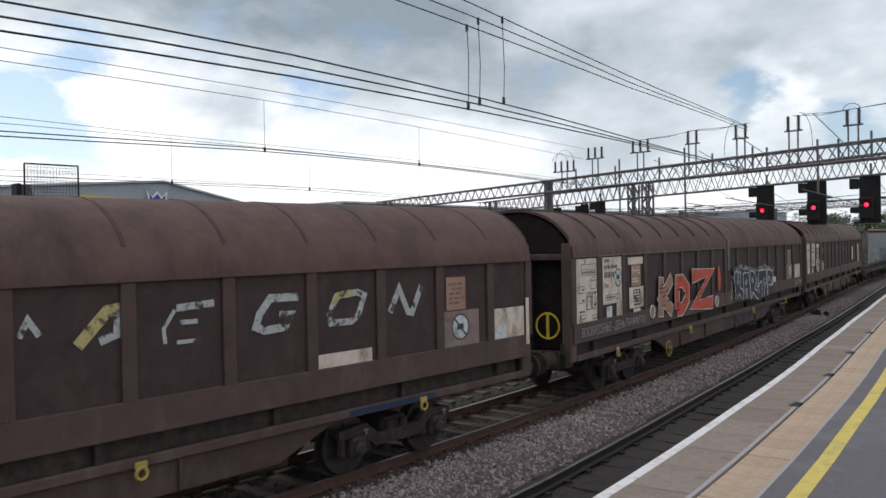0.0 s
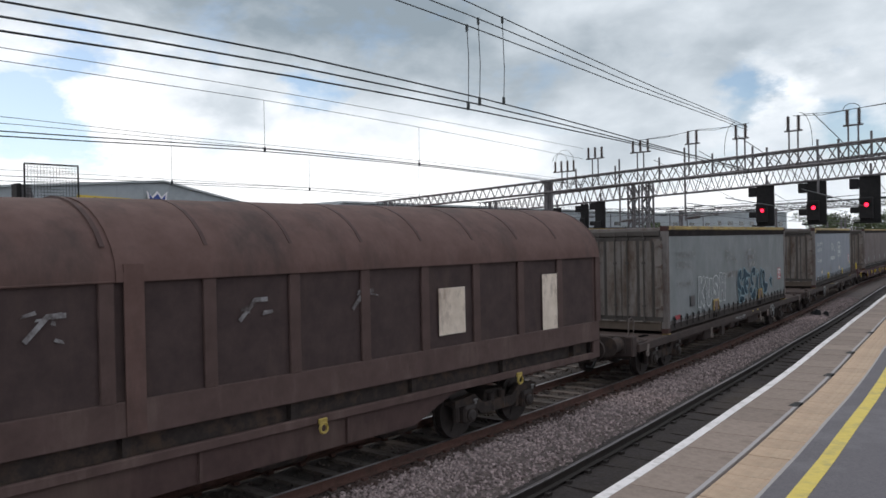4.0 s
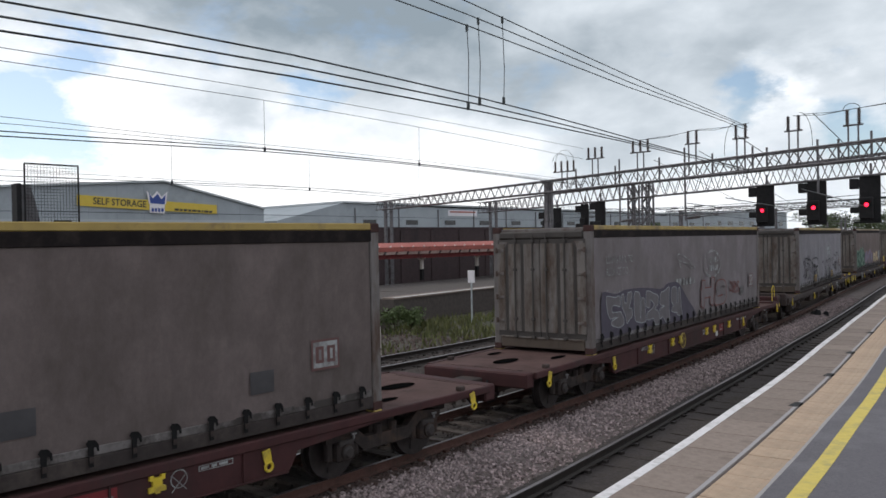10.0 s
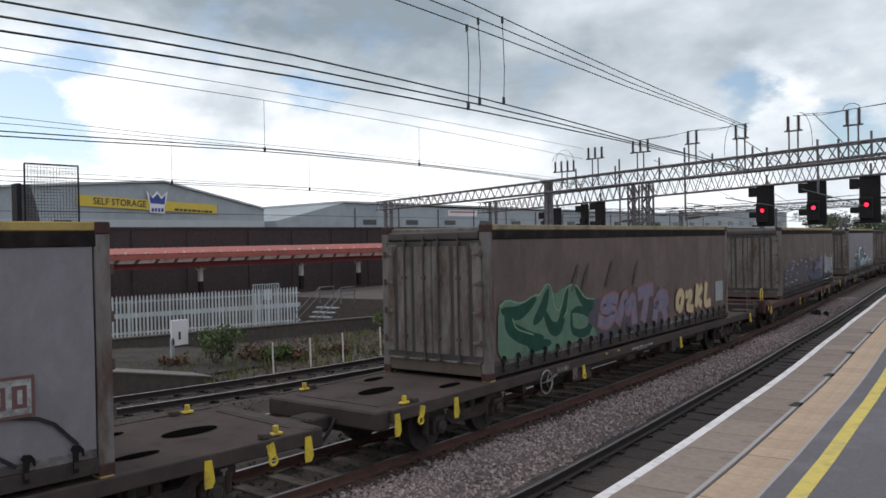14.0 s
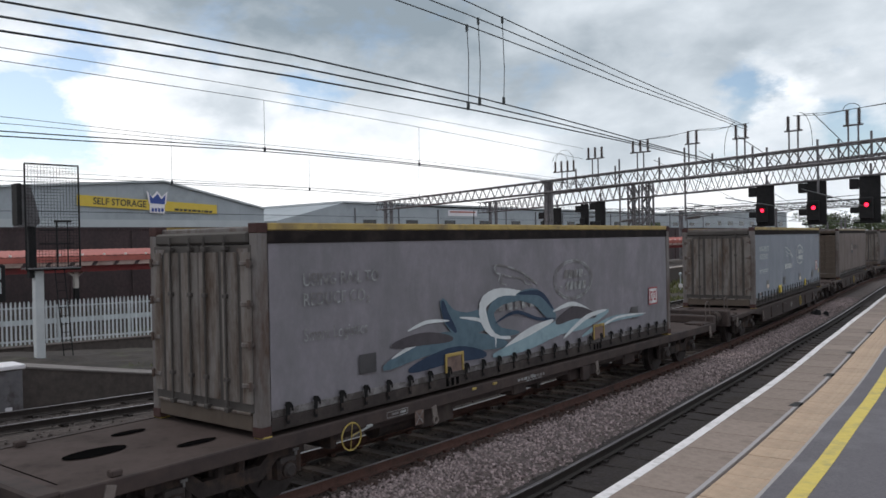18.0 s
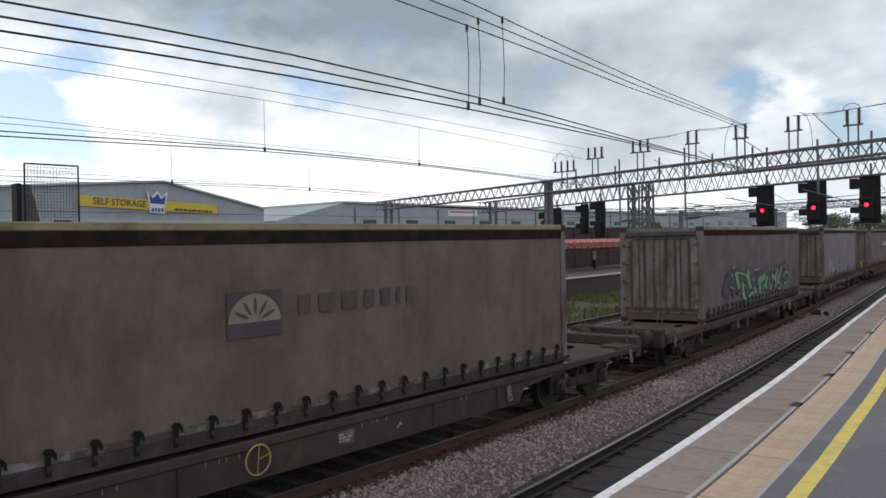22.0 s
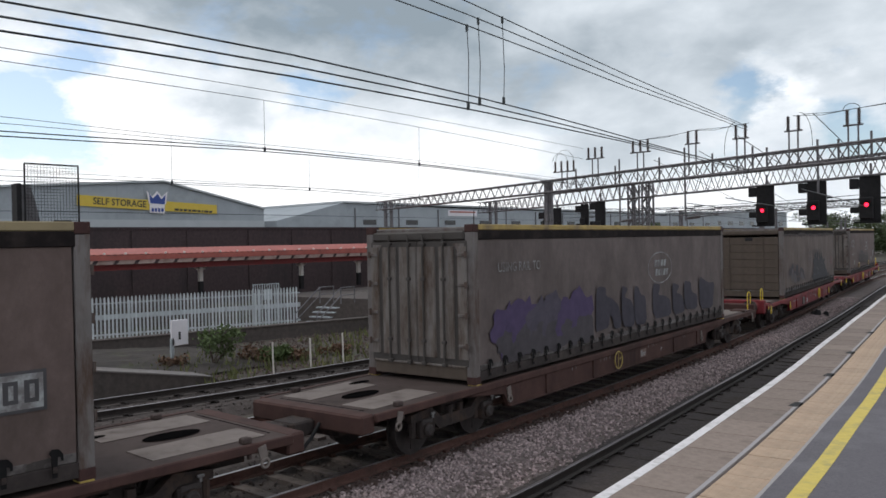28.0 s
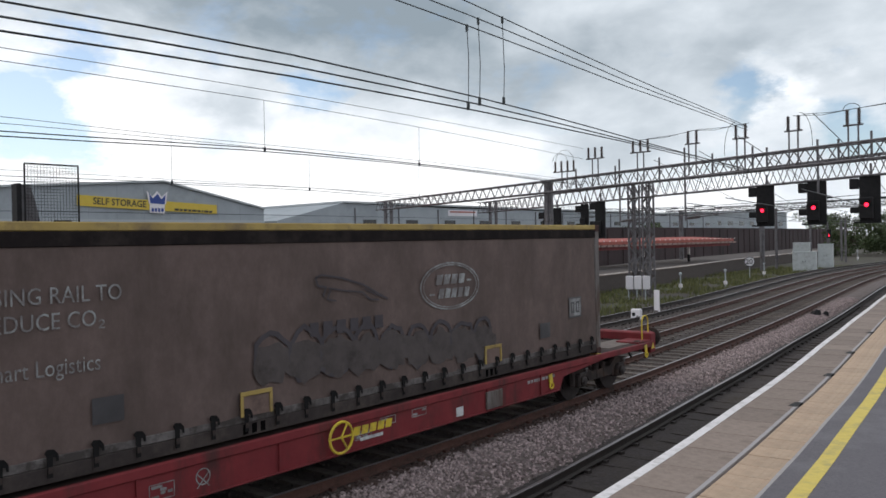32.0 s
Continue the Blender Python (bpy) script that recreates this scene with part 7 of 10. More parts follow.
def make_box(c, tone, label, end="doors", top="yellow", seed=0):
    """A curtain-sided container; its near end faces -y."""
    b = thing("curtain_container", label, "container", "curtain-sided containers of the train")
    h = BOX_L / 2
    TR = TOP_RAIL if top == "yellow" else TOP_DIRTY
    hem = "pale" if tone in ("grey", "pewter", "drab", "slate", "blue") else "dull"
    me = curtain_shape(seed).mesh("curtain", CURT[tone], True)
    part("curtain", me, None, b, "taut side curtain with faint folds")
    part("curtain", me, None, b, "taut side curtain with faint folds", pose(0, 0, 0, 0, 0, 180))
    part("roof", Shape().cbox(-1.22, 1.22, -h + 0.1, h - 0.1, 3.74, 3.85, 0.02), POST_GREY, b)
    part("floor", Shape().box(-1.2, 1.2, -h + 0.1, h - 0.1, 1.1, 1.3), UNDER, b)
    for e in (-1, 1):
        part("bottom_rail", Shape().cbox(e * 1.2, e * 1.27, -h + 0.18, h - 0.18, 1.06, 1.24, 0.01), BOTTOM, b, "dark bottom rail")
        part("hem_rail", Shape().cbox(e * 1.2, e * 1.262, -h + 0.2, h - 0.2, 1.243, 1.345, 0.008), HEM[hem], b, "scuffed rail behind the strap buckles")
        part("valance", Shape().cbox(e * 1.22, e * 1.274, -h + 0.05, h - 0.05, 3.61, 3.785, 0.01), VALANCE, b, "dark valance strip")
        part("top_rail", Shape().cbox(e * 1.19, e * 1.276, -h + 0.18, h - 0.05, 3.787, 3.89, 0.012), TR, b, "yellow top rail")
        for ee in (-1, 1):
            y = ee * (h - 0.09)
            part("corner_post", Shape().cbox(e * 1.275 - (0.18 if e > 0 else 0), e * 1.275 + (0.18 if e < 0 else 0), y - 0.09, y + 0.09, 1.14, 3.76, 0.015), POST_GREY, b)
            for z in (1.081, 3.82):
                part("corner_casting", ME_CASTING, None, b, "", pose(e * 1.185, y, z))
    for e in (-1, 1):
        m = pose(0, e * (h - 0.02), 0, 0, 0, 0 if e < 0 else 180)
        part("end_header", Shape().cbox(-1.09, 1.09, -0.045, 0.1, 3.61, 3.78, 0.03), END_BROWN if end == "boards" and e < 0 else END_DARK, b, "dark end header", m)
        part("end_sill", Shape().cbox(-1.09, 1.09, -0.02, 0.1, 1.08, 1.32, 0.015), END_BROWN if e < 0 else POST_GREY, b, "yellow-brown end sill", m)
        part("sill_lip", Shape().cbox(-1.09, 1.09, -0.05, -0.021, 1.30, 1.34, 0.008), END_GREY, b, "", m)
        if end == "boards" and e < 0:
            for k in range(7):
                part("end_board", ME_BOARD, None, b, "", m @ pose(0, 0, k * 0.308))
            for bx in (-0.85, 0.5):
                part("upright_bar", Shape().cbox(bx - 0.035, bx + 0.035, -0.06, -0.026, 1.33, 3.55, 0.008), END_BROWN, b, "", m)
            part("lock_recess", Shape().box(-0.2, 0.1, -0.032, -0.026, 3.36, 3.5), BLACK, b, "dark lock recess", m)
        else:
            for x in (-0.575, 0.575):
                d = part("door", ME_DOOR, None, b, "ribbed grey end door", m @ pose(x, 0, 0))
                tw = 1 if x < 0 else -1
                for me_field in ME_FIELDS[tw]:
                    part("door_panel", me_field, None, d, "weathered pale grey door field")
                for bx in (-0.07, 0.4):
                    part("locking_bar", ME_BAR, None, d, "", pose(tw * bx, 0, 0))
            for sx in (-1, 1):
                for z in (1.7, 2.25, 2.8, 3.35):
                    part("hinge", ME_HINGE, None, b, "", m @ (pose(1.12, -0.03, z) if sx > 0 else pose(-1.12, -0.03, z, 0, 180, 0)))
            for sx in (-1, 1):
                part("header_gusset", Shape().prism([(sx * 1.09, 3.55), (sx * 0.85, 3.55), (sx * 1.09, 3.2)], "y", -0.04, 0.02), POST_GREY, b, "", m)
    n = 26
    for i in range(n):
        y = -h + 0.45 + (BOX_L - 0.9) * i / (n - 1)
        st = part("strap", ME_STRAIGHT if tone == "blue" else ME_STRAP, None, b, "", pose(0, y, 0))
        if tone != "blue":
            part("buckle", ME_BUCKLE, None, st)
    MOVERS.append((b, c, 6.2))
    return b


# ---------------------------------------------------------------- paint and lettering on the train
GLYPHS = {
    "A": [[(0, 0), (0.42, 1), (0.6, 1), (1, 0)], [(0.22, 0.36), (0.8, 0.36)]],
    "B": [[(0.05, 0), (0.05, 1), (0.7, 1), (0.9, 0.78), (0.65, 0.54), (0.1, 0.54)], [(0.65, 0.5), (0.98, 0.25), (0.7, 0), (0.05, 0)]],
    "D": [[(0.05, 0), (0.05, 1), (0.5, 1), (0.95, 0.7), (0.95, 0.32), (0.5, 0), (0.05, 0)]],
    "E": [[(0.95, 0.98), (0.05, 1), (0.05, 0), (0.98, 0)], [(0.05, 0.5), (0.7, 0.5)]],
    "H": [[(0.05, 0), (0.05, 1)], [(0.95, 0), (0.95, 1)], [(0.05, 0.5), (0.95, 0.5)]],
    "I": [[(0.5, 0), (0.5, 1)]],
    "K": [[(0.08, 0), (0.08, 1)], [(0.9, 1), (0.15, 0.45), (0.95, 0)]],
    "M": [[(0, 0), (0.1, 1), (0.5, 0.35), (0.9, 1), (1, 0)]],
    "N": [[(0.05, 0), (0.05, 1), (0.92, 0), (0.95, 1)]],
    "O": [[(0.3, 0), (0.05, 0.3), (0.05, 0.7), (0.3, 1), (0.7, 1), (0.95, 0.7), (0.95, 0.3), (0.7, 0), (0.3, 0)]],
    "R": [[(0.05, 0), (0.05, 1), (0.7, 1), (0.92, 0.75), (0.65, 0.5), (0.1, 0.5)], [(0.5, 0.48), (1, 0)]],
    "S": [[(0.92, 0.88), (0.6, 1), (0.15, 0.88), (0.12, 0.64), (0.8, 0.42), (0.88, 0.15), (0.45, 0), (0.05, 0.12)]],
    "T": [[(0, 0.95), (1, 1)], [(0.5, 0.97), (0.5, 0)]],
    "U": [[(0.05, 1), (0.08, 0.25), (0.4, 0), (0.7, 0.05), (0.92, 0.3), (0.95, 1)]],
    "Y": [[(0, 1), (0.5, 0.5), (1, 1)], [(0.5, 0.5), (0.5, 0)]],
    "Z": [[(0, 0.96), (0.95, 1), (0.05, 0.04), (1, 0)]],
    "G": [[(0.95, 0.85), (0.6, 1), (0.2, 0.9), (0.05, 0.5), (0.25, 0.08), (0.7, 0), (0.95, 0.2), (0.93, 0.5), (0.55, 0.5)]],
    "C": [[(0.95, 0.9), (0.5, 1), (0.1, 0.8), (0.05, 0.3), (0.4, 0), (0.9, 0.1)]],
    "L": [[(0.1, 1), (0.08, 0), (0.9, 0.02)]],
    "V": [[(0, 1), (0.5, 0), (1, 1)]],
    "!": [[(0.55, 1), (0.5, 0.34)], [(0.5, 0.1), (0.5, 0.0)]],
    "2": [[(0.05, 0.75), (0.3, 1), (0.8, 0.95), (0.9, 0.65), (0.05, 0.02), (0.95, 0)]],
}


def paint(name, a, b=None, rough=0.65):
    return mat(name, a, b or tuple(min(1, c * 1.25) for c in a), 5.0, rough, stain=tuple(c * 0.55 for c in a), stain_scale=1.4, stain_at=(0.55, 0.8), gloss=0.15)


SPRAY = {
    "black": paint("black spray paint", (0.024, 0.024, 0.027)),
    "white": paint("white spray paint", (0.55, 0.56, 0.57), (0.66, 0.67, 0.68)),
    "chrome": paint("silver spray paint", (0.30, 0.31, 0.32), (0.37, 0.38, 0.39)),
    "pale": paint("chalky grey spray paint", (0.27, 0.285, 0.29), (0.34, 0.355, 0.36)),
    "teal": paint("dark teal spray paint", (0.012, 0.034, 0.056), (0.02, 0.052, 0.078)),
    "ink": paint("blue-black spray paint", (0.022, 0.022, 0.033), (0.034, 0.034, 0.048)),
    "sky": paint("light blue spray paint", (0.22, 0.315, 0.355), (0.29, 0.385, 0.43)),
    "navy": paint("navy spray paint", (0.026, 0.042, 0.075), (0.038, 0.055, 0.095)),
    "steel": paint("steel blue spray paint", (0.085, 0.13, 0.165), (0.125, 0.18, 0.22)),
    "red": paint("red spray paint", (0.50, 0.09, 0.05), (0.58, 0.13, 0.08)),
    "dried": paint("dried dull red spray", (0.15, 0.062, 0.055), (0.19, 0.085, 0.075)),
    "tan": paint("tan spray paint", (0.34, 0.19, 0.12), (0.42, 0.25, 0.16)),
    "rust": paint("dull red spray paint", (0.21, 0.055, 0.045), (0.27, 0.08, 0.065)),
    "mint": paint("pale green spray paint", (0.155, 0.265, 0.165), (0.21, 0.33, 0.215)),
    "green": paint("dull green spray paint", (0.095, 0.165, 0.118), (0.13, 0.205, 0.15)),
    "forest": paint("dark green spray paint", (0.012, 0.05, 0.035), (0.02, 0.07, 0.05)),
    "purple": paint("purple spray paint", (0.068, 0.05, 0.105), (0.092, 0.07, 0.135)),
    "plum": paint("dark plum spray paint", (0.07, 0.03, 0.055), (0.10, 0.045, 0.075)),
    "pink": paint("dull pink spray paint", (0.21, 0.105, 0.10), (0.26, 0.14, 0.135)),
    "cream": paint("cream spray paint", (0.46, 0.39, 0.22), (0.54, 0.47, 0.29)),
    "smoke2": paint("mid grey spray paint", (0.125, 0.118, 0.122), (0.155, 0.148, 0.152)),
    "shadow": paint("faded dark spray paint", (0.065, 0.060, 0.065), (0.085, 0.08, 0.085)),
    "smoke": paint("grey purple spray paint", (0.072, 0.066, 0.085), (0.095, 0.088, 0.11)),
}
LILAC = paint("dusty lilac spray paint", (0.155, 0.14, 0.20), (0.20, 0.185, 0.25))
DUSK = paint("dusky blue spray paint", (0.055, 0.058, 0.092), (0.08, 0.082, 0.12))
INKY = paint("washed-out blue-black spray", (0.046, 0.044, 0.056), (0.068, 0.065, 0.078))
SMUT = mat("streaky black spray", (0.022, 0.022, 0.026), (0.04, 0.04, 0.045), 6.0, 0.6, stain=(0.11, 0.11, 0.115), stain_scale=3.5, stain_at=(0.6, 0.72), gloss=0.2)
FADED = mat("patchy faded white spray", (0.20, 0.20, 0.20), (0.33, 0.33, 0.33), 9.0, 0.75, stain=(0.05, 0.036, 0.033), stain_scale=3.0, stain_at=(0.42, 0.6))
FACE = 1.2785


class Wall:
    """Writes on the near side of a thing: places run from its near end, heights from the rail."""

    def __init__(self, thing_, half, x=FACE):
        self.o, self.h, self.x, self.k = thing_, half, x, 0

    def level(self):
        self.k += 1
        return self.x + 0.00015 * self.k

    def put(self, name, s, material, label=""):
        s.v = [(x, y - self.h, z) for x, y, z in s.v]
        return part(name, s, material, self.o, label)

    def rect(self, name, a, b, z0, z1, material, label=""):
        return self.put(name, Shape().plate([(a, z0), (b, z0), (b, z1), (a, z1)], self.level()), material, label)

    def words(self, words, a, z, size, material, stretch=1.0, label="white lettering"):
        """Each letter is a part of its own."""
        me = text_mesh(words, size, material, 1.02)
        me.transform(Matrix.Diagonal((1, stretch, 1, 1)))
        x = self.level()
        for k in split_letters(me):
            part("letter", k, None, self.o, label, pose(x, a - self.h, z))

    def letters(self, word, a, b, z0, z1, fill, line, thick=0.24, rim=0.07, slant=0.1, seed=0, wob=0.05, label="sprayed graffiti letter", gap=0.12, rise=0.0):
        """Block letters: an outline stroke with a narrower fill on it."""
        rng = random.Random(seed)
        n = len(word)
        w = (b - a) / n
        for i, ch in enumerate(word):
            ww = w * (1 - gap)
            y0 = a + i * w
            zz0 = z0 + rise * i / max(1, n - 1) + rng.uniform(-wob, wob)
            hh = (z1 - z0) * rng.uniform(1 - wob * 2, 1 + wob)
            lean = slant + rng.uniform(-wob, wob)
            t = thick * min(hh, ww * 1.1)
            sets = []
            for stroke in GLYPHS[ch]:
                if len(stroke) == 1:
                    continue
                st = [(u + rng.uniform(-wob, wob), v + rng.uniform(-wob, wob)) for u, v in stroke]
                if stroke[0] == stroke[-1]:
                    st[-1] = st[0]
                for _ in range(2 if wob > 0.01 else 0):
                    st = self.soften(st)
                sets.append([(y0 + t * 0.5 + (u + lean * (v - 0.5)) * (ww - t), zz0 + t * 0.5 + v * (hh - t)) for u, v in st])
            o = Shape()
            for st in sets:
                o.ribbon(self.cap(st, t * 0.5 + rim), t + 2 * rim, self.level())
            top = self.put("graffiti_letter", o, line, label)
            f = Shape()
            for st in sets:
                f.ribbon(self.cap(st, t * 0.5), t, self.level())
            if fill:
                f.v = [(x, y - self.h, z) for x, y, z in f.v]
                part("fill", f, fill, top)

    @staticmethod
    def soften(st):
        """Corners cut once, ends kept."""
        if len(st) < 3:
            (a, b), (c, d) = st
            return [st[0], ((a + c) / 2 + 0.03, (b + d) / 2 + 0.02), st[1]]
        out = [st[0]]
        for (a, b), (c, d) in zip(st, st[1:]):
            out += [(a * 0.8 + c * 0.2, b * 0.8 + d * 0.2), (a * 0.2 + c * 0.8, b * 0.2 + d * 0.8)]
        return out + [st[-1]]

    @staticmethod
    def cap(st, e):
        P = [Vector(p) for p in st]
        if (P[0] - P[-1]).length < 1e-4:
            return st
        P[0] = P[0] + (P[0] - P[1]).normalized() * e * 0.8
        P[-1] = P[-1] + (P[-1] - P[-2]).normalized() * e * 0.8
        return [tuple(p) for p in P]

    def outline(self, word, a, b, z0, z1, line, width=0.045, fill=None, thick=0.26, seed=0, label="outlined graffiti letter", rise=0.0):
        self.letters(word, a, b, z0, z1, fill, line, thick, width, 0.08, seed, 0.05, label, 0.06, rise)

    @staticmethod
    def rounded(pts):
        """Corners of a closed outline cut once."""
        out = []
        for (a, b), (c, d) in zip(pts, pts[1:] + pts[:1]):
            out += [(a * 0.82 + c * 0.18, b * 0.82 + d * 0.18), (a * 0.18 + c * 0.82, b * 0.18 + d * 0.82)]
        return out

    def shape(self, pts, fill, line=None, width=0.03, label="sprayed graffiti shape", cuts=1):
        """A filled patch of paint with a sprayed rim."""
        for _ in range(cuts):
            pts = self.rounded(pts)
        top = self.put("graffiti_shape", Shape().plate(pts, self.level()), fill, label)
        if line:
            o = Shape().ribbon(pts, width, self.level(), True)
            o.v = [(x, y - self.h, z) for x, y, z in o.v]
            part("rim", o, line, top)
        return top

    def line(self, pts, material, width, label="sprayed graffiti line"):
        closed = pts[0] == pts[-1]
        st = self.rounded(pts[:-1]) if closed else self.soften(pts)
        return self.put("graffiti_line", Shape().ribbon(st, width, self.level(), closed), material, label)

    def swoosh(self, pts, w, material, label="sweeping sprayed shape", n=14):
        """A brush stroke through points (a, z), thin at its ends."""
        P = [Vector(p) for p in pts]
        C = []
        for i in range(n + 1):
            u = i / n * (len(P) - 1)
            k = min(int(u), len(P) - 2)
            f = u - k
            p0, p1, p2, p3 = P[max(k - 1, 0)], P[k], P[k + 1], P[min(k + 2, len(P) - 1)]
            C.append(0.5 * ((2 * p1) + (p2 - p0) * f + (2 * p0 - 5 * p1 + 4 * p2 - p3) * f * f + (3 * p1 - p0 - 3 * p2 + p3) * f ** 3))
        s, x = Shape(), self.level()
        L, R = [], []
        for i, c in enumerate(C):
            d = (C[min(i + 1, n)] - C[max(i - 1, 0)]).normalized()
            e = Vector((-d.y, d.x)) * (w / 2 * (0.06 + math.sin(math.pi * min(1, (i + 0.3) / (n + 0.6))) ** 0.7))
            L.append(c + e)
            R.append(c - e)
        for i in range(n):
            s.add([(x, *L[i]), (x, *R[i]), (x, *R[i + 1]), (x, *L[i + 1])], [(0, 1, 2, 3)])
        return self.put("graffiti_stroke", s, material, label)

    def blot(self, a, z, ra, rz, material, seed, label="smeared spray patch", spiky=0.25, n=22):
        rng = random.Random(seed)
        pts = []
        for i in range(n):
            t = 2 * math.pi * i / n
            k = 1 + rng.uniform(-spiky, spiky)
            pts.append((a + ra * k * math.cos(t), max(1.26, z + rz * k * math.sin(t))))
        x = self.level()
        s = Shape().add([(x, a, z)] + [(x, *p) for p in pts], [(0, i + 1, (i + 1) % n + 1) for i in range(n)])
        return self.put("spray_patch", s, material, label)

    def dashes(self, a, b, z0, z1, count, material, seed, label="short worn dash"):
        rng = random.Random(seed)
        for i in range(count):
            y, z, w, h = rng.uniform(a, b), rng.uniform(z0, z1), rng.uniform(0.05, 0.22), rng.uniform(0.025, 0.07)
            k = rng.uniform(-0.04, 0.06)
            self.put("paint_flake", Shape().plate([(y, z), (y + w, z + k), (y + w * 0.9, z + h + k), (y + 0.02, z + h)], self.level()), material, label)

    def bars(self, a, z, widths, h, material, gap=0.05, label="plain lettering bar", slant=0.0):
        y = a
        for w in widths:
            self.put("lettering_bar", Shape().plate([(y, z), (y + w, z), (y + w + slant, z + h), (y + slant, z + h)], self.level()), material, label)
            y += w + gap

    def oval(self, a, z, ra, rz, material, faint=False):
        """The oval emblem with two slanted bars inside."""
        for k, w in ((1.0, 0.028), (0.91, 0.018)):
            pts = [(a + ra * k * math.cos(2 * math.pi * i / 36), z + rz * k * math.sin(2 * math.pi * i / 36)) for i in range(36)]
            if faint and k < 1:
                continue
            self.put("oval_ring", Shape().ribbon(pts, w, self.level(), True), material, "white oval ring emblem")
        self.bars(a - ra * 0.52, z + rz * 0.08, [ra * 0.2] * 4, rz * 0.42, material, ra * 0.055, "plain emblem bar", 0.05)
        self.bars(a - ra * 0.45, z - rz * 0.52, [ra * 0.17] * 5, rz * 0.42, material, ra * 0.05, "plain emblem bar", 0.05)
        if not faint:
            self.rect("emblem_dash", a + ra * 0.55, a + ra * 0.72, z + rz * 0.16, z + rz * 0.24, material)
            self.rect("emblem_dash", a - ra * 0.72, a - ra * 0.56, z - rz * 0.36, z - rz * 0.28, material)

    def cat(self, a, z, material):
        """A leaping shape over a row of plain bars."""
        for pts, w in (([(a, z + 0.42), (a + 0.12, z + 0.46), (a + 0.5, z + 0.40), (a + 0.95, z + 0.28), (a + 1.5, z + 0.02)], 0.03), ([(a, z + 0.42), (a + 0.05, z + 0.30), (a + 0.2, z + 0.28), (a + 0.14, z + 0.14)], 0.03),
                       ([(a + 0.25, z + 0.26), (a + 0.6, z + 0.2), (a + 0.95, z + 0.16), (a + 1.1, z + 0.04), (a + 1.3, z + 0.02)], 0.025), ([(a + 0.3, z + 0.24), (a + 0.22, z + 0.1), (a + 0.4, z + 0.06)], 0.022), ([(a + 1.0, z + 0.2), (a + 1.25, z + 0.1), (a + 1.5, z + 0.03)], 0.02)):
            self.put("emblem_stroke", Shape().ribbon(pts, w, self.level()), material, "leaping emblem outline")
        self.bars(a - 0.12, z - 0.42, [0.16, 0.18, 0.18, 0.17, 0.18, 0.18], 0.2, material, 0.09)

    def plaque(self, a, z, red, white):
        """A square emblem: coloured frame and two plain bars on white."""
        w, h = 0.52, 0.44
        self.rect("emblem_plate", a - w / 2, a + w / 2, z - h / 2, z + h / 2, red, "square emblem plate")
        self.rect("emblem_field", a - w / 2 + 0.035, a + w / 2 - 0.035, z - h / 2 + 0.035, z + h / 2 - 0.035, white)
        for k in (-0.105, 0.105):
            self.rect("emblem_bar", a + k - 0.075, a + k + 0.075, z - 0.12, z + 0.12, red)
            self.rect("emblem_hole", a + k - 0.02, a + k + 0.03, z - 0.075, z + 0.075, white)

    def slogan(self, material):
        self.words("USING RAIL TO", 0.78, 3.0, 0.26, material, 0.86)
        self.words("REDUCE CO\u2082", 0.78, 2.72, 0.26, material, 0.86)
        self.words("Smart Logistics", 0.78, 2.22, 0.26, material, 0.80)

    def pockets(self, yellow=True, cream=False, at=(2.06, 5.1, 8.4, 11.5)):
        for i, a in enumerate(at):
            self.rect("pocket", a - 0.19, a + 0.19, 1.6, 1.9, POCKET, "dark clear document pocket")
            if cream and i % 2 == 0:
                self.rect("document", a - 0.17, a + 0.17, 1.61, 1.75, PATCH)
        if yellow:
            for a in (4.2, 9.57):
                y = a - self.h
                if yellow == 2:
                    part("lifting_plate", Shape().cbox(1.281, 1.30, y - (0.25 if a < 5 else 0.14), y + (0.25 if a < 5 else 0.14), 1.3, 1.6, 0.008), YELLOW, self.o, "yellow lifting plate")
                    continue
                p = part("lifting_frame", Shape().cbox(1.3, 1.318, y - 0.26, y + 0.26, 1.60, 1.66, 0.006).box(1.3, 1.316, y - 0.26, y - 0.215, 1.33, 1.599).box(1.3, 1.316, y + 0.215, y + 0.26, 1.33, 1.599), TOP_RAIL, self.o, "worn yellow lifting frame")
                part("frame_plate", Shape().box(1.283, 1.2995, y - 0.25, y + 0.25, 1.33, 1.6), STAINED, p, "rusty plate inside the frame")
                for k in (-0.16, -0.02, 0.12):
                    part("frame_slot", Shape().box(1.2705, 1.273, y + k - 0.04, y + k + 0.04, 1.09, 1.22), HOLE, p, "dark slot in the bottom rail")


FADED_TAN = mat("faded tan emblem", (0.155, 0.115, 0.088), (0.19, 0.145, 0.115), 6.0, 0.75, stain=(0.10, 0.085, 0.07), stain_scale=3.0, stain_at=(0.45, 0.6))
FAN = mat("pale cream emblem", (0.20, 0.175, 0.14), (0.27, 0.24, 0.195), 6.0, 0.75, stain=(0.14, 0.12, 0.10), stain_scale=3.0)
MURK = mat("murky old paint", (0.080, 0.070, 0.066), (0.105, 0.094, 0.088), 5.0, 0.8, gloss=0.2, stain=(0.055, 0.048, 0.045), stain_scale=3.0)
POCKET = mat("dark clear pocket", (0.045, 0.045, 0.048), (0.065, 0.065, 0.068), 4.0, 0.35)


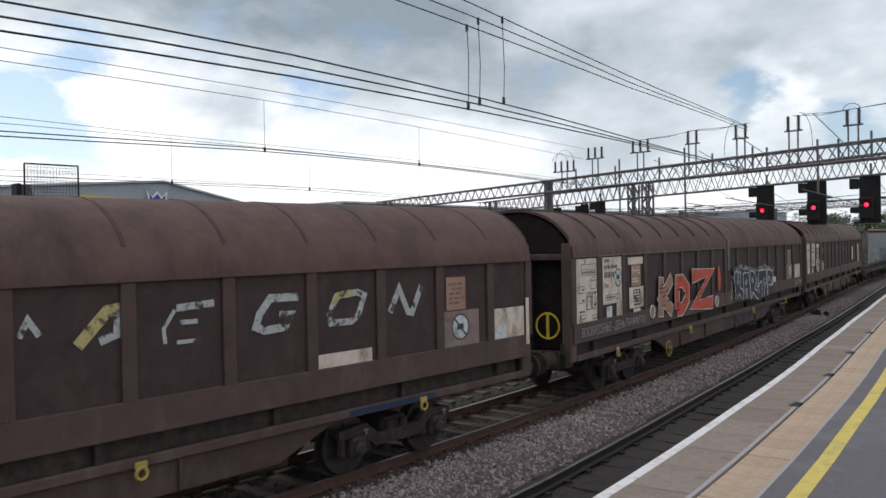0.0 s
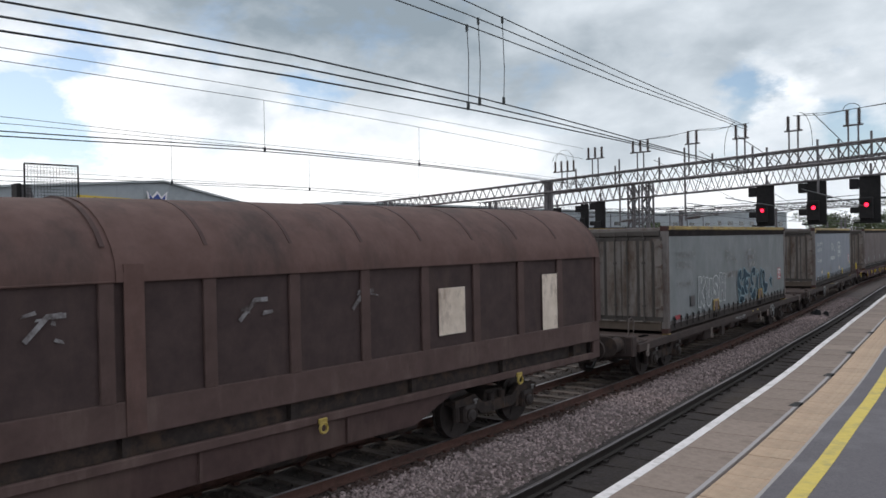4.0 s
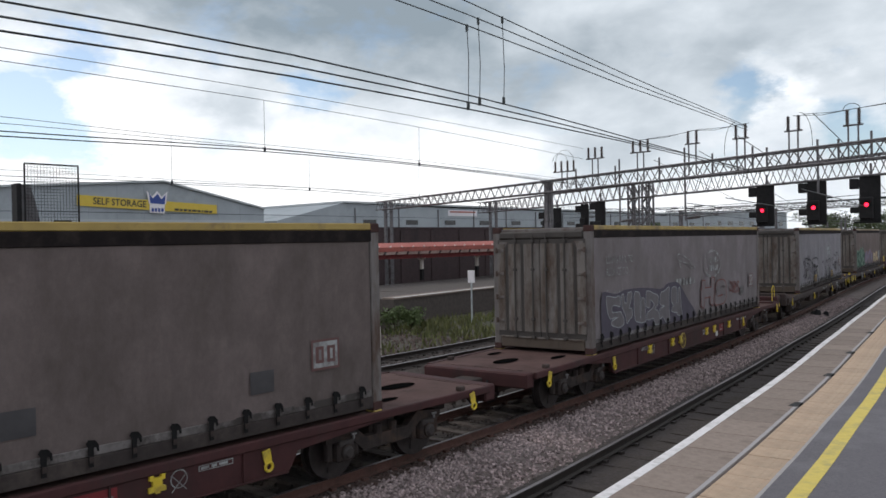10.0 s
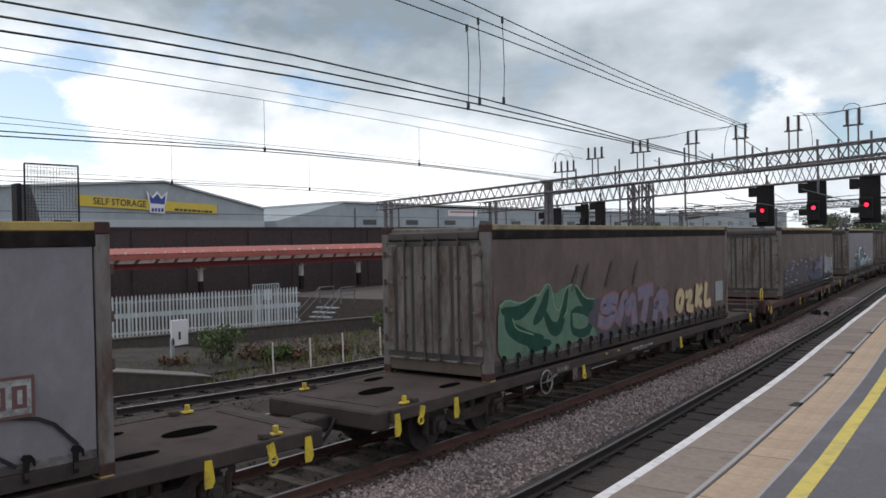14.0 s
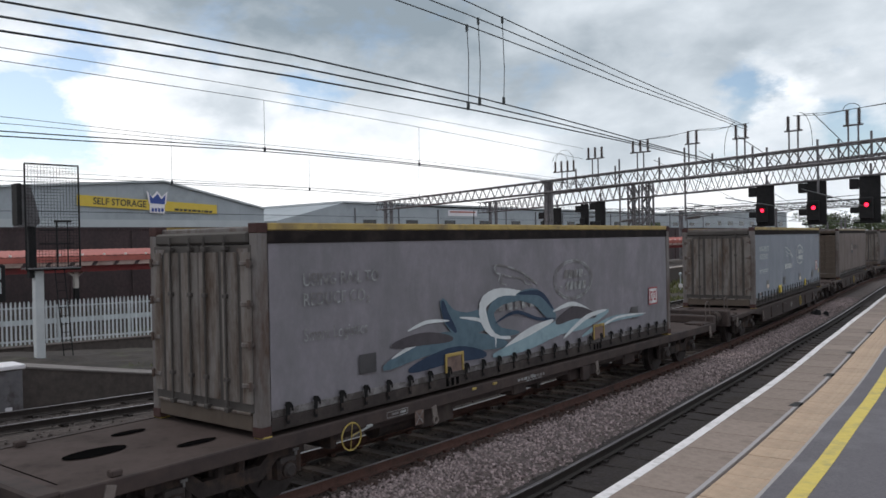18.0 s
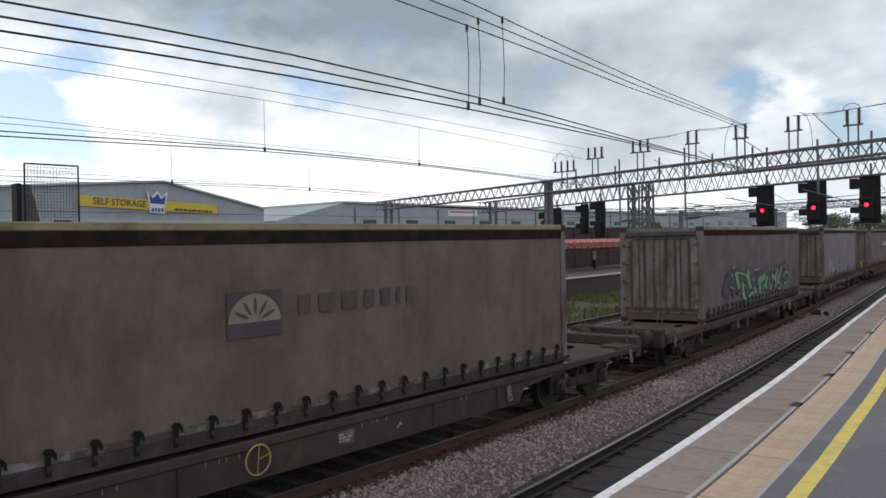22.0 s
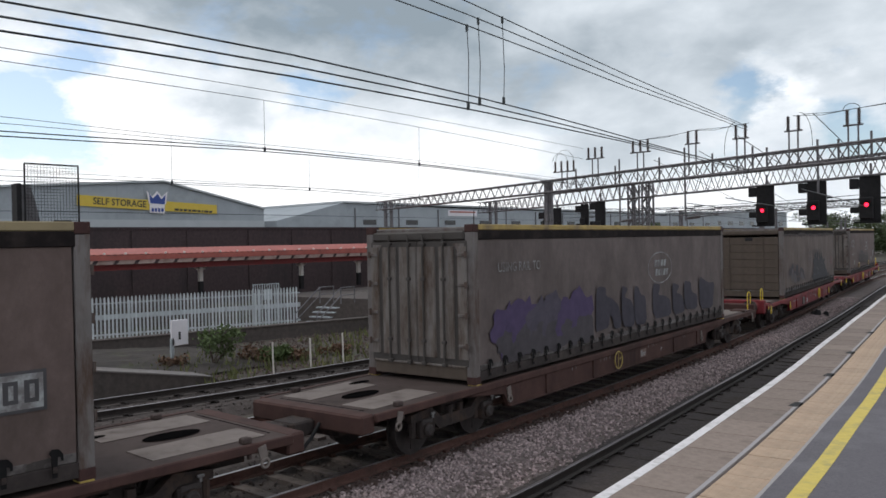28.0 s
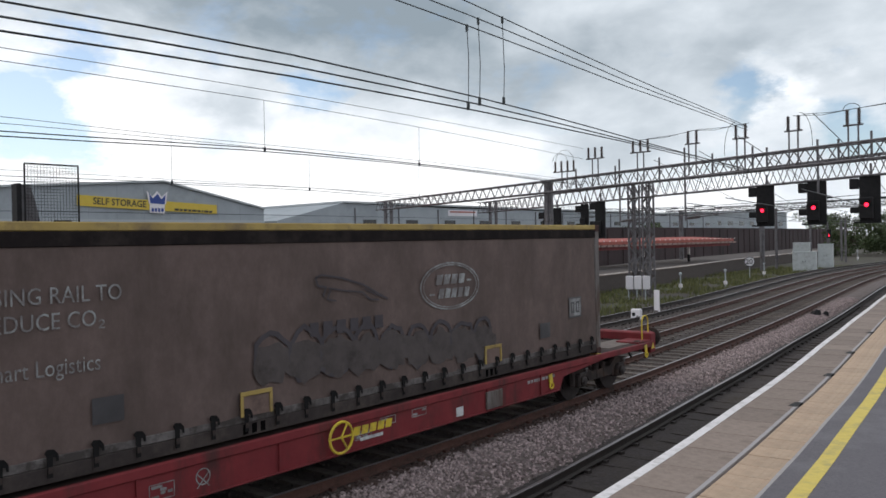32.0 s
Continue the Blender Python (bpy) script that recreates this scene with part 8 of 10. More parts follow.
def paint_boxes(C):
    h = BOX_L / 2
    W = [Wall(c, h) for c in C]
    dim, wh, S = WHITE_DIM, WHITE, SPRAY
    # blue and white graffiti on grey
    w = W[0]
    w.slogan(dim)
    w.cat(5.3, 2.66, dim)
    w.oval(8.45, 2.72, 0.82, 0.40, dim)
    w.plaque(12.6, 2.08, DB_RED, WHITE)
    w.pockets()
    w.outline("KUSH", 2.55, 5.3, 1.55, 2.42, SPRAY["white"], 0.03, CURT["pewter"], 0.3, 1)
    w.shape([(7.17, 2.47), (6.92, 2.43), (6.77, 2.34), (6.72, 2.14), (6.67, 1.96), (6.7, 1.86), (7.07, 1.7), (7.15, 1.89), (6.99, 1.98), (6.87, 2.14), (6.89, 2.26), (6.93, 2.12), (7, 2.07), (7.17, 2.12), (7.2, 2.36)], S["teal"], S["sky"], 0.035)
    w.shape([(7.15, 1.9), (7.43, 1.82), (7.61, 1.57), (7.42, 1.55), (7.14, 1.59), (7.07, 1.68)], S["teal"], S["sky"], 0.035)
    w.shape([(6.7, 1.85), (6.74, 1.66), (6.86, 1.57), (6.8, 1.35), (7.02, 1.43), (6.96, 1.58), (6.96, 1.74)], S["teal"], S["sky"], 0.035)
    w.shape([(7.02, 1.57), (7.5, 1.52), (7.51, 1.36), (7.13, 1.32), (6.84, 1.34), (6.88, 1.5)], S["teal"], S["sky"], 0.035)
    w.shape([(7.43, 2.52), (7.67, 2.44), (7.91, 2.33), (8.28, 2.23), (8.37, 2.16), (8.31, 2.12), (8.03, 2.14), (7.79, 2.15), (7.68, 2.02), (7.82, 1.79), (8.04, 1.59), (7.65, 1.57), (7.39, 1.82), (7.51, 2.11), (7.45, 2.13), (7.28, 1.99), (7.21, 2.05), (7.2, 2.14), (7.4, 2.23)], S["teal"], S["sky"], 0.035)
    w.shape([(7.79, 2.13), (8, 2.03), (8.08, 1.91), (7.98, 1.82), (7.78, 1.86), (7.7, 1.98)], S["teal"], S["sky"], 0.035)
    w.shape([(8.67, 2.47), (8.98, 2.46), (8.98, 2.14), (8.68, 2.16), (8.66, 2.3), (8.52, 2.19), (8.51, 2.05), (8.72, 1.92), (8.72, 1.79), (8.49, 1.82), (8.34, 1.91), (8.28, 2.07), (8.34, 2.17), (8.42, 2.33)], S["teal"], S["sky"], 0.035)
    w.shape([(8.16, 1.7), (8.27, 1.79), (8.47, 1.79), (8.57, 1.6), (8.35, 1.52), (8.21, 1.6)], S["teal"], S["sky"], 0.035)
    w.shape([(8.35, 1.51), (8.62, 1.6), (8.76, 1.72), (8.96, 1.72), (9.01, 1.37), (8.75, 1.36), (8.43, 1.36)], S["teal"], S["sky"], 0.035)
    w.shape([(9.39, 2.26), (9.47, 2.19), (9.34, 1.99), (9.31, 1.76), (9.53, 1.57), (9.25, 1.63), (9.02, 1.74), (9.14, 1.94), (9.25, 2.16)], S["teal"], S["sky"], 0.035)
    w.shape([(9.78, 2.43), (9.9, 2.35), (9.86, 2.13), (9.81, 1.89), (9.9, 1.76), (10.17, 1.58), (9.84, 1.54), (9.69, 1.58), (9.64, 1.91), (9.67, 2.23)], S["teal"], S["sky"], 0.035)
    w.shape([(9.95, 2.3), (10.21, 2.32), (10.36, 2.18), (10.29, 1.96), (10.33, 1.85), (10.78, 1.8), (10.72, 1.65), (10.53, 1.46), (10.22, 1.44), (10, 1.54), (10.21, 1.59), (9.96, 1.79), (10.16, 2.14), (9.97, 2.18)], S["teal"], S["sky"], 0.035)
    w.shape([(11.2, 2.15), (11.25, 2.01), (11.54, 1.97), (11.31, 1.87), (11.46, 1.55), (11.26, 1.71), (11.21, 1.58), (11.16, 1.77), (10.93, 1.93), (11.16, 1.97)], S["teal"], S["sky"], 0.035)
    w.line([(9.04, 2.26), (9.08, 2.36), (9.25, 2.37), (9.3, 2.29), (9.18, 2.21), (9.04, 2.26)], S["sky"], 0.035)
    w.rect("red_label", 0.5, 0.95, 1.34, 1.46, DB_RED)
    # clean blue-grey boxes
    for k in (1, 8):
        w = W[k]
        w.slogan(wh)
        w.cat(5.35, 2.62, wh)
        w.oval(8.4, 2.72, 0.82, 0.41, wh)
        w.plaque(12.55, 2.1, DB_RED, WHITE)
        w.pockets(2, True)
        w.bars(12.2, 3.42, [0.1] * 7, 0.09, dim, 0.04)
        w.bars(12.5, 3.28, [0.1] * 3, 0.09, dim, 0.04)
        w.rect("white_label", 0.7, 1.15, 1.38, 1.52, WHITE)
        w.bars(0.74, 1.41, [0.07] * 4, 0.08, RED_DULL, 0.025)
        w.rect("yellow_label", 13.0, 13.15, 1.75, 1.9, YELLOW)
    w = W[2]
    w.pockets(0)
    w.plaque(12.6, 2.0, RED_DULL, WHITE_DIM)
    w.letters("V", 0.14, 0.3, 1.5, 1.74, None, SPRAY["white"], 0.1, 0.02, 0.0, 3, 0.0, gap=0.0)
    # outlined graffiti with a dark cloud behind
    w = W[3]
    w.slogan(dim)
    w.oval(8.45, 2.75, 0.82, 0.41, dim)
    w.cat(5.4, 2.66, dim)
    w.plaque(12.6, 2.05, RED_DULL, WHITE_DIM)
    w.pockets(0)
    w.shape([(0.48, 2.27), (0.58, 2.39), (1.3, 2.27), (1.8, 2.36), (2.93, 2.34), (4.26, 2.22), (4.58, 2.36), (5.31, 2.37), (5.66, 2.22), (6.17, 1.83), (6.79, 1.46), (6.95, 1.27), (5, 1.27), (2.7, 1.36), (1.11, 1.29), (0.48, 1.32), (0.43, 1.89)], S["smoke"], None, 0)
    w.shape([(0.74, 2.28), (1.29, 2.19), (1.34, 2.23), (1.52, 2.22), (1.52, 1.99), (1.47, 1.97), (1.29, 2.01), (1.05, 2.03), (1.03, 1.86), (1.41, 1.85), (1.55, 1.85), (1.7, 1.68), (1.73, 1.53), (1.44, 1.47), (1, 1.57), (1, 1.67), (1.4, 1.73), (1.2, 1.73), (0.93, 1.72), (0.79, 1.89), (0.74, 2.1)], S["smoke2"], S["pale"], 0.02)
    w.shape([(1.58, 2.26), (1.75, 2.25), (1.75, 2.04), (1.9, 2.02), (1.93, 2.27), (2.25, 2.28), (2.13, 2.02), (2.01, 1.89), (2.22, 1.88), (2.23, 1.67), (2.06, 1.62), (1.88, 1.52), (1.81, 1.74), (1.62, 1.92)], S["smoke2"], S["pale"], 0.02)
    w.shape([(2.34, 2.28), (2.74, 2.23), (2.71, 1.6), (2.76, 1.59), (2.78, 2.09), (3.02, 2.07), (3.04, 1.78), (3.11, 1.49), (2.82, 1.46), (2.41, 1.53), (2.34, 1.73)], S["smoke2"], S["pale"], 0.02)
    w.shape([(3.11, 2.24), (3.35, 2.23), (3.51, 2.17), (3.96, 2.08), (3.9, 1.83), (3.66, 1.74), (3.95, 1.67), (4.02, 1.32), (3.63, 1.34), (3.62, 1.53), (3.16, 1.48), (3.17, 1.7), (3.5, 1.76), (3.67, 1.86), (3.39, 2.02), (3.36, 1.8), (3.09, 1.82)], S["smoke2"], S["pale"], 0.02)
    w.shape([(4.01, 1.73), (4.44, 1.76), (4.01, 1.82), (4.08, 2.15), (4.38, 2.16), (4.77, 2.29), (4.69, 1.91), (4.72, 1.59), (4.77, 1.32), (4.42, 1.33), (4.24, 1.51), (4.02, 1.43)], S["smoke2"], S["pale"], 0.02)
    w.shape([(4.9, 2.2), (5.1, 2.25), (5.3, 2.2), (5.32, 1.92), (5.26, 1.79), (5.4, 1.78), (5.41, 2.19), (5.58, 2.19), (5.64, 1.61), (5.73, 1.41), (5.35, 1.43), (5.31, 1.51), (4.88, 1.57), (4.91, 1.7), (5.08, 1.72), (4.86, 1.84)], S["smoke2"], S["pale"], 0.02)
    w.outline("HB", 7.3, 9.95, 1.45, 2.3, SPRAY["dried"], 0.04, CURT["grey"], 0.3, 5)
    w.letters("CORUS", 10.15, 11.2, 1.75, 2.1, None, SPRAY["dried"], 0.1, 0.015, 0.1, 6)
    # large black outlined letters
    w = W[4]
    w.oval(8.5, 2.72, 0.82, 0.40, SPRAY["pale"], True)
    w.line([(1.4, 2.36), (1.52, 2.38), (1.55, 2.48), (2.03, 2.5)], S["black"], 0.05)
    w.line([(0.98, 2.3), (1.4, 2.36)], S["black"], 0.05)
    w.line([(1.28, 2.24), (1.33, 2.23), (1.39, 1.82), (1.42, 1.63), (1.49, 1.65), (1.71, 1.64), (1.76, 1.72), (1.71, 2.2), (1.74, 2.19)], S["black"], 0.05)
    w.line([(1.79, 1.75), (2.11, 1.71)], S["black"], 0.05)
    w.line([(2.01, 2.5), (2.03, 1.99), (2.05, 1.95), (2.29, 1.95), (2.25, 1.89)], S["black"], 0.05)
    w.line([(0.96, 1.72), (1.39, 1.76)], S["black"], 0.05)
    w.line([(2.06, 2.27), (2.47, 2.24)], S["black"], 0.05)
    w.line([(2.46, 2.26), (2.5, 1.95), (2.57, 1.94), (2.58, 2.19), (2.8, 2.16), (2.82, 1.94), (2.98, 1.91), (3.07, 1.55), (2.71, 1.55), (2.68, 1.76), (2.57, 1.67), (2.38, 1.54), (2.18, 1.55)], S["black"], 0.05)
    w.line([(2.66, 2.45), (3.15, 2.34), (3.6, 2.18), (3.83, 2.01), (3.85, 1.78), (3.58, 1.64), (3.33, 1.5)], S["black"], 0.05)
    w.line([(3.6, 2.15), (3.49, 2.27), (3.55, 2.44), (5.12, 2.46), (5.15, 2.07), (4.36, 2), (4.38, 2.16), (3.88, 2.11), (3.99, 1.99), (4.22, 2.03), (4.28, 1.87), (4.03, 1.76), (4.21, 1.62), (4.33, 1.63), (4.4, 1.85), (4.79, 1.84), (4.75, 1.49)], S["black"], 0.05)
    w.line([(2.17, 2.55), (2.24, 2.62), (2.33, 2.57), (2.34, 2.46), (2.25, 2.4), (2.17, 2.47), (2.17, 2.55)], S["black"], 0.05)
    w.line([(2.47, 2.52), (2.55, 2.59), (2.64, 2.52), (2.62, 2.4), (2.53, 2.37), (2.46, 2.44), (2.47, 2.52)], S["black"], 0.05)
    w.line([(4.92, 1.7), (5.05, 1.78), (5.2, 1.7), (5.17, 1.54), (4.99, 1.52), (4.91, 1.61), (4.92, 1.7)], S["black"], 0.05)
    w.shape([(1.4, 2.34), (1.56, 2.37), (1.55, 2.13), (1.48, 2.11)], S["black"], None, 0)
    w.shape([(3.31, 2.11), (3.45, 2.09), (3.46, 1.84), (3.34, 1.68)], S["black"], None, 0)
    w.shape([(4.36, 2.07), (5.11, 2.08), (5.1, 1.98), (4.4, 1.95)], S["black"], None, 0)
    w.shape([(3.88, 2.13), (4.22, 2.18), (4.26, 2.09), (3.99, 1.99)], S["black"], None, 0)
    w.shape([(4.03, 1.82), (4.24, 1.82), (4.21, 1.64), (4.11, 1.65)], S["black"], None, 0)
    w.shape([(6.23, 1.64), (6.35, 1.63), (6.43, 1.31), (6.25, 1.29)], S["black"], None, 0)
    w.shape([(8.66, 1.81), (8.82, 1.9), (8.92, 1.33), (8.8, 1.29)], S["black"], None, 0)
    w.shape([(7.69, 1.82), (7.85, 1.66), (7.9, 1.32), (7.75, 1.34)], S["black"], None, 0)
    w.shape([(10.88, 2.13), (11.46, 2.05), (11.41, 1.94), (10.97, 2)], S["black"], None, 0)
    w.shape([(1.72, 2.18), (1.76, 2.17), (1.85, 1.67), (1.75, 1.65)], S["black"], None, 0)
    w.shape([(1.33, 2.23), (1.37, 2.21), (1.49, 1.56), (1.37, 1.61)], S["black"], None, 0)
    w.line([(6.3, 1.33), (6.29, 1.64), (6.44, 1.75), (6.36, 2.11), (6.45, 2.17), (6.94, 2.23), (7.04, 2.22)], S["black"], 0.045)
    w.line([(7.1, 2.12), (7.55, 1.75), (7.63, 2.16), (8.2, 2.27), (8.34, 1.9), (8.36, 1.5), (8.43, 1.29)], S["black"], 0.045)
    w.line([(7.31, 1.71), (7.4, 1.53), (7.73, 1.49), (7.77, 1.77), (7.84, 1.33)], S["black"], 0.045)
    w.line([(8.37, 1.89), (8.51, 2.23), (8.79, 2.33), (9.12, 2.22), (9.25, 1.9), (9.4, 1.73), (9.68, 1.67)], S["black"], 0.045)
    w.line([(8.69, 1.86), (8.86, 1.92), (8.97, 1.27)], S["black"], 0.045)
    w.line([(9.3, 2.05), (9.46, 2.22), (9.7, 2.26), (9.72, 1.96), (9.83, 2.32), (10.14, 2.3), (9.94, 1.89), (10.28, 1.93), (10.67, 1.82), (10.9, 1.57), (10.74, 1.27)], S["black"], 0.045)
    w.line([(9.89, 1.6), (10.17, 1.43), (10.22, 1.27)], S["black"], 0.045)
    w.line([(10.63, 1.88), (10.45, 2.28), (10.49, 2.49), (11.41, 2.38), (11.56, 2.57), (11.84, 2.49), (11.96, 2.6), (12.18, 2.42), (12.45, 2.31), (12.44, 1.88), (12.99, 1.77), (13.3, 1.43)], S["black"], 0.045)
    w.line([(10.98, 2.07), (11.5, 2), (11.55, 2.31)], S["black"], 0.045)
    w.line([(11.03, 1.73), (11.12, 1.94), (11.49, 1.82)], S["black"], 0.045)
    w.line([(12.06, 2.15), (12.16, 1.91)], S["black"], 0.045)
    w.line([(12.15, 1.61), (12.38, 1.53), (12.66, 1.32)], S["black"], 0.045)
    w.plaque(12.6, 2.05, RED_DULL, WHITE_DIM)
    w.pockets()
    # green, pink and cream pieces
    w = W[5]
    w.shape([(0.31, 2.31), (0.62, 2.48), (1.15, 2.36), (1.85, 2.52), (2.09, 2.68), (2.45, 2.45), (2.84, 2.58), (3.38, 2.65), (3.92, 2.26), (4.51, 2.25), (4.55, 1.4), (3.6, 1.4), (2.28, 1.3), (1.12, 1.33), (0.28, 1.35)], S["green"], None, 0)
    w.swoosh([(0.41, 2.28), (1.04, 2.19), (1.72, 2.43)], 0.26, S["forest"])
    w.swoosh([(0.62, 2.29), (0.73, 1.93), (1.46, 1.64), (1.99, 1.61)], 0.3, S["forest"])
    w.swoosh([(1.59, 1.92), (1.95, 2.18), (2.21, 2.59)], 0.26, S["forest"])
    w.swoosh([(2.01, 2.18), (2.3, 1.79), (2.68, 1.81), (3.04, 2.57)], 0.28, S["forest"])
    w.swoosh([(3.19, 2.08), (3.23, 1.63), (3.89, 1.54), (4.12, 1.88), (3.49, 2.06), (3.19, 2.02)], 0.2, S["forest"])
    w.swoosh([(3.37, 2.55), (3.85, 2.16), (4.43, 2.05), (4.49, 1.78)], 0.26, S["forest"])
    w.swoosh([(1.35, 1.68), (1.57, 1.51), (2.29, 1.48)], 0.25, S["forest"])
    w.line([(0.36, 2.36), (0.62, 2.47), (1.15, 2.35), (1.67, 2.5), (1.84, 2.46), (2.12, 2.7), (2.33, 2.63), (2.46, 2.14), (2.69, 2.09), (2.97, 2.59), (3.38, 2.63), (3.81, 2.28), (4.29, 2.23)], S["mint"], 0.03)
    w.line([(0.82, 2.1), (0.92, 1.89), (1.58, 1.71)], S["mint"], 0.03)
    w.line([(2.81, 1.93), (3.02, 2.1)], S["mint"], 0.03)
    for i in range(5):
        w.blot(4.7 + i * 0.85, 1.75, 0.6, 0.5, SPRAY["shadow" if i % 2 else "smoke"], 30 + i)
    w.letters("SMTR", 4.5, 8.7, 1.5, 2.35, LILAC, SPRAY["pink"], 0.3, 0.05, 0.2, 10, 0.1, gap=0.0)
    w.letters("OZKL", 9.2, 12.2, 1.5, 2.2, SPRAY["cream"], SPRAY["tan"], 0.3, 0.03, 0.15, 11, 0.08)
    w.rect("pale_patch", 12.5, 13.2, 1.6, 2.2, SPRAY["pale"])
    for i, a in enumerate((3.2, 3.7, 4.9, 6.4)):
        w.swoosh([(a, 2.45), (a + 0.15, 2.7), (a + 0.35, 3.05)], 0.13, MURK)
    # blue dabs, purple piece and silver letters
    w = W[6]
    for i in range(12):
        w.blot(1.0 + i * 0.45, 1.75 + 0.12 * (i % 3), 0.5, 0.45, SPRAY["smoke"] if i % 3 else SPRAY["shadow"], 40 + i)
    w.dashes(0.6, 5.8, 1.5, 2.6, 46, SPRAY["steel"], 3)
    w.dashes(0.6, 5.8, 1.5, 2.5, 26, SPRAY["white"], 4)
    w.dashes(0.8, 5.0, 1.6, 2.4, 10, SPRAY["pink"], 5)
    w.shape([(6.24, 1.95), (6.81, 2.02), (7.74, 1.71), (8.85, 1.95), (9.83, 1.9), (10.15, 1.74), (10.03, 1.27), (8.74, 1.27), (7.14, 1.4), (6.34, 1.52)], DUSK, None, 0)
    w.shape([(6.16, 2.05), (6.18, 2.36), (6.33, 2.53), (6.59, 2.6), (6.82, 2.57), (6.92, 2.46), (6.78, 2.38), (6.49, 2.38), (6.36, 2.27), (6.28, 2.1), (6.38, 2.02), (6.61, 2.08), (6.81, 2.25), (7.02, 2.19), (6.91, 2), (6.54, 1.93), (6.26, 1.93)], LILAC, S["ink"], 0.03)
    w.shape([(7.18, 2.42), (7.53, 2.36), (7.47, 2.2), (7.39, 2.07), (7.37, 1.87), (7.21, 1.89)], LILAC, S["ink"], 0.03)
    w.shape([(7.76, 2.16), (7.88, 2.36), (8.08, 2.42), (8.29, 2.31), (8.37, 2.08), (8.48, 2.07), (8.45, 1.89), (8.19, 1.85), (8.03, 1.9), (7.97, 1.71), (7.74, 1.71), (7.79, 1.95)], LILAC, S["ink"], 0.03)
    w.shape([(8.49, 2.44), (8.91, 2.4), (8.85, 1.91), (8.48, 1.92)], LILAC, S["ink"], 0.03)
    w.shape([(8.97, 2.28), (9.43, 2.23), (9.37, 1.84), (8.96, 1.93)], LILAC, S["ink"], 0.03)
    w.shape([(9.26, 2.44), (10.34, 2.65), (10.5, 2.11), (10, 2), (9.94, 1.81), (9.52, 1.82), (9.28, 1.97), (9.48, 2.18), (9.29, 2.28)], LILAC, S["ink"], 0.03)
    w.shape([(8.58, 2.37), (8.82, 2.35), (8.8, 2.26), (8.57, 2.28)], S["ink"], None, 0)
    w.shape([(7.96, 2.21), (8.12, 2.25), (8.22, 2.03), (7.99, 2.02)], S["ink"], None, 0)
    w.shape([(9.54, 2.26), (9.95, 2.38), (10.11, 2.38), (9.69, 2.24)], S["ink"], None, 0)
    w.shape([(7.25, 2.33), (7.42, 2.3), (7.39, 2.25), (7.25, 2.27)], S["ink"], None, 0)
    w.shape([(6.74, 2.5), (7.09, 2.47), (7.1, 2.3), (7.02, 2.27), (6.75, 2.31)], DB_RED, None, 0)
    w.line([(5.61, 2.8), (5.95, 2.81), (6.13, 2.77), (6.17, 2.67)], S["pale"], 0.02)
    w.line([(6.86, 2.86), (7.07, 2.96), (7.32, 2.83), (7.37, 2.65)], S["pale"], 0.02)
    w.line([(7.89, 2.64), (7.89, 2.82), (8.18, 2.94)], S["pale"], 0.02)
    w.line([(9.35, 2.83), (9.4, 2.59)], S["pale"], 0.02)
    w.line([(9.28, 1.89), (9.43, 2.01), (9.55, 2)], S["pale"], 0.02)
    w.line([(9.32, 1.57), (9.62, 1.77), (9.78, 1.83)], S["pale"], 0.02)
    w.shape([(10.8, 2.47), (11.26, 2.57), (11.34, 2.38), (11.8, 2.39), (11.9, 2.1), (12, 2.33), (12.21, 2.4), (12.35, 2.3), (12.81, 2.26), (12.82, 2.5), (13.45, 2.43), (13.45, 1.32), (12.83, 1.38), (11.96, 1.27), (10.7, 1.32), (10.53, 1.39), (10.54, 1.81), (10.78, 2.04)], S["black"], S["white"], 0.03)
    w.shape([(10.88, 2.45), (11.22, 2.48), (11.31, 2.07), (11.32, 1.58), (11.1, 1.57), (11.05, 1.75), (10.95, 1.54), (10.66, 1.75), (10.86, 1.9)], S["chrome"], None, 0)
    w.shape([(11.37, 2.35), (11.76, 2.34), (11.73, 2.14), (11.88, 2.01), (11.87, 1.78), (11.64, 1.63), (11.38, 1.53), (11.36, 1.89)], S["chrome"], None, 0)
    w.shape([(12.11, 2.38), (12.27, 2.25), (12.29, 1.83), (12.14, 1.61), (12.01, 1.63), (11.92, 1.82), (11.93, 2.19)], S["chrome"], None, 0)
    w.shape([(12.34, 2.23), (12.49, 2.22), (12.52, 1.9), (12.59, 1.89), (12.63, 2.2), (12.85, 2.2), (12.81, 1.72), (12.68, 1.52), (12.47, 1.55), (12.33, 1.82)], S["chrome"], None, 0)
    w.shape([(12.91, 2.41), (13.45, 2.37), (13.45, 1.77), (13.27, 1.77), (13.29, 1.52), (12.96, 1.55), (13.12, 1.83), (12.89, 1.91)], S["chrome"], None, 0)
    w.shape([(11.04, 2.19), (11.1, 2.18), (11.11, 1.99), (11.02, 2)], S["black"], None, 0)
    w.shape([(11.49, 2.05), (11.62, 2.04), (11.61, 1.97), (11.49, 1.98)], S["black"], None, 0)
    w.shape([(12.09, 2.08), (12.16, 2.08), (12.15, 1.84), (12.08, 1.85)], S["black"], None, 0)
    # sweeping blue shapes
    w = W[7]
    w.slogan(dim)
    w.oval(8.5, 2.72, 0.84, 0.42, dim)
    w.cat(5.5, 2.68, dim)
    w.plaque(12.6, 2.1, DB_RED, WHITE)
    w.pockets()
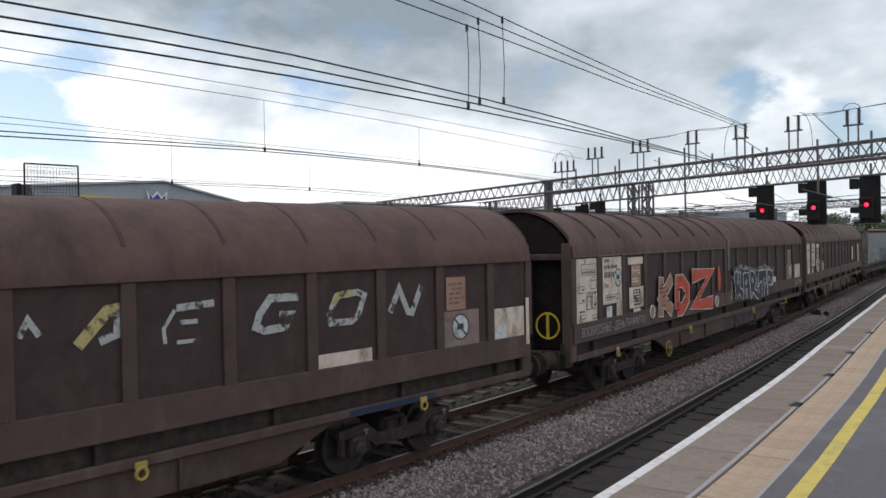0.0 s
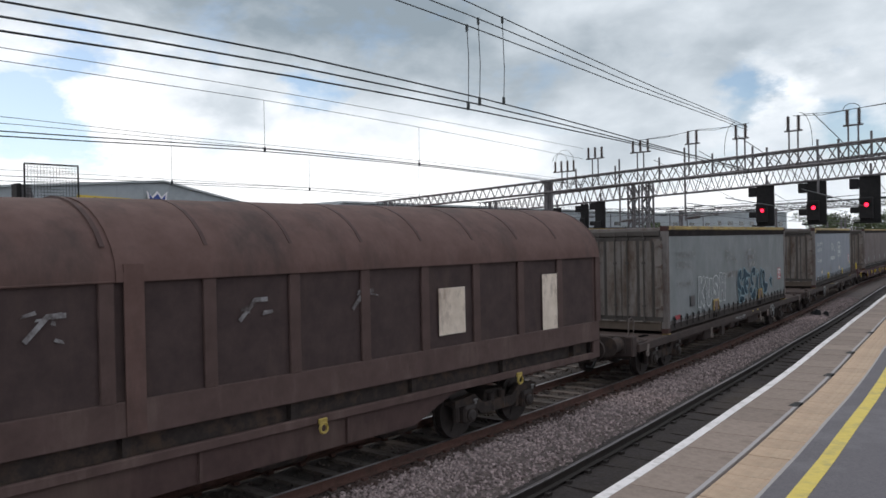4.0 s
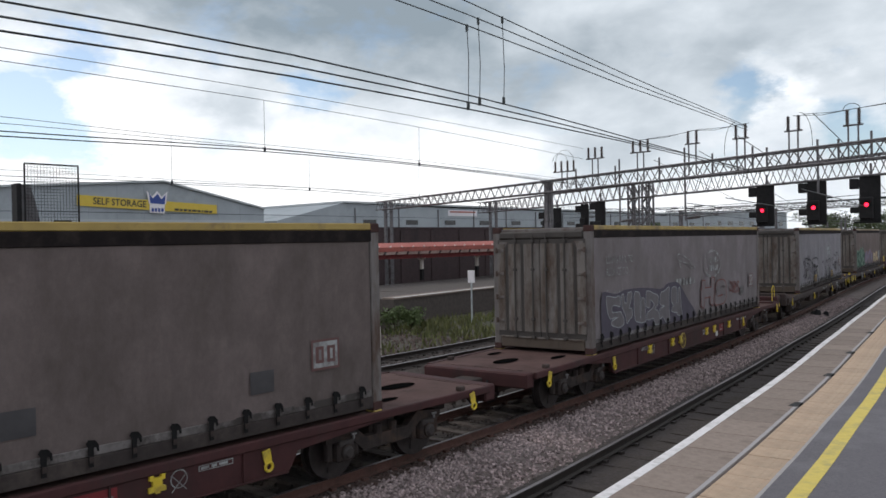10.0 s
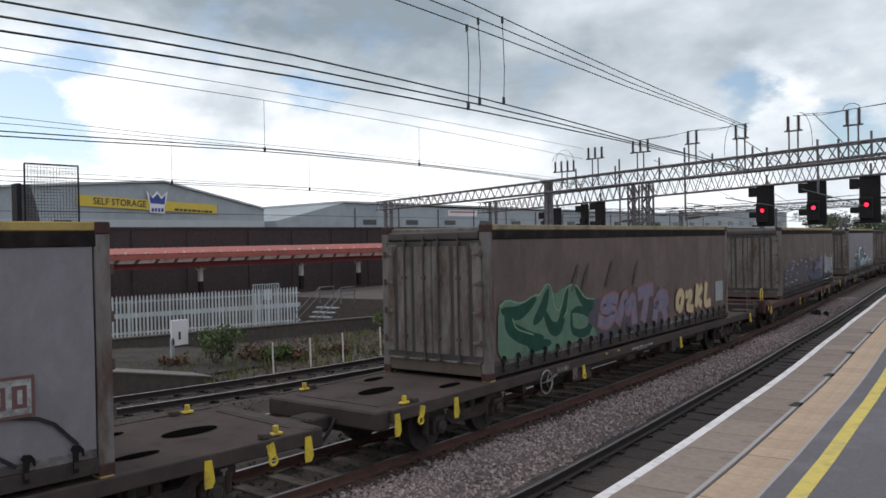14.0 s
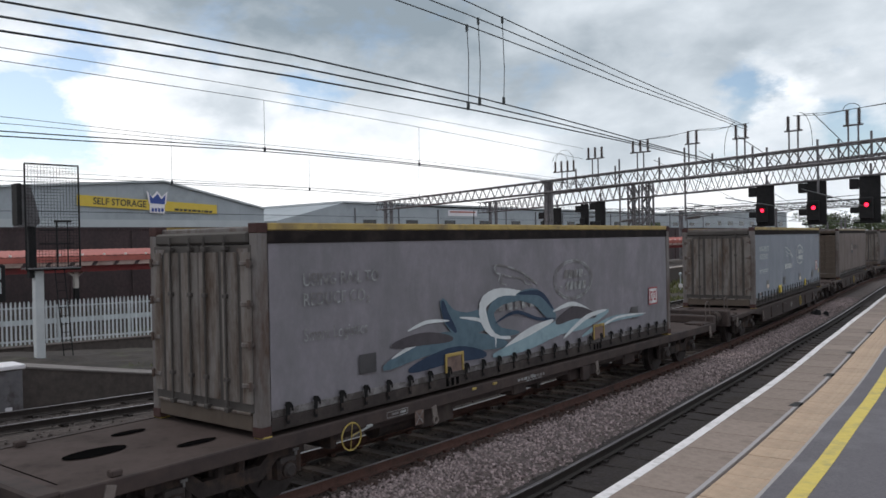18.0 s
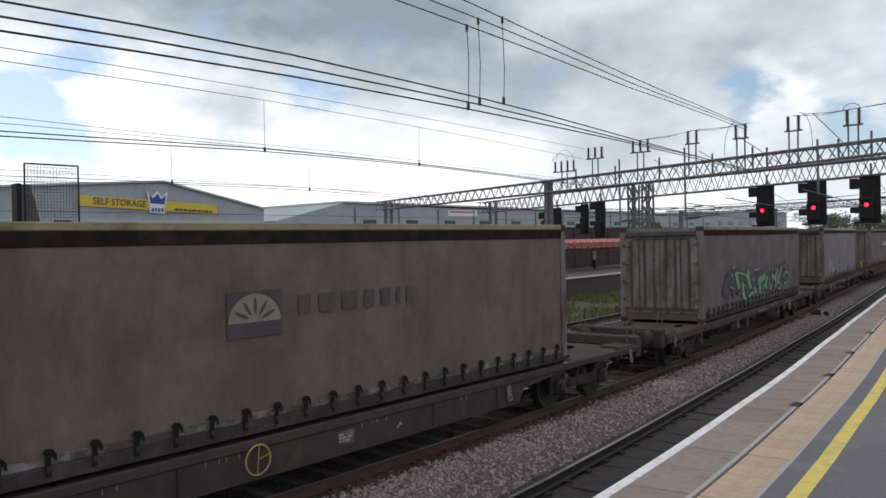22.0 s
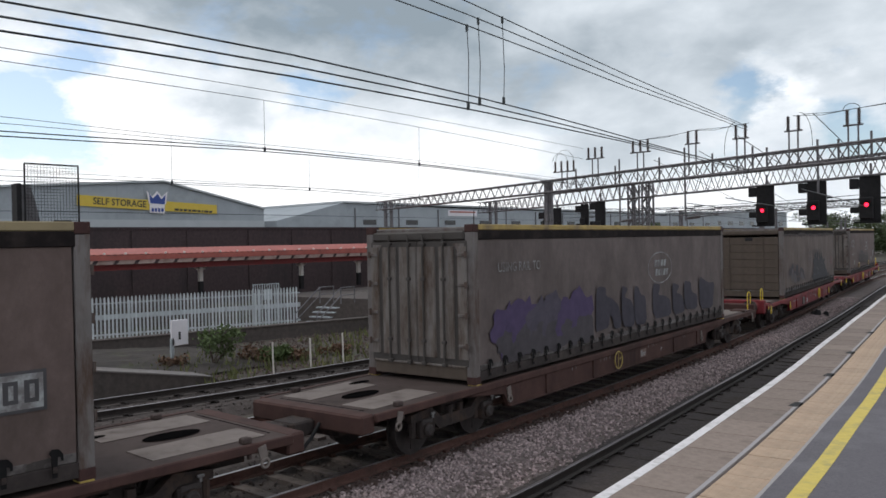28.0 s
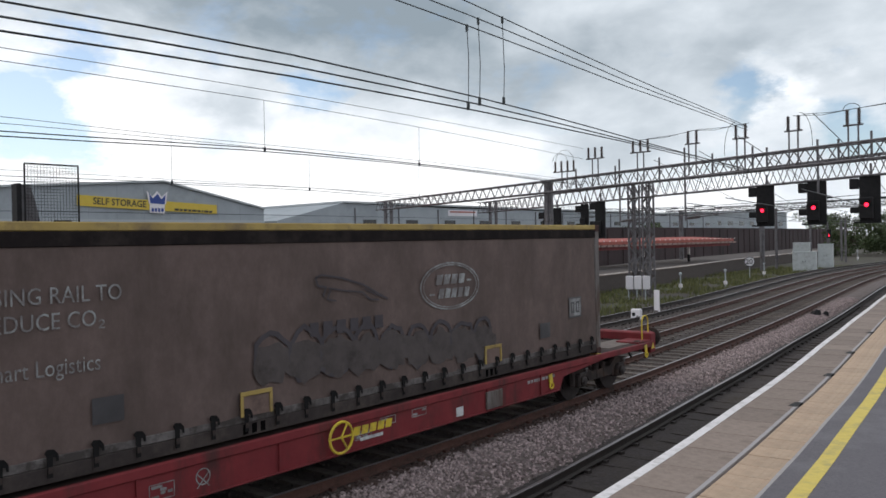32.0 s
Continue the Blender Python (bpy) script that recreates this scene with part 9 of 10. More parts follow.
    for pts, wd, c in (([(2.4, 1.62), (3.6, 1.86), (4.8, 1.78), (5.9, 1.62)], 0.34, "steel"), ([(3.0, 1.5), (4.2, 1.62), (5.2, 1.5)], 0.26, "navy"), ([(2.6, 1.75), (3.3, 1.93), (4.0, 1.95)], 0.07, "white"),
                       ([(3.9, 2.6), (4.15, 2.25), (4.6, 2.1), (5.2, 2.12), (5.5, 1.7)], 0.42, "steel"), ([(3.92, 2.58), (4.02, 2.3), (4.3, 2.0)], 0.16, "navy"), ([(4.4, 2.25), (5.0, 2.15), (5.45, 1.95), (5.5, 1.6)], 0.07, "white"),
                       ([(3.0, 2.15), (3.5, 2.25), (4.1, 2.22)], 0.06, "white"), ([(6.5, 2.55), (5.6, 2.6), (5.1, 2.4), (5.3, 1.95), (6.0, 1.72)], 0.22, "white"), ([(6.5, 2.45), (5.7, 2.45), (5.35, 2.25), (5.6, 1.9), (6.3, 1.8)], 0.20, "steel"),
                       ([(6.2, 2.5), (6.9, 2.45), (7.4, 2.15), (7.7, 1.95)], 0.34, "steel"), ([(6.3, 2.55), (7.1, 2.5), (7.6, 2.15)], 0.1, "navy"), ([(5.5, 2.05), (6.2, 2.2), (7.0, 2.0), (7.7, 1.95)], 0.07, "navy"),
                       ([(5.7, 1.5), (6.6, 1.75), (7.6, 1.92)], 0.16, "white"), ([(5.4, 1.45), (6.6, 1.55), (7.9, 1.75), (9.0, 1.75), (10.1, 1.92)], 0.3, "sky"), ([(7.6, 2.1), (8.4, 2.2), (9.2, 2.0)], 0.09, "white"), ([(7.7, 1.85), (8.5, 2.0), (9.5, 1.85)], 0.26, "shadow"),
                       ([(8.0, 1.5), (9.0, 1.85), (10.0, 1.95)], 0.1, "white"), ([(8.8, 1.45), (10.2, 1.7), (12.0, 1.68)], 0.13, "sky"), ([(9.4, 1.5), (10.5, 1.72), (12.1, 1.7)], 0.05, "white"), ([(2.6, 1.95), (3.4, 1.98), (4.2, 1.9)], 0.2, "shadow")):
        w.swoosh(pts, wd, S[c])
    # drab boxes with the fan emblem
    for k, a in ((9, 5.33), (14, 5.72), (12, 5.9)):
        w = W[k]
        m, d2 = (FAN if k == 9 else FADED_TAN, CURT["olive"] if k == 14 else SPRAY["shadow"]) if k != 12 else (SPRAY["tan"], SPRAY["shadow"])
        w.rect("emblem_block", a, a + 0.9, 2.36, 2.98, SPRAY["shadow"] if k == 9 else CURT["brown"], "faded square emblem")
        fan = [(a + 0.45 + 0.43 * math.cos(t), 2.56 + 0.38 * math.sin(t)) for t in [math.pi * i / 16 for i in range(17)]]
        w.put("emblem_fan", Shape().plate(fan, w.level()), m, "pale half-round fan emblem")
        w.rect("emblem_base", a, a + 0.9, 2.36, 2.56, d2)
        for i in range(5):
            t = math.pi * (0.14 + 0.72 * i / 4)
            w.swoosh([(a + 0.45 + 0.12 * math.cos(t), 2.57 + 0.1 * math.sin(t)), (a + 0.45 + 0.36 * math.cos(t), 2.57 + 0.31 * math.sin(t))], 0.05, SPRAY["shadow"], "emblem ray", 4)
        if k == 12:
            w.bars(7.1, 2.62, [0.22, 0.34, 0.3, 0.2, 0.2, 0.07, 0.2], 0.32, WHITE, 0.16)
            w.plaque(12.95, 2.1, POCKET, WHITE_DIM)
            w.pockets(0, at=(2.1, 5.1, 8.92, 11.93))
        else:
            w.bars(a + 1.2, 2.6, [0.22, 0.3, 0.3, 0.2, 0.2, 0.07, 0.2], 0.28, MURK if k == 9 else CURT["olive"], 0.16, "faded dark bar")
            w.pockets(0, at=())
    w = W[14]
    w.shape([(1.06, 1.98), (1.13, 2.12), (1.51, 2.21), (1.87, 2.35), (2, 2.4), (2.1, 2.26), (2.12, 2.03), (1.89, 2.19), (1.7, 2.03), (1.57, 1.86), (1.21, 1.86)], S["shadow"], None, 0)
    w.shape([(1.73, 2.09), (1.96, 2.15), (2.06, 1.97), (1.85, 1.72), (1.75, 1.61), (1.56, 1.74)], S["smoke2"], None, 0)
    w.shape([(2.12, 1.9), (2.3, 1.97), (2.58, 1.89), (2.77, 1.72), (2.69, 1.53), (2.15, 1.57)], S["smoke2"], None, 0)
    w.shape([(2.12, 2.03), (2.51, 2.07), (2.73, 1.87), (2.62, 1.88), (2.33, 1.98), (2.12, 1.9)], S["shadow"], None, 0)
    w.shape([(2.59, 2.23), (2.9, 2.33), (3.17, 2.26), (3.28, 1.78), (3.23, 1.58), (3.12, 1.74), (3.04, 1.82), (2.97, 2.11), (3, 1.76), (2.84, 1.78), (2.77, 2.07), (2.8, 1.65), (2.66, 1.88)], S["shadow"], None, 0)
    w.shape([(3.32, 1.78), (3.67, 2.13), (3.89, 2.17), (4.55, 1.98), (4.74, 1.71), (4.94, 1.52), (4.54, 1.66), (4.26, 1.9), (3.8, 2), (3.45, 1.76)], S["shadow"], None, 0)
    w.shape([(3.62, 1.73), (3.8, 1.96), (4.16, 1.87), (4.54, 1.59), (4.25, 1.56)], S["smoke2"], None, 0)
    w.shape([(2.73, 1.73), (3.62, 1.73), (3.44, 1.54), (2.95, 1.52)], S["shadow"], None, 0)
    w.shape([(6.96, 1.48), (7.18, 2.12), (7.29, 2.42), (7.76, 2.66), (7.95, 2.25), (8.29, 2.73), (8.6, 2.2), (8.9, 2.51), (9.18, 2.27), (9.58, 2.61), (9.9, 2.14), (10.29, 2.34), (10.59, 1.86), (10.99, 1.75), (11.39, 1.36), (9.08, 1.35), (6.96, 1.33)], SMUT, None, 0)
    w.dashes(7.2, 11.0, 1.6, 2.3, 22, SPRAY["shadow"], 8)
    rng = random.Random(141)
    for k, (a, z) in enumerate(((7.1, 1.9), (7.25, 2.3), (7.5, 2.55), (7.8, 2.6), (7.95, 2.3), (8.25, 2.65), (8.4, 2.45), (8.65, 2.25), (8.9, 2.45), (9.2, 2.3), (9.5, 2.55), (9.75, 2.35), (10.0, 2.15), (10.3, 2.25), (10.5, 1.95), (10.8, 1.82), (11.1, 1.66), (11.4, 1.5), (11.7, 1.42), (6.9, 1.6))):
        w.blot(a, z, rng.uniform(0.1, 0.24), rng.uniform(0.1, 0.2), SMUT, 300 + k, spiky=0.55)
    for k in range(18):
        w.blot(rng.uniform(7.2, 10.8), rng.uniform(1.5, 2.15), rng.uniform(0.03, 0.16), rng.uniform(0.015, 0.05), (S["smoke2"], INKY, DUSK)[k % 3], 340 + k, spiky=0.5)
    for k in range(16):
        w.blot(0.5 + k * 0.83, 3.58, rng.uniform(0.2, 0.5), rng.uniform(0.03, 0.09), MURK, 370 + k, "sooty stain below the valance", 0.5)
    w.rect("faded_square", 12.3, 12.8, 2.0, 2.4, RED_DULL, "faded brown-red square")
    # pale green wildstyle
    w = W[10]
    for i in range(16):
        w.blot(2.6 + i * 0.58, 1.95 + 0.14 * math.sin(i), 0.45, 0.42, SPRAY["shadow"] if i % 3 else SPRAY["smoke"], 120 + i, spiky=0.4)
    w.dashes(3.0, 12.0, 2.2, 2.6, 26, SPRAY["pale"], 12)
    w.shape([(3.42, 2.34), (3.64, 2.43), (4.4, 2.37), (4.67, 2.31), (5.06, 2.25), (4.95, 2.49), (5.24, 2.44), (5.35, 2.22), (5.53, 1.9), (5.75, 1.74), (5.4, 1.7), (5.22, 1.81), (5, 2.09), (4.83, 2.15), (4.85, 2.19), (4.39, 2.25), (3.88, 2.31), (3.88, 2.21), (4.03, 2.08), (4.12, 1.79), (3.87, 1.76), (3.68, 1.93), (3.59, 2.13)], S["mint"], S["black"], 0.035)
    w.shape([(4.23, 2.05), (4.49, 2.02), (4.88, 1.85), (5.07, 1.74), (4.99, 1.71), (4.65, 1.88), (4.65, 1.71), (4.75, 1.53), (4.92, 1.47), (4.92, 1.32), (4.42, 1.38), (4.38, 1.59), (4.33, 1.84)], S["mint"], S["black"], 0.035)
    w.shape([(3.87, 1.71), (4.22, 1.73), (4.27, 1.61), (4.17, 1.58), (3.67, 1.7)], S["mint"], S["black"], 0.035)
    w.shape([(5.13, 1.52), (5.52, 1.64), (6.03, 1.63), (5.96, 1.49), (5.39, 1.44), (5.18, 1.39)], S["mint"], S["black"], 0.035)
    w.shape([(5.72, 2.09), (5.89, 2.17), (6.07, 2.06), (6.01, 1.93), (5.75, 1.93)], S["mint"], S["black"], 0.035)
    w.shape([(5.84, 1.77), (5.97, 1.84), (6.46, 1.53), (6.16, 1.49), (6.03, 1.57)], S["mint"], S["black"], 0.035)
    w.shape([(6.46, 1.83), (6.47, 2.01), (6.73, 2.1), (7.24, 2.13), (7.63, 2.29), (7.65, 1.99), (7.46, 1.91), (7.01, 1.88), (6.93, 1.59), (6.96, 1.44), (6.5, 1.5), (6.64, 1.72), (6.55, 1.78)], S["mint"], S["black"], 0.035)
    w.shape([(7.07, 1.62), (7.46, 1.81), (7.7, 1.88), (7.7, 2.08), (7.98, 2.11), (8.07, 1.85), (7.85, 1.82), (7.93, 1.61), (7.68, 1.51), (7.53, 1.71), (7.07, 1.52)], S["mint"], S["black"], 0.035)
    w.shape([(8.2, 1.83), (8.31, 2.02), (8.41, 2.01), (8.35, 1.81), (8.47, 1.65), (8.23, 1.64)], S["mint"], S["black"], 0.035)
    w.shape([(8.09, 1.56), (8.43, 1.65), (8.65, 1.78), (8.62, 2.15), (8.8, 2.16), (9.07, 2.06), (9.25, 2.09), (9.68, 2.33), (9.78, 2.27), (9.43, 1.81), (9.42, 1.54), (9.14, 1.52), (9.24, 1.72), (9.06, 1.87), (8.75, 1.88), (8.69, 1.57), (8.34, 1.49)], S["mint"], S["black"], 0.035)
    w.shape([(9.57, 1.85), (10.25, 2.35), (10.5, 2.44), (10.52, 2.33), (10.23, 2.01), (9.92, 1.81), (9.96, 1.64), (9.82, 1.6), (9.56, 1.69)], S["mint"], S["black"], 0.035)
    w.shape([(10.44, 1.82), (10.77, 2.08), (11.33, 2.15), (11.79, 2.03), (12.09, 1.79), (11.95, 1.74), (11.44, 2.02), (10.98, 2), (10.54, 1.81)], S["mint"], S["black"], 0.035)
    w.shape([(10.54, 1.64), (11.08, 1.74), (11.24, 1.57), (10.86, 1.55)], S["mint"], S["black"], 0.035)
    w.shape([(9.62, 1.55), (10.12, 1.54), (10.11, 1.38), (9.67, 1.45)], S["mint"], S["black"], 0.035)
    w.shape([(2.63, 1.95), (2.95, 1.99), (3.17, 1.96), (3.21, 1.8), (2.95, 1.88)], S["mint"], S["black"], 0.035)
    w.shape([(3.23, 1.91), (3.56, 1.85), (3.54, 1.79), (3.23, 1.82)], S["mint"], S["black"], 0.035)
    w.plaque(12.7, 2.0, RED_DULL, SPRAY["shadow"])
    w = W[11]
    w.slogan(CURT["slate"])
    w.oval(8.45, 2.7, 0.8, 0.4, CURT["slate"], True)
    w.pockets()
    w.plaque(12.6, 2.05, RED_DULL, WHITE_DIM)
    for pts in ([(1.55, 2.3), (2.05, 2.38)], [(1.62, 2.3), (1.75, 1.6)], [(1.95, 2.4), (1.98, 2.0)], [(2.0, 2.1), (2.12, 2.15), (2.14, 1.9)], [(2.25, 2.1), (2.2, 1.75)], [(2.35, 2.1), (2.55, 2.15), (2.25, 1.55)], [(2.5, 1.9), (2.8, 2.2), (2.85, 1.95), (2.55, 1.9)], [(3.0, 1.9), (3.1, 1.95), (3.15, 1.55)], [(3.2, 1.55), (3.45, 1.85), (3.5, 1.6), (3.2, 1.7)]):
        w.put("chalk_scrawl", Shape().ribbon(pts, 0.03, w.level()), SPRAY["white"], "thin white scrawl")
    for a in (1.3, 3.4, 3.9, 6.0, 9.0):
        w.swoosh([(a, 2.9 - 0.1 * a), (a + 0.05, 3.1 - 0.1 * a)], 0.08, SPRAY["shadow"])
    w = W[13]
    w.words("USING RAIL TO", 0.8, 3.0, 0.26, WHITE_DIM, 0.86)
    w.oval(8.6, 2.8, 0.8, 0.4, dim, True)
    for i in range(6):
        w.blot(1.1 + i * 0.6, 1.9 + 0.1 * (i % 2), 0.5, 0.5, SPRAY["purple" if i in (0, 1, 4, 5) else "smoke"], 140 + i)
        w.blot(1.2 + i * 0.6, 1.6, 0.45, 0.3, SPRAY["shadow"], 150 + i)
    w.shape([(5.02, 2.5), (5.33, 2.45), (5.3, 2.27), (5.69, 2.17), (6, 1.98), (6.13, 1.64), (6.09, 1.45), (5.73, 1.46), (5.65, 1.73), (5.53, 1.81), (5.43, 1.52), (4.97, 1.49), (4.76, 1.48), (4.83, 2.45)], INKY, None, 0)
    w.shape([(6.16, 2.45), (6.56, 2.37), (6.31, 2.17), (6.7, 2.08), (6.88, 1.85), (6.88, 1.4), (6.19, 1.47)], INKY, None, 0)
    w.shape([(6.89, 2.41), (7.16, 2.37), (7.27, 2.18), (7.6, 2.1), (7.64, 1.41), (6.9, 1.43)], INKY, None, 0)
    w.shape([(8.04, 2.41), (8.55, 2.36), (8.53, 2.26), (8.4, 2.08), (8.93, 2.03), (9.24, 1.9), (9.33, 1.48), (8.06, 1.48)], INKY, None, 0)
    w.shape([(9.38, 2.36), (9.96, 2.25), (9.67, 2.05), (10.04, 2.01), (10.27, 1.77), (10.3, 1.5), (9.44, 1.46)], INKY, None, 0)
    w.shape([(10.26, 2.36), (10.82, 2.31), (10.87, 2.01), (11.33, 1.91), (11.32, 1.5), (10.3, 1.55)], INKY, None, 0)
    w.shape([(11.49, 2.46), (12.27, 2.2), (12.82, 2.2), (12.73, 1.86), (12.63, 1.42), (11.53, 1.47)], INKY, None, 0)
    w.pockets(0, at=())
    w = W[15]
    w.slogan(dim)
    w.oval(8.4, 2.82, 0.8, 0.4, dim)
    w.cat(5.3, 2.68, SPRAY["shadow"])
    w.plaque(12.6, 2.13, POCKET, WHITE_DIM)
    w.pockets(1, at=(2.15, 11.4))
    for i in range(9):
        a = 4.5 + i * 0.6
        r = random.Random(300 + i)
        ra, rz = r.uniform(0.24, 0.36), r.uniform(0.28, 0.4)
        pts = [(a + ra * (1 + r.uniform(-0.12, 0.12)) * math.cos(0.42 * j), 2.05 - 0.03 * i + rz * (1 + r.uniform(-0.1, 0.1)) * math.sin(0.42 * j)) for j in range(r.choice((9, 12, 15)))]
        w.put("graffiti_loop", Shape().ribbon(pts, 0.07, w.level()), SPRAY["shadow"], "dark sprayed loop")
        w.blot(a, 1.98 - 0.03 * i, 0.36, 0.3, MURK, 180 + i, spiky=0.2)

    # a torn yellow flap hangs off the second box's top rail
    part("torn_flap", Shape().prism([(-6.75, 3.86), (-6.2, 3.86), (-6.62, 3.66), (-6.75, 3.64)], "x", 1.28, 1.288), TOP_RAIL, C[1], "torn yellow flap")


def prohibition(w, a, z, r):
    """A round white sign with a dark ring, a small wagon mark and a slanted bar."""
    disc = [(a + r * 0.9 * math.cos(2 * math.pi * k / 22), z + r * 0.9 * math.sin(2 * math.pi * k / 22)) for k in range(22)]
    w.put("sign_disc", Shape().plate(disc, w.level()), WHITE, "white round sign")
    w.put("sign_mark", Shape().plate([(a - r * 0.4, z - 0.05), (a + r * 0.4, z - 0.03), (a + r * 0.32, z + 0.06), (a - r * 0.32, z + 0.05)], w.level()), SIGN_INK)
    w.put("sign_ring", Shape().ribbon(disc, 0.028, w.level(), True), SIGN_INK)
    w.put("sign_bar", Shape().ribbon([(a - r * 0.6, z + r * 0.6), (a + r * 0.6, z - r * 0.6)], 0.035, w.level()), SIGN_INK)


def data_lines(w, a, b, z0, z1, n, seed, material=None):
    """Rows of short unreadable bars, as on a wagon's data panel."""
    rng = random.Random(seed)
    for i in range(n):
        z = z1 - (z1 - z0) * (i + 0.5) / n
        y = a
        while y < b - 0.05:
            k = rng.uniform(0.05, 0.16)
            if rng.random() < 0.75:
                w.rect("data_bar", y, min(y + k, b), z - 0.018, z + 0.018, material or SIGN_INK)
            y += k + 0.03


def paint_vans(V):
    h = HOOD_L / 2
    A, B, C = (Wall(v, h, 1.345) for v in V)
    # painted letters left over from an old livery
    PALE_GREY = mat("flaking white paint", (0.36, 0.37, 0.36), (0.55, 0.56, 0.55), 14.0, 0.75, stain=(0.055, 0.038, 0.034), stain_scale=4.5, stain_at=(0.5, 0.58))
    PALE_YELLOW = mat("flaking yellow paint", (0.42, 0.36, 0.13), (0.52, 0.46, 0.22), 14.0, 0.75, stain=(0.055, 0.038, 0.034), stain_scale=4.5, stain_at=(0.52, 0.6))
    worn = (("worn slanted painted letter", PALE_YELLOW, [(13.14, 2.5), (13.5, 2.87), (13.68, 2.89)], 0.14), ("worn slanted painted letter", PALE_GREY, [(13.64, 2.88), (13.62, 2.6), (13.4, 2.53)], 0.1),
            ("worn slanted painted letter", PALE_GREY, [(14.4, 2.84), (14.95, 2.87)], 0.09), ("worn slanted painted letter", PALE_GREY, [(14.38, 2.82), (14.22, 2.6), (14.24, 2.42)], 0.05), ("worn slanted painted letter", PALE_GREY, [(14.45, 2.66), (14.7, 2.66)], 0.06), ("worn slanted painted letter", PALE_GREY, [(14.4, 2.42), (14.75, 2.42)], 0.05),
            ("worn slanted painted letter", PALE_GREY, [(16.35, 2.86), (15.85, 2.87), (15.66, 2.66), (15.6, 2.5), (15.75, 2.44), (16.1, 2.46), (16.2, 2.62), (16.0, 2.63)], 0.11),
            ("worn slanted painted letter", PALE_GREY, [(17.05, 2.82), (17.5, 2.86), (17.64, 2.8), (17.5, 2.5), (17.35, 2.43), (16.95, 2.44), (16.92, 2.56), (17.08, 2.84)], 0.1), ("worn slanted painted letter", PALE_YELLOW, [(17.0, 2.7), (17.12, 2.84), (17.4, 2.86)], 0.09),
            ("worn slanted painted letter", PALE_GREY, [(18.2, 2.5), (18.42, 2.86), (18.62, 2.48), (18.72, 2.46), (18.95, 2.88)], 0.11), ("worn slanted painted letter", PALE_GREY, [(12.5, 2.66), (12.6, 2.84), (12.72, 2.66)], 0.07))
    for label, m, pts, wd in worn:
        A.put("painted_letter", Shape().ribbon([(13.36 + (y - 13.14) * 0.96, z) for y, z in pts], wd, A.level()), m, label)
    part("blue_plate", Shape().box(1.361, 1.364, 17.33 - h, 19.2 - h, 1.02, 1.11), SPRAY["navy"], V[0], "blue-painted rail length")
    A.rect("white_panel", 16.75, 17.82, 1.78, 2.0, PATCH, "dirty white panel")
    for w in (A, B):
        w.rect("orange_label", 19.55, 20.05, 2.42, 2.98, ORANGE, "faded orange label")
        data_lines(w, 19.62, 20.0, 2.5, 2.9, 5, 3, STAINED)
        w.rect("stained_panel", 19.35, 20.4, 1.7, 2.40, STAIN_PLATE, "brown-stained pale panel")
        prohibition(w, 19.9, 2.12, 0.24)
        w.rect("white_panel", 20.75, 21.75, 1.7, 2.35, PATCH, "dirty white panel")
        w.rect("paper", 20.8, 21.2, 1.75, 2.05, WHITE)
    B.rect("white_panel", 16.77, 17.68, 1.8, 2.0, PATCH, "dirty white panel")
    B.h = C.h = h - 0.14
    for w in (B, C):
        w.rect("data_panel", 0.16, 1.26, 1.68, 3.16, PATCH, "stained white data panel")
        for k in range(8):
            w.put("table_line", Shape().ribbon([(0.42 + k * 0.1, 2.8), (0.42 + k * 0.1, 3.04)], 0.01, w.level()), SIGN_INK)
        w.put("table_line", Shape().ribbon([(0.42, 2.92), (1.12, 2.92)], 0.01, w.level()), SIGN_INK)
        for k in range(7):
            w.rect("data_bar", 0.44 + k * 0.1, 0.5 + k * 0.1, 2.83, 2.89, SIGN_INK)
        w.rect("data_bar", 0.56, 0.62, 3.06, 3.1, SIGN_INK)
        w.put("hexagon_mark", Shape().ribbon([(0.2, 2.5), (0.27, 2.57), (0.52, 2.57), (0.59, 2.5), (0.52, 2.43), (0.27, 2.43)], 0.014, w.level(), True), SIGN_INK, "black hexagon mark")
        w.put("box_mark", Shape().ribbon([(0.85, 2.68), (0.93, 2.75), (1.19, 2.75), (1.12, 2.68)], 0.014, w.level()).ribbon([(1.19, 2.75), (1.19, 2.57), (1.12, 2.5)], 0.014, w.level()), SIGN_INK)
        w.put("arch_mark", Shape().ribbon([(0.64, 2.1), (0.65, 2.3), (0.7, 2.38), (0.82, 2.38), (0.87, 2.3), (0.88, 2.1)], 0.014, w.level()).ribbon([(0.7, 2.2), (0.64, 2.08)], 0.014, w.level()).ribbon([(0.82, 2.2), (0.88, 2.08)], 0.014, w.level()), SIGN_INK)
        w.put("anchor_ring", Shape().ring((w.level(), 1.065, 2.395), 0.022, 0.008, "x", 10, 4), SIGN_INK)
        for k in range(3):
            w.put("panel_frame", Shape().ribbon([(0.24, 1.7 + k * 0.09), (0.58, 1.7 + k * 0.09), (0.58, 1.78 + k * 0.09), (0.24, 1.78 + k * 0.09)], 0.01, w.level(), True), SIGN_INK)
        w.put("panel_frame", Shape().ribbon([(0.92, 1.78), (1.17, 1.78), (1.17, 1.92), (0.92, 1.92)], 0.012, w.level(), True), SIGN_INK)
        w.put("table_line", Shape().ribbon([(0.24, 2.22), (0.56, 2.22)], 0.012, w.level()), SIGN_INK)
        w.put("panel_frame", Shape().ribbon([(0.4, 2.8), (1.15, 2.8), (1.15, 3.04), (0.4, 3.04)], 0.012, w.level(), True), SIGN_INK)
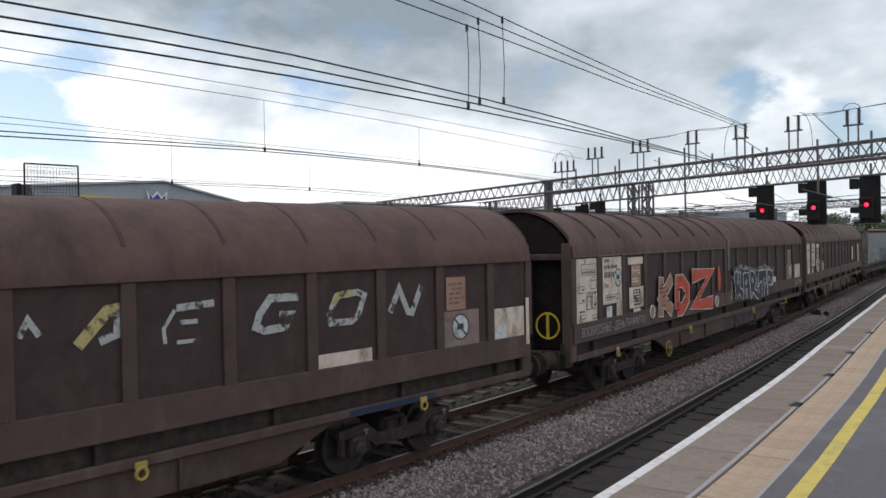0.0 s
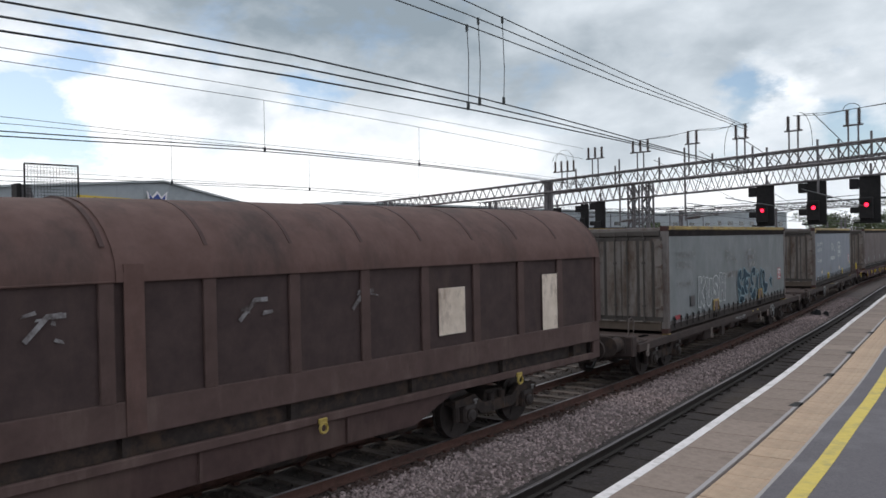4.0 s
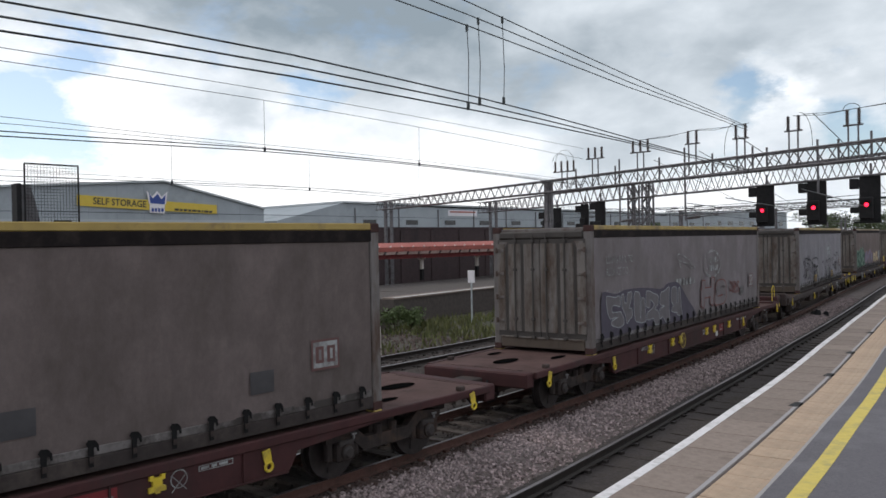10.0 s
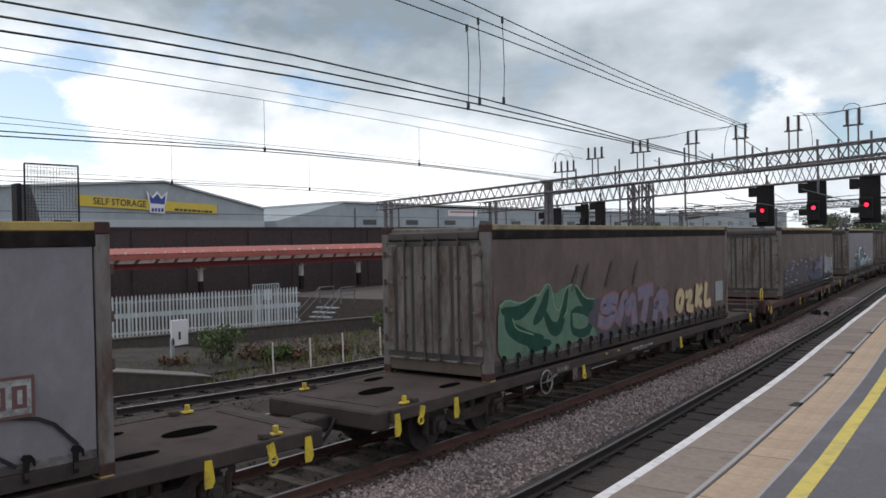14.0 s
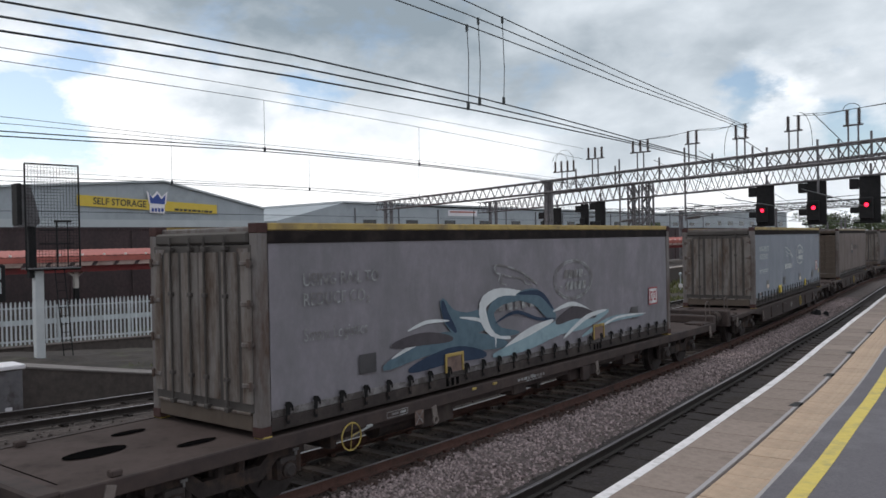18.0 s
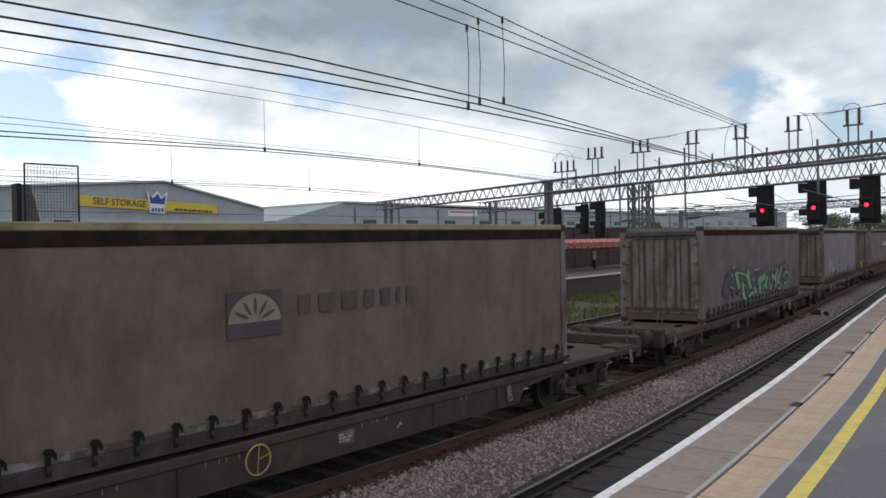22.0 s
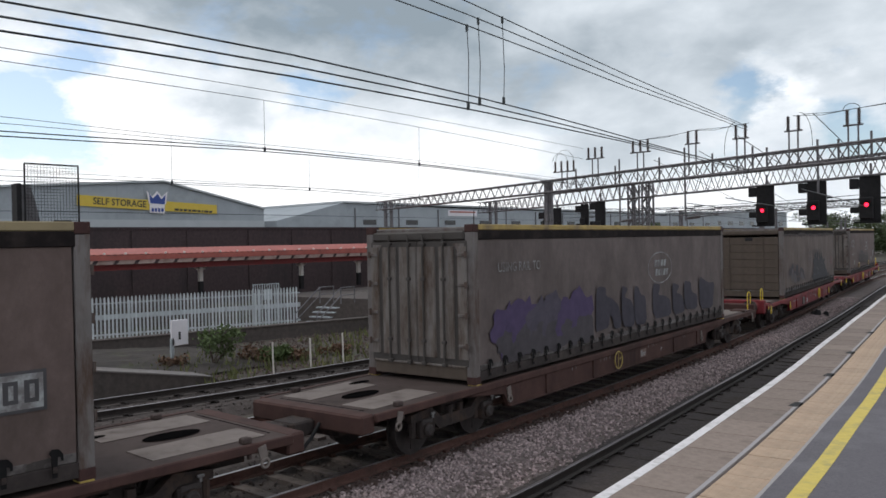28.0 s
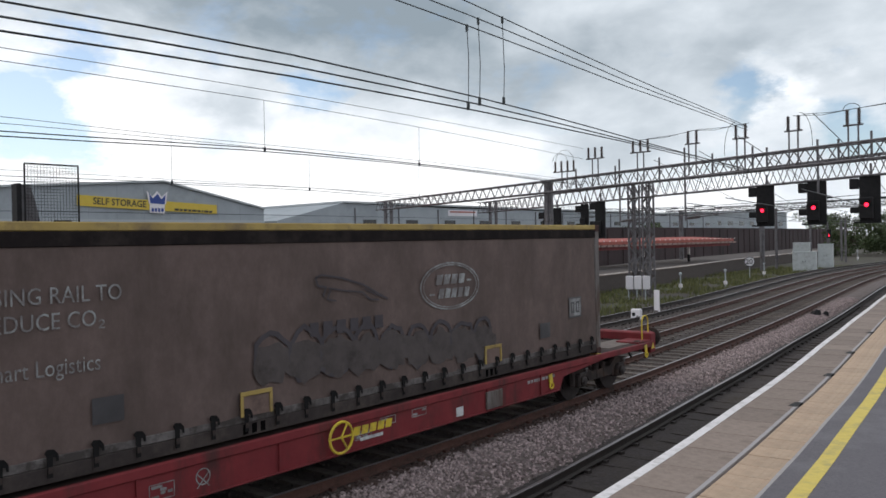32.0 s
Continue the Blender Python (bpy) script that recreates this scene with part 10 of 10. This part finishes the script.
        w.put("box_mark", Shape().ribbon([(0.85, 2.5), (1.12, 2.5), (1.12, 2.68), (0.85, 2.68)], 0.014, w.level(), True), SIGN_INK)
        w.put("panel_frame", Shape().ribbon([(0.62, 2.06), (0.9, 2.06), (0.9, 2.42), (0.62, 2.42)], 0.016, w.level(), True), SIGN_INK)
        w.put("panel_frame", Shape().ribbon([(0.93, 2.06), (1.2, 2.06), (1.2, 2.42), (0.93, 2.42)], 0.016, w.level(), True), SIGN_INK)
        w.put("anchor", Shape().ribbon([(1.065, 2.12), (1.065, 2.38)], 0.026, w.level()).ribbon([(0.98, 2.2), (1.065, 2.11), (1.15, 2.2)], 0.026, w.level()), SIGN_INK, "black anchor mark")
        w.words("CT", 0.66, 2.22, 0.19, SIGN_INK, 0.9, "black letters")
        for z in (2.5, 2.27, 2.03, 1.92, 1.83, 1.74):
            data_lines(w, 0.28, 0.54, z - 0.05, z + 0.05, 1, int(z * 100))
        data_lines(w, 0.95, 1.15, 1.75, 1.95, 1, 7)
        w.rect("data_panel", 1.47, 2.6, 2.1, 3.16, PATCH, "stained white data panel")
        w.bars(1.56, 3.04, [0.055] * 4, 0.08, SIGN_INK, 0.02, "plain black bar")
        w.bars(1.56, 2.9, [0.055, 0.055, 0.02, 0.08, 0.03] + [0.05] * 5, 0.08, SIGN_INK, 0.025, "plain black bar")
        w.bars(1.56, 2.7, [0.06] * 4 + [0.0] + [0.06] * 3 + [0.03, 0.04], 0.12, SIGN_INK, 0.028, "plain black bar")
        w.rect("paper", 1.65, 1.95, 1.78, 2.05, WHITE)
        w.put("panel_frame", Shape().ribbon([(1.6, 2.2), (2.4, 2.2), (2.4, 2.3), (1.6, 2.3)], 0.012, w.level(), True), SIGN_INK)
        data_lines(w, 1.64, 2.36, 2.22, 2.28, 1, 11)
    prohibition(B, 2.3, 2.68, 0.22)
    B.rect("data_panel", 2.2, 2.6, 1.72, 2.1, PATCH)
    for w in (B, C):
        w.words("Sfins", 1.56, 2.47, 0.15, SIGN_INK, 0.9, "black letters")
    C.rect("grey_tag", 1.7, 2.15, 2.32, 2.42, POCKET)
    for w, a in ((B, 2.9), (C, 2.86)):
        w.rect("white_panel", a, a + 0.95, 2.95, 3.12, PATCH, "stained label panel")
        w.rect("orange_label", a + 0.2, a + 0.78, 2.42, 2.94, ORANGE, "faded orange label")
        data_lines(w, a + 0.25, a + 0.72, 2.5, 2.9, 6, 13, PATCH)
        w.rect("white_panel", a + 0.05, a + 0.95, 1.9, 2.4, PATCH, "stained label panel")
        w.rect("black_label", a + 0.3, a + 0.75, 1.95, 2.34, SIGN_INK)
        data_lines(w, a + 0.33, a + 0.72, 1.98, 2.32, 5, 15, PATCH)
        w.rect("white_panel", a + 0.3, a + 0.72, 1.7, 1.88, PATCH)
    C.rect("white_panel", 4.35, 5.4, 1.78, 2.28, STAINED, "rust-stained panel")
    prohibition(C, 4.86, 2.0, 0.22)
    for a in (4.6, 6.2, 8.0, 9.8, 12.5, 14.5):
        C.dashes(a, a + 0.45, 2.58, 2.86, 5, FADED, int(a * 10), "flake of worn white lettering")
        C.put("painted_letter", Shape().ribbon([(a + 0.05, 2.6), (a + 0.3, 2.86), (a + 0.5, 2.86)], 0.06, C.level()), FADED, "worn slanted painted letter")
    C.rect("white_panel", 16.5, 17.2, 2.0, 2.8, PATCH)
    C.rect("white_panel", 19.6, 20.3, 1.75, 2.9, PATCH)
    A.put("bare_strip", Shape().box(1.386, 1.389, 21.76, 21.86, 1.62, 2.5), PATCH, "pale bare strip on the end post")
    C.put("bare_strip", Shape().box(1.386, 1.389, 0.11, 0.2, 1.75, 2.45), STAINED, "pale bare strip on the end post")
    # red and tan letters with brick lines
    B.h, B.x = h - 0.25, 1.3875
    for ch, a, b, z0, z1, m in (("K", 4.6, 5.75, 1.52, 2.58, "tan"), ("D", 5.82, 7.05, 1.45, 2.55, "red"), ("Z", 7.2, 9.2, 1.42, 2.7, "red")):
        B.letters(ch, a, b, z0, z1, SPRAY[m], SPRAY["white"], 0.30, 0.025, 0.06, 3, 0.0, "sprayed red and tan letter", 0.0)
        for k in range(10):
            r = random.Random(ch + str(k))
            y, z = r.uniform(a + 0.05, b - 0.4), r.uniform(z0 + 0.1, z1 - 0.1)
            B.put("brick_line", Shape().ribbon([(y, z), (y + 0.3, z + 0.01)], 0.022, B.level()).ribbon([(y + 0.15, z), (y + 0.15, z + 0.1)], 0.02, B.level()), SPRAY["black"])
    B.swoosh([(9.75, 2.7), (9.82, 2.2), (9.78, 1.9)], 0.26, SPRAY["red"])
    for a, z in ((4.2, 1.72), (9.55, 1.6)):
        B.put("graffiti_dot", Shape().rod((B.x + 0.02, a, z), (B.x + 0.022, a, z), 0.15, 16), SPRAY["tan"])
        B.put("dot_rim", Shape().ring((B.x + 0.02, a, z), 0.16, 0.018, "x", 18, 4), SPRAY["white"])
    B.h = h
    for i in range(9):
        B.blot(11.85 + i * 0.6, 2.5 + 0.06 * math.sin(i * 1.3) - 0.02 * i, 0.36, 0.085, FADED, 200 + i, spiky=0.5)
    B.x = 1.3945
    B.shape([(11.64, 2.4), (12.43, 2.39), (12.72, 2.33), (13.33, 2.33), (13.59, 2.34), (13.82, 2.39), (14.37, 2.1), (14.63, 2.28), (15.8, 2.37), (16.7, 2.24), (16.73, 1.69), (15.85, 1.37), (14.65, 1.31), (13.23, 1.41), (12.65, 1.44), (11.76, 1.48)], INKY, None, 0, "black ground of the graffiti letters", 0)
    B.line([(11.79, 1.49), (11.78, 1.8), (11.71, 1.81), (11.64, 2.4), (12.01, 2.42), (12.06, 2.35), (12.02, 1.93), (12.2, 2.41), (12.42, 2.37), (12.4, 2.27), (12.28, 1.87), (12.68, 1.78), (12.67, 1.65)], SPRAY["white"], 0.045, "white outline of a black graffiti letter")
    B.line([(12.04, 1.49), (12.03, 1.71), (12.22, 1.66), (12.53, 1.48)], SPRAY["white"], 0.045, "white outline of a black graffiti letter")
    B.line([(12.68, 1.45), (12.76, 1.77), (12.71, 2.27), (12.73, 2.33), (13.33, 2.33), (13.39, 2.28), (13.57, 1.74), (13.68, 1.43), (13.61, 1.41)], SPRAY["white"], 0.045, "white outline of a black graffiti letter")
    B.line([(12.96, 2.05), (13.11, 2.11), (13.13, 1.96), (12.97, 1.91), (12.96, 2.05)], SPRAY["white"], 0.045, "white outline of a black graffiti letter")
    B.line([(13.02, 1.44), (12.99, 1.77), (13.15, 1.77), (13.21, 1.45)], SPRAY["white"], 0.045, "white outline of a black graffiti letter")
    B.line([(13.61, 1.44), (13.51, 2.2), (13.59, 2.34), (13.76, 2.39), (14.1, 2.31), (14.34, 2.1), (14.37, 1.97), (14.08, 1.74), (14.43, 1.62), (14.46, 1.81), (14.73, 1.78)], SPRAY["white"], 0.045, "white outline of a black graffiti letter")
    B.line([(13.76, 2.07), (13.94, 2.07), (13.96, 1.98), (13.81, 1.95), (13.76, 2.07)], SPRAY["white"], 0.045, "white outline of a black graffiti letter")
    B.line([(13.83, 1.45), (13.82, 1.66), (14.36, 1.39), (14.65, 1.32)], SPRAY["white"], 0.045, "white outline of a black graffiti letter")
    B.line([(14.72, 1.51), (14.73, 1.78), (14.63, 1.85), (14.63, 2.28), (14.74, 2.35), (15.34, 2.33), (15.76, 2.35), (15.79, 2.1), (15.77, 1.82)], SPRAY["white"], 0.045, "white outline of a black graffiti letter")
    B.line([(15.06, 1.35), (15.17, 1.98), (14.73, 1.84)], SPRAY["white"], 0.045, "white outline of a black graffiti letter")
    B.line([(15.39, 1.35), (15.48, 1.77), (15.37, 1.86), (15.4, 2.03), (15.52, 2.01), (15.54, 1.83), (15.74, 1.79)], SPRAY["white"], 0.045, "white outline of a black graffiti letter")
    B.line([(15.89, 1.39), (15.87, 2.27), (16.04, 2.36), (16.57, 2.25), (16.7, 2.16), (16.7, 1.73), (16.6, 1.74), (16.1, 1.74), (16.05, 2.14), (16.69, 1.73)], SPRAY["white"], 0.045, "white outline of a black graffiti letter")
    B.line([(15.97, 1.41), (15.92, 1.8)], SPRAY["white"], 0.045, "white outline of a black graffiti letter")
    for i in range(5):
        B.dashes(11.7 + i, 12.65 + i, 1.5, 2.3, 7, SPRAY[("smoke", "forest", "pale", "forest", "smoke")[i]], 400 + i)
    for i in range(7):
        B.put("tag_stroke", Shape().ribbon([(11.2 + 0.15 * (i % 2), 2.3 - 0.1 * (i // 2 * 2)), (11.31 + 0.15 * (i % 2), 2.24 - 0.1 * (i // 2 * 2)), (11.22 + 0.15 * (i % 2), 2.14 - 0.1 * (i // 2 * 2))], 0.022, B.level()), SPRAY["white"], "small white tag")
    B.put("split_strip", Shape().box(B.x, B.x + 0.02, 11.02, 11.2, 2.5, 3.46), STEEL, "upright join strip between the hoods")
    C.put("split_strip", Shape().box(1.386, 1.41, 10.95, 11.2, 1.4, 3.4), HOOD, "upright join strip between the hoods")
    A.put("split_strip", Shape().box(1.386, 1.41, 10.95, 11.2, 1.4, 3.4), HOOD, "upright join strip between the hoods")
    # chalked words along the sill
    for a, txt, st in ((0.42, "\u0412\u041e\u0421\u041a\u0420\u0415\u0421\u0415\u041d\u042c\u0415 - \u0414\u0415\u041d\u042c \u0413\u0420\u0410\u0424\u0424\u0418\u0422\u0418!", 0.74), (20.5, "\u041f\u041e \u041d\u041e\u0427\u0410\u041c", 0.9)):
        me = text_mesh(txt, 0.27, SPRAY["chrome"], 1.05)
        me.transform(Matrix.Diagonal((1, st, 1, 1)))
        part("chalk_words", me, None, B.o, "pale chalked words on the sill", pose(1.3995, a - h, 1.50))


def framed(w, a, z, wide, high, rows, seed):
    """A thin white frame with rows of small bars in it."""
    t = 0.012
    for y0, y1, z0, z1 in ((a, a + wide, z, z + t), (a, a + wide, z + high - t, z + high), (a, a + t, z + t, z + high - t), (a + wide - t, a + wide, z + t, z + high - t)):
        w.rect("panel_line", y0, y1, z0, z1, WHITE_DIM)
    data_lines(w, a + 0.03, a + wide - 0.03, z + 0.02, z + high - 0.02, rows, seed, WHITE_DIM)


def circle_mark(w, a, z, r):
    """A white ring crossed by an X, on the side beam."""
    ring = [(a + r * math.cos(2 * math.pi * k / 18), z + r * math.sin(2 * math.pi * k / 18)) for k in range(18)]
    w.put("ring_mark", Shape().ribbon(ring, 0.016, w.level(), True), WHITE_DIM, "thin white ring mark")
    for q in (-1, 1):
        w.put("cross_mark", Shape().ribbon([(a - q * r * 0.9, z - r * 1.35), (a + q * r * 0.9, z + r * 0.5)], 0.014, w.level()), WHITE_DIM)


def paint_flats(F):
    for i, f in enumerate(F):
        r = random.Random(i)
        w = Wall(f, 0.0, 1.2935 if DEEP[i] else 1.3315)
        flip = -1 if i % 2 else 1
        at = lambda a, wide=0.0: a if flip > 0 else -a - wide
        if i in (14, 15):
            # data lettering, sign plates and framed boxes on the clean red beam
            w.bars(at(-4.95, 1.1), 0.76, [0.1, 0.06, 0.14, 0.09, 0.12, 0.1, 0.08, 0.1], 0.06, WHITE_DIM, 0.03, "small data lettering bar")
            w.rect("sign_plate", at(-1.8, 0.2), at(-1.8, 0.2) + 0.2, 0.52, 0.68, WHITE, "small white sign plate")
            part("instrument_box", Shape().cbox(1.294, 1.34, at(-2.95, 0.5), at(-2.95, 0.5) + 0.5, 0.5, 0.82, 0.012), POST_GREY, f, "grey plate box on the side beam")
            for a, z in ((-0.8, 0.72), (-0.05, 0.72), (0.5, 0.6)):
                framed(w, at(a, 0.36), z, 0.36, 0.13, 2, i * 7 + int(a * 10))
            framed(w, at(3.9, 0.34), 0.56, 0.34, 0.2, 4, i + 90)
            circle_mark(w, at(3.5), 0.7, 0.1)
            if i == 15:
                w.bars(-0.9, 0.68, [0.14] * 5, 0.13, YELLOW, 0.035, "plain yellow wordmark bar", 0.03)
                w.rect("data_plate", -0.75, -0.25, 0.58, 0.63, WHITE, "small white data plate")
        elif i in (2, 3):
            w.bars(at(-5.18, 1.2), 0.80, [0.09, 0.07, 0.13, 0.1, 0.12, 0.08, 0.1, 0.12], 0.065, WHITE_DIM, 0.035, "small data lettering bar")
            w.rect("sign_plate", at(-1.95, 0.2), at(-1.95, 0.2) + 0.2, 0.51, 0.66, WHITE, "small white sign plate")
            framed(w, at(-0.95, 0.42), 0.68, 0.42, 0.15, 3, i)
            framed(w, at(3.65, 0.5), 0.77, 0.5, 0.075, 1, i + 40)
            circle_mark(w, at(3.38), 0.75, 0.11)
            w.rect("rust_panel", 2.1, 2.6, 0.62, 0.84, WAGON_RED, "brighter red repainted patch")
            data_lines(w, 2.15, 2.55, 0.66, 0.8, 3, i + 3, WHITE_DIM)
        elif DEEP[i]:
            # short upright chalk-white marks under the sill and a pale plate
            for a in (-3.26, -3.09, -1.91, -1.71, -1.6, -1.41, 0.83, 1.05, 1.16, 1.37, 3.25, 3.39):
                w.rect("white_tick", a, a + 0.014, 0.79, 0.86, WHITE_DIM)
            w.rect("data_plate", at(-0.68, 0.36), at(-0.68, 0.36) + 0.36, 0.60, 0.8, STAINED if i > 10 else POST_GREY, "dull grey data plate")
            data_lines(w, at(-0.64, 0.28), at(-0.64, 0.28) + 0.28, 0.63, 0.77, 3, i, WHITE_DIM)
            w.put("smear", Shape().ribbon([(1.62, 0.62), (1.68, 0.7), (1.72, 0.66)], 0.03, w.level()), WHITE_DIM, "smeared white mark")
        else:
            # hung equipment: framed marks, a pale drop bracket and lettering along the edge sill
            w.bars(at(-0.6, 1.3), 0.86, [r.uniform(0.05, 0.14) for _ in range(9)], 0.05, WHITE_DIM, 0.035, "faded data lettering bar")
            w.bars(at(-0.3, 0.7), 0.82, [r.uniform(0.05, 0.14) for _ in range(5)], 0.025, WHITE_DIM, 0.035, "faded data lettering bar")
            w.x = 1.3315
            framed(w, at(3.95, 0.5), 0.84, 0.5, 0.1, 1, i + 60)
            part("sign_plate", Shape().cbox(1.325, 1.331, at(3.55, 0.22), at(3.55, 0.22) + 0.22, 0.6, 0.84, 0.002), STAINED, f, "small hanging sign plate")
            w.put("cross_mark", Shape().ribbon([(at(3.57, 0.18), 0.62), (at(3.57, 0.18) + 0.18, 0.82)], 0.016, w.level()), WHITE_DIM)
            w.put("cross_mark", Shape().ribbon([(at(3.57, 0.18) + 0.18, 0.62), (at(3.57, 0.18), 0.82)], 0.016, w.level()), WHITE_DIM)
            w.rect("white_tick", at(0.26), at(0.26) + 0.14, 0.88, 0.93, WHITE_DIM)
            for a in (1.5, 2.15):
                part("valve_cap", Shape().cbox(1.332, 1.36, at(a) - 0.06, at(a) + 0.06, 0.93, 0.975, 0.008), SPIGOT, f, "small grubby yellow valve cap")
            part("drop_bracket", Shape().cbox(1.25, 1.33, at(-2.2, 0.3), at(-2.2, 0.3) + 0.3, 0.5, 0.8, 0.01), PAINT[BOXES[i][1]], f, "hanging bracket below the sill")


def mark_van(V):
    """Blue and white spray on the second van's side beam, flecks of old paint over its letters."""
    rng = random.Random(77)
    low = Wall(V, 0.0, 1.2715)
    for k in range(9):
        a = 0.9 + k * 0.28 + rng.uniform(-0.06, 0.06)
        z = rng.uniform(0.68, 0.86)
        low.shape([(a, z - 0.06), (a + 0.2, z - 0.08), (a + 0.3, z + 0.02), (a + 0.16, z + 0.08), (a - 0.04, z + 0.05)], (DUSK, SPRAY["navy"], INKY)[k % 3], None, 0, "smeared blue spray")
        if k % 3 == 0:
            low.line([(a, z), (a + 0.08, z + 0.07), (a + 0.12, z - 0.02)], WHITE_DIM, 0.02)
    high = Wall(V, 0.0, 1.3455)
    for k in range(46):
        a = rng.uniform(0.6, 6.3)
        z = rng.uniform(2.25, 2.75) if rng.random() < 0.75 else rng.uniform(1.85, 2.2)
        high.swoosh([(a, z), (a + rng.uniform(0.03, 0.12), z + rng.uniform(-0.05, 0.09))], rng.uniform(0.015, 0.05), FADED, "fleck of chalky paint", 4)


# ---- make up the train, front to back
VANS = [(-9.6, "brown sliding-hood van with faded painted letters"), (13.74, "brown sliding-hood van with red graffiti letters"), (36.86, "brown sliding-hood van with stained white data panels")]
HOODS = [make_hood_van(u, label, 0.35 if u < 0 else 0.0, 10 < u < 20) for u, label in VANS]

# near end, far end, paint, curtain, end kind, top rail, box label
BOXES = [
    (63.12, "dark", "pewter", "doors", "yellow", "grey curtain-sided container with blue and white graffiti"),
    (83.74, "dark", "blue", "doors", "yellow", "clean pale blue-grey container with white emblems"),
    (104.94, "maroon", "olive", "doors", "yellow", "dirty grey-green container with bare curtain"),
    (125.29, "maroon", "grey", "doors", "yellow", "dirty grey container with outlined graffiti"),
    (146.15, "dark", "slate", "doors", "yellow", "grey container with large black outlined graffiti"),
    (166.85, "dark", "brown", "doors", "dirty", "brown dirty container with green and pink graffiti"),
    (188.02, "maroon", "brown", "doors", "yellow", "brown dirty container with blue and purple graffiti"),
    (208.52, "dark", "slate", "doors", "yellow", "grey container with sweeping blue and white graffiti"),
    (230.5, "dark", "blue", "doors", "yellow", "clean pale blue-grey container with white lettering"),
    (250.93, "dark", "drab", "boards", "dirty", "drab brown container with boarded end"),
    (272.83, "dark", "olive", "doors", "dirty", "dirty dark container with pale green graffiti"),
    (293.42, "dark", "grey", "doors", "dirty", "grey container with small chalky graffiti"),
    (315.35, "rust", "brown", "doors", "dirty", "brown-grey container with white lettering"),
    (335.84, "rust", "olive", "doors", "yellow", "dirty grey container with faded purple graffiti"),
    (357.86, "red", "drab", "boards", "yellow", "drab brown container with grey and black graffiti"),
    (378.5, "red", "brown", "doors", "yellow", "dirty grey-brown container with faded white lettering"),
]
FLATS, CASES = [], []
DEEP = [0, 0, 1, 1, 0, 0, 0, 0, 1, 1, 0, 0, 1, 1, 1, 1]
WHEEL_AT = [4.2, -4.75, 1.0, -1.36, 4.1, -4.95, 4.75, -5.27, 1.04, -1.15, 4.45, -5.35, 1.2, -1.11, 1.2, -1.2]
for i, (u, paint, tone, end, top, label) in enumerate(BOXES):
    first = i % 2 == 0
    before = u - (BOXES[i - 1][0] + BOX_L if i else 59.5)
    after = BOXES[i + 1][0] - u - BOX_L if i < 15 else 7.0
    buffers = 1.25
    if i == 0:
        gn = before - 1.2
    else:
        gn = (before - buffers) / 2 if first else (before - 0.9) / 2
    gf = (after - 0.9) / 2 if first else ((after - buffers) / 2 if i < 15 else 2.9)
    nice = {"dark": "dark brown", "maroon": "dirty maroon", "rust": "rusty brown", "red": "bright red"}[paint]
    w, c = make_flat(u, u + BOX_L, gn, gf, paint, nice + " low container flat wagon with worn steel deck", ("dull" if paint != "red" else "yellow") if DEEP[i] else ("dull" if i in (6, 7, 10, 11) else "white"), joint_near=not first, deep=DEEP[i], wheel_at=WHEEL_AT[i], stops=i in (4, 5))
    FLATS.append(w)
    CASES.append(make_box(c, tone, label, end, top, seed=i))

paint_vans(HOODS)
mark_van(HOODS[1])
paint_boxes(CASES)
paint_flats(FLATS)


def motions():
    for ob, u, half in MOVERS:
        rows = []
        t = 0.0
        while t <= 32.0001:
            rows.append((t, on_line(u - travelled(t), half)))
            t += 0.5 if -20 < u - travelled(t) < 110 else 1.0
        if rows[-1][0] < 31.999:
            rows.append((32.0, on_line(u - travelled(32.0), half)))
        walk(ob, rows)
    place = {ob: u for ob, u, half in MOVERS}
    for ws, a, wagon in SPINNERS:
        u = place[wagon]
        spin = []
        for k in range(0, 961):
            t = k / 30
            if -6 < u - travelled(t) < 62:
                spin.append(t)
        rows, base = [], pose(0, a, WHEEL_R)
        at = lambda t: base @ pose(0, 0, 0, (math.degrees(travelled(t) / WHEEL_R)) % 360)
        if not spin:
            continue
        if spin[0] > 0:
            rows.append((0.0, at(spin[0])))
        rows += [(t, at(t)) for t in spin]
        if spin[-1] < 31.99:
            rows.append((32.0, at(spin[-1])))
        walk(ws, rows)


motions()
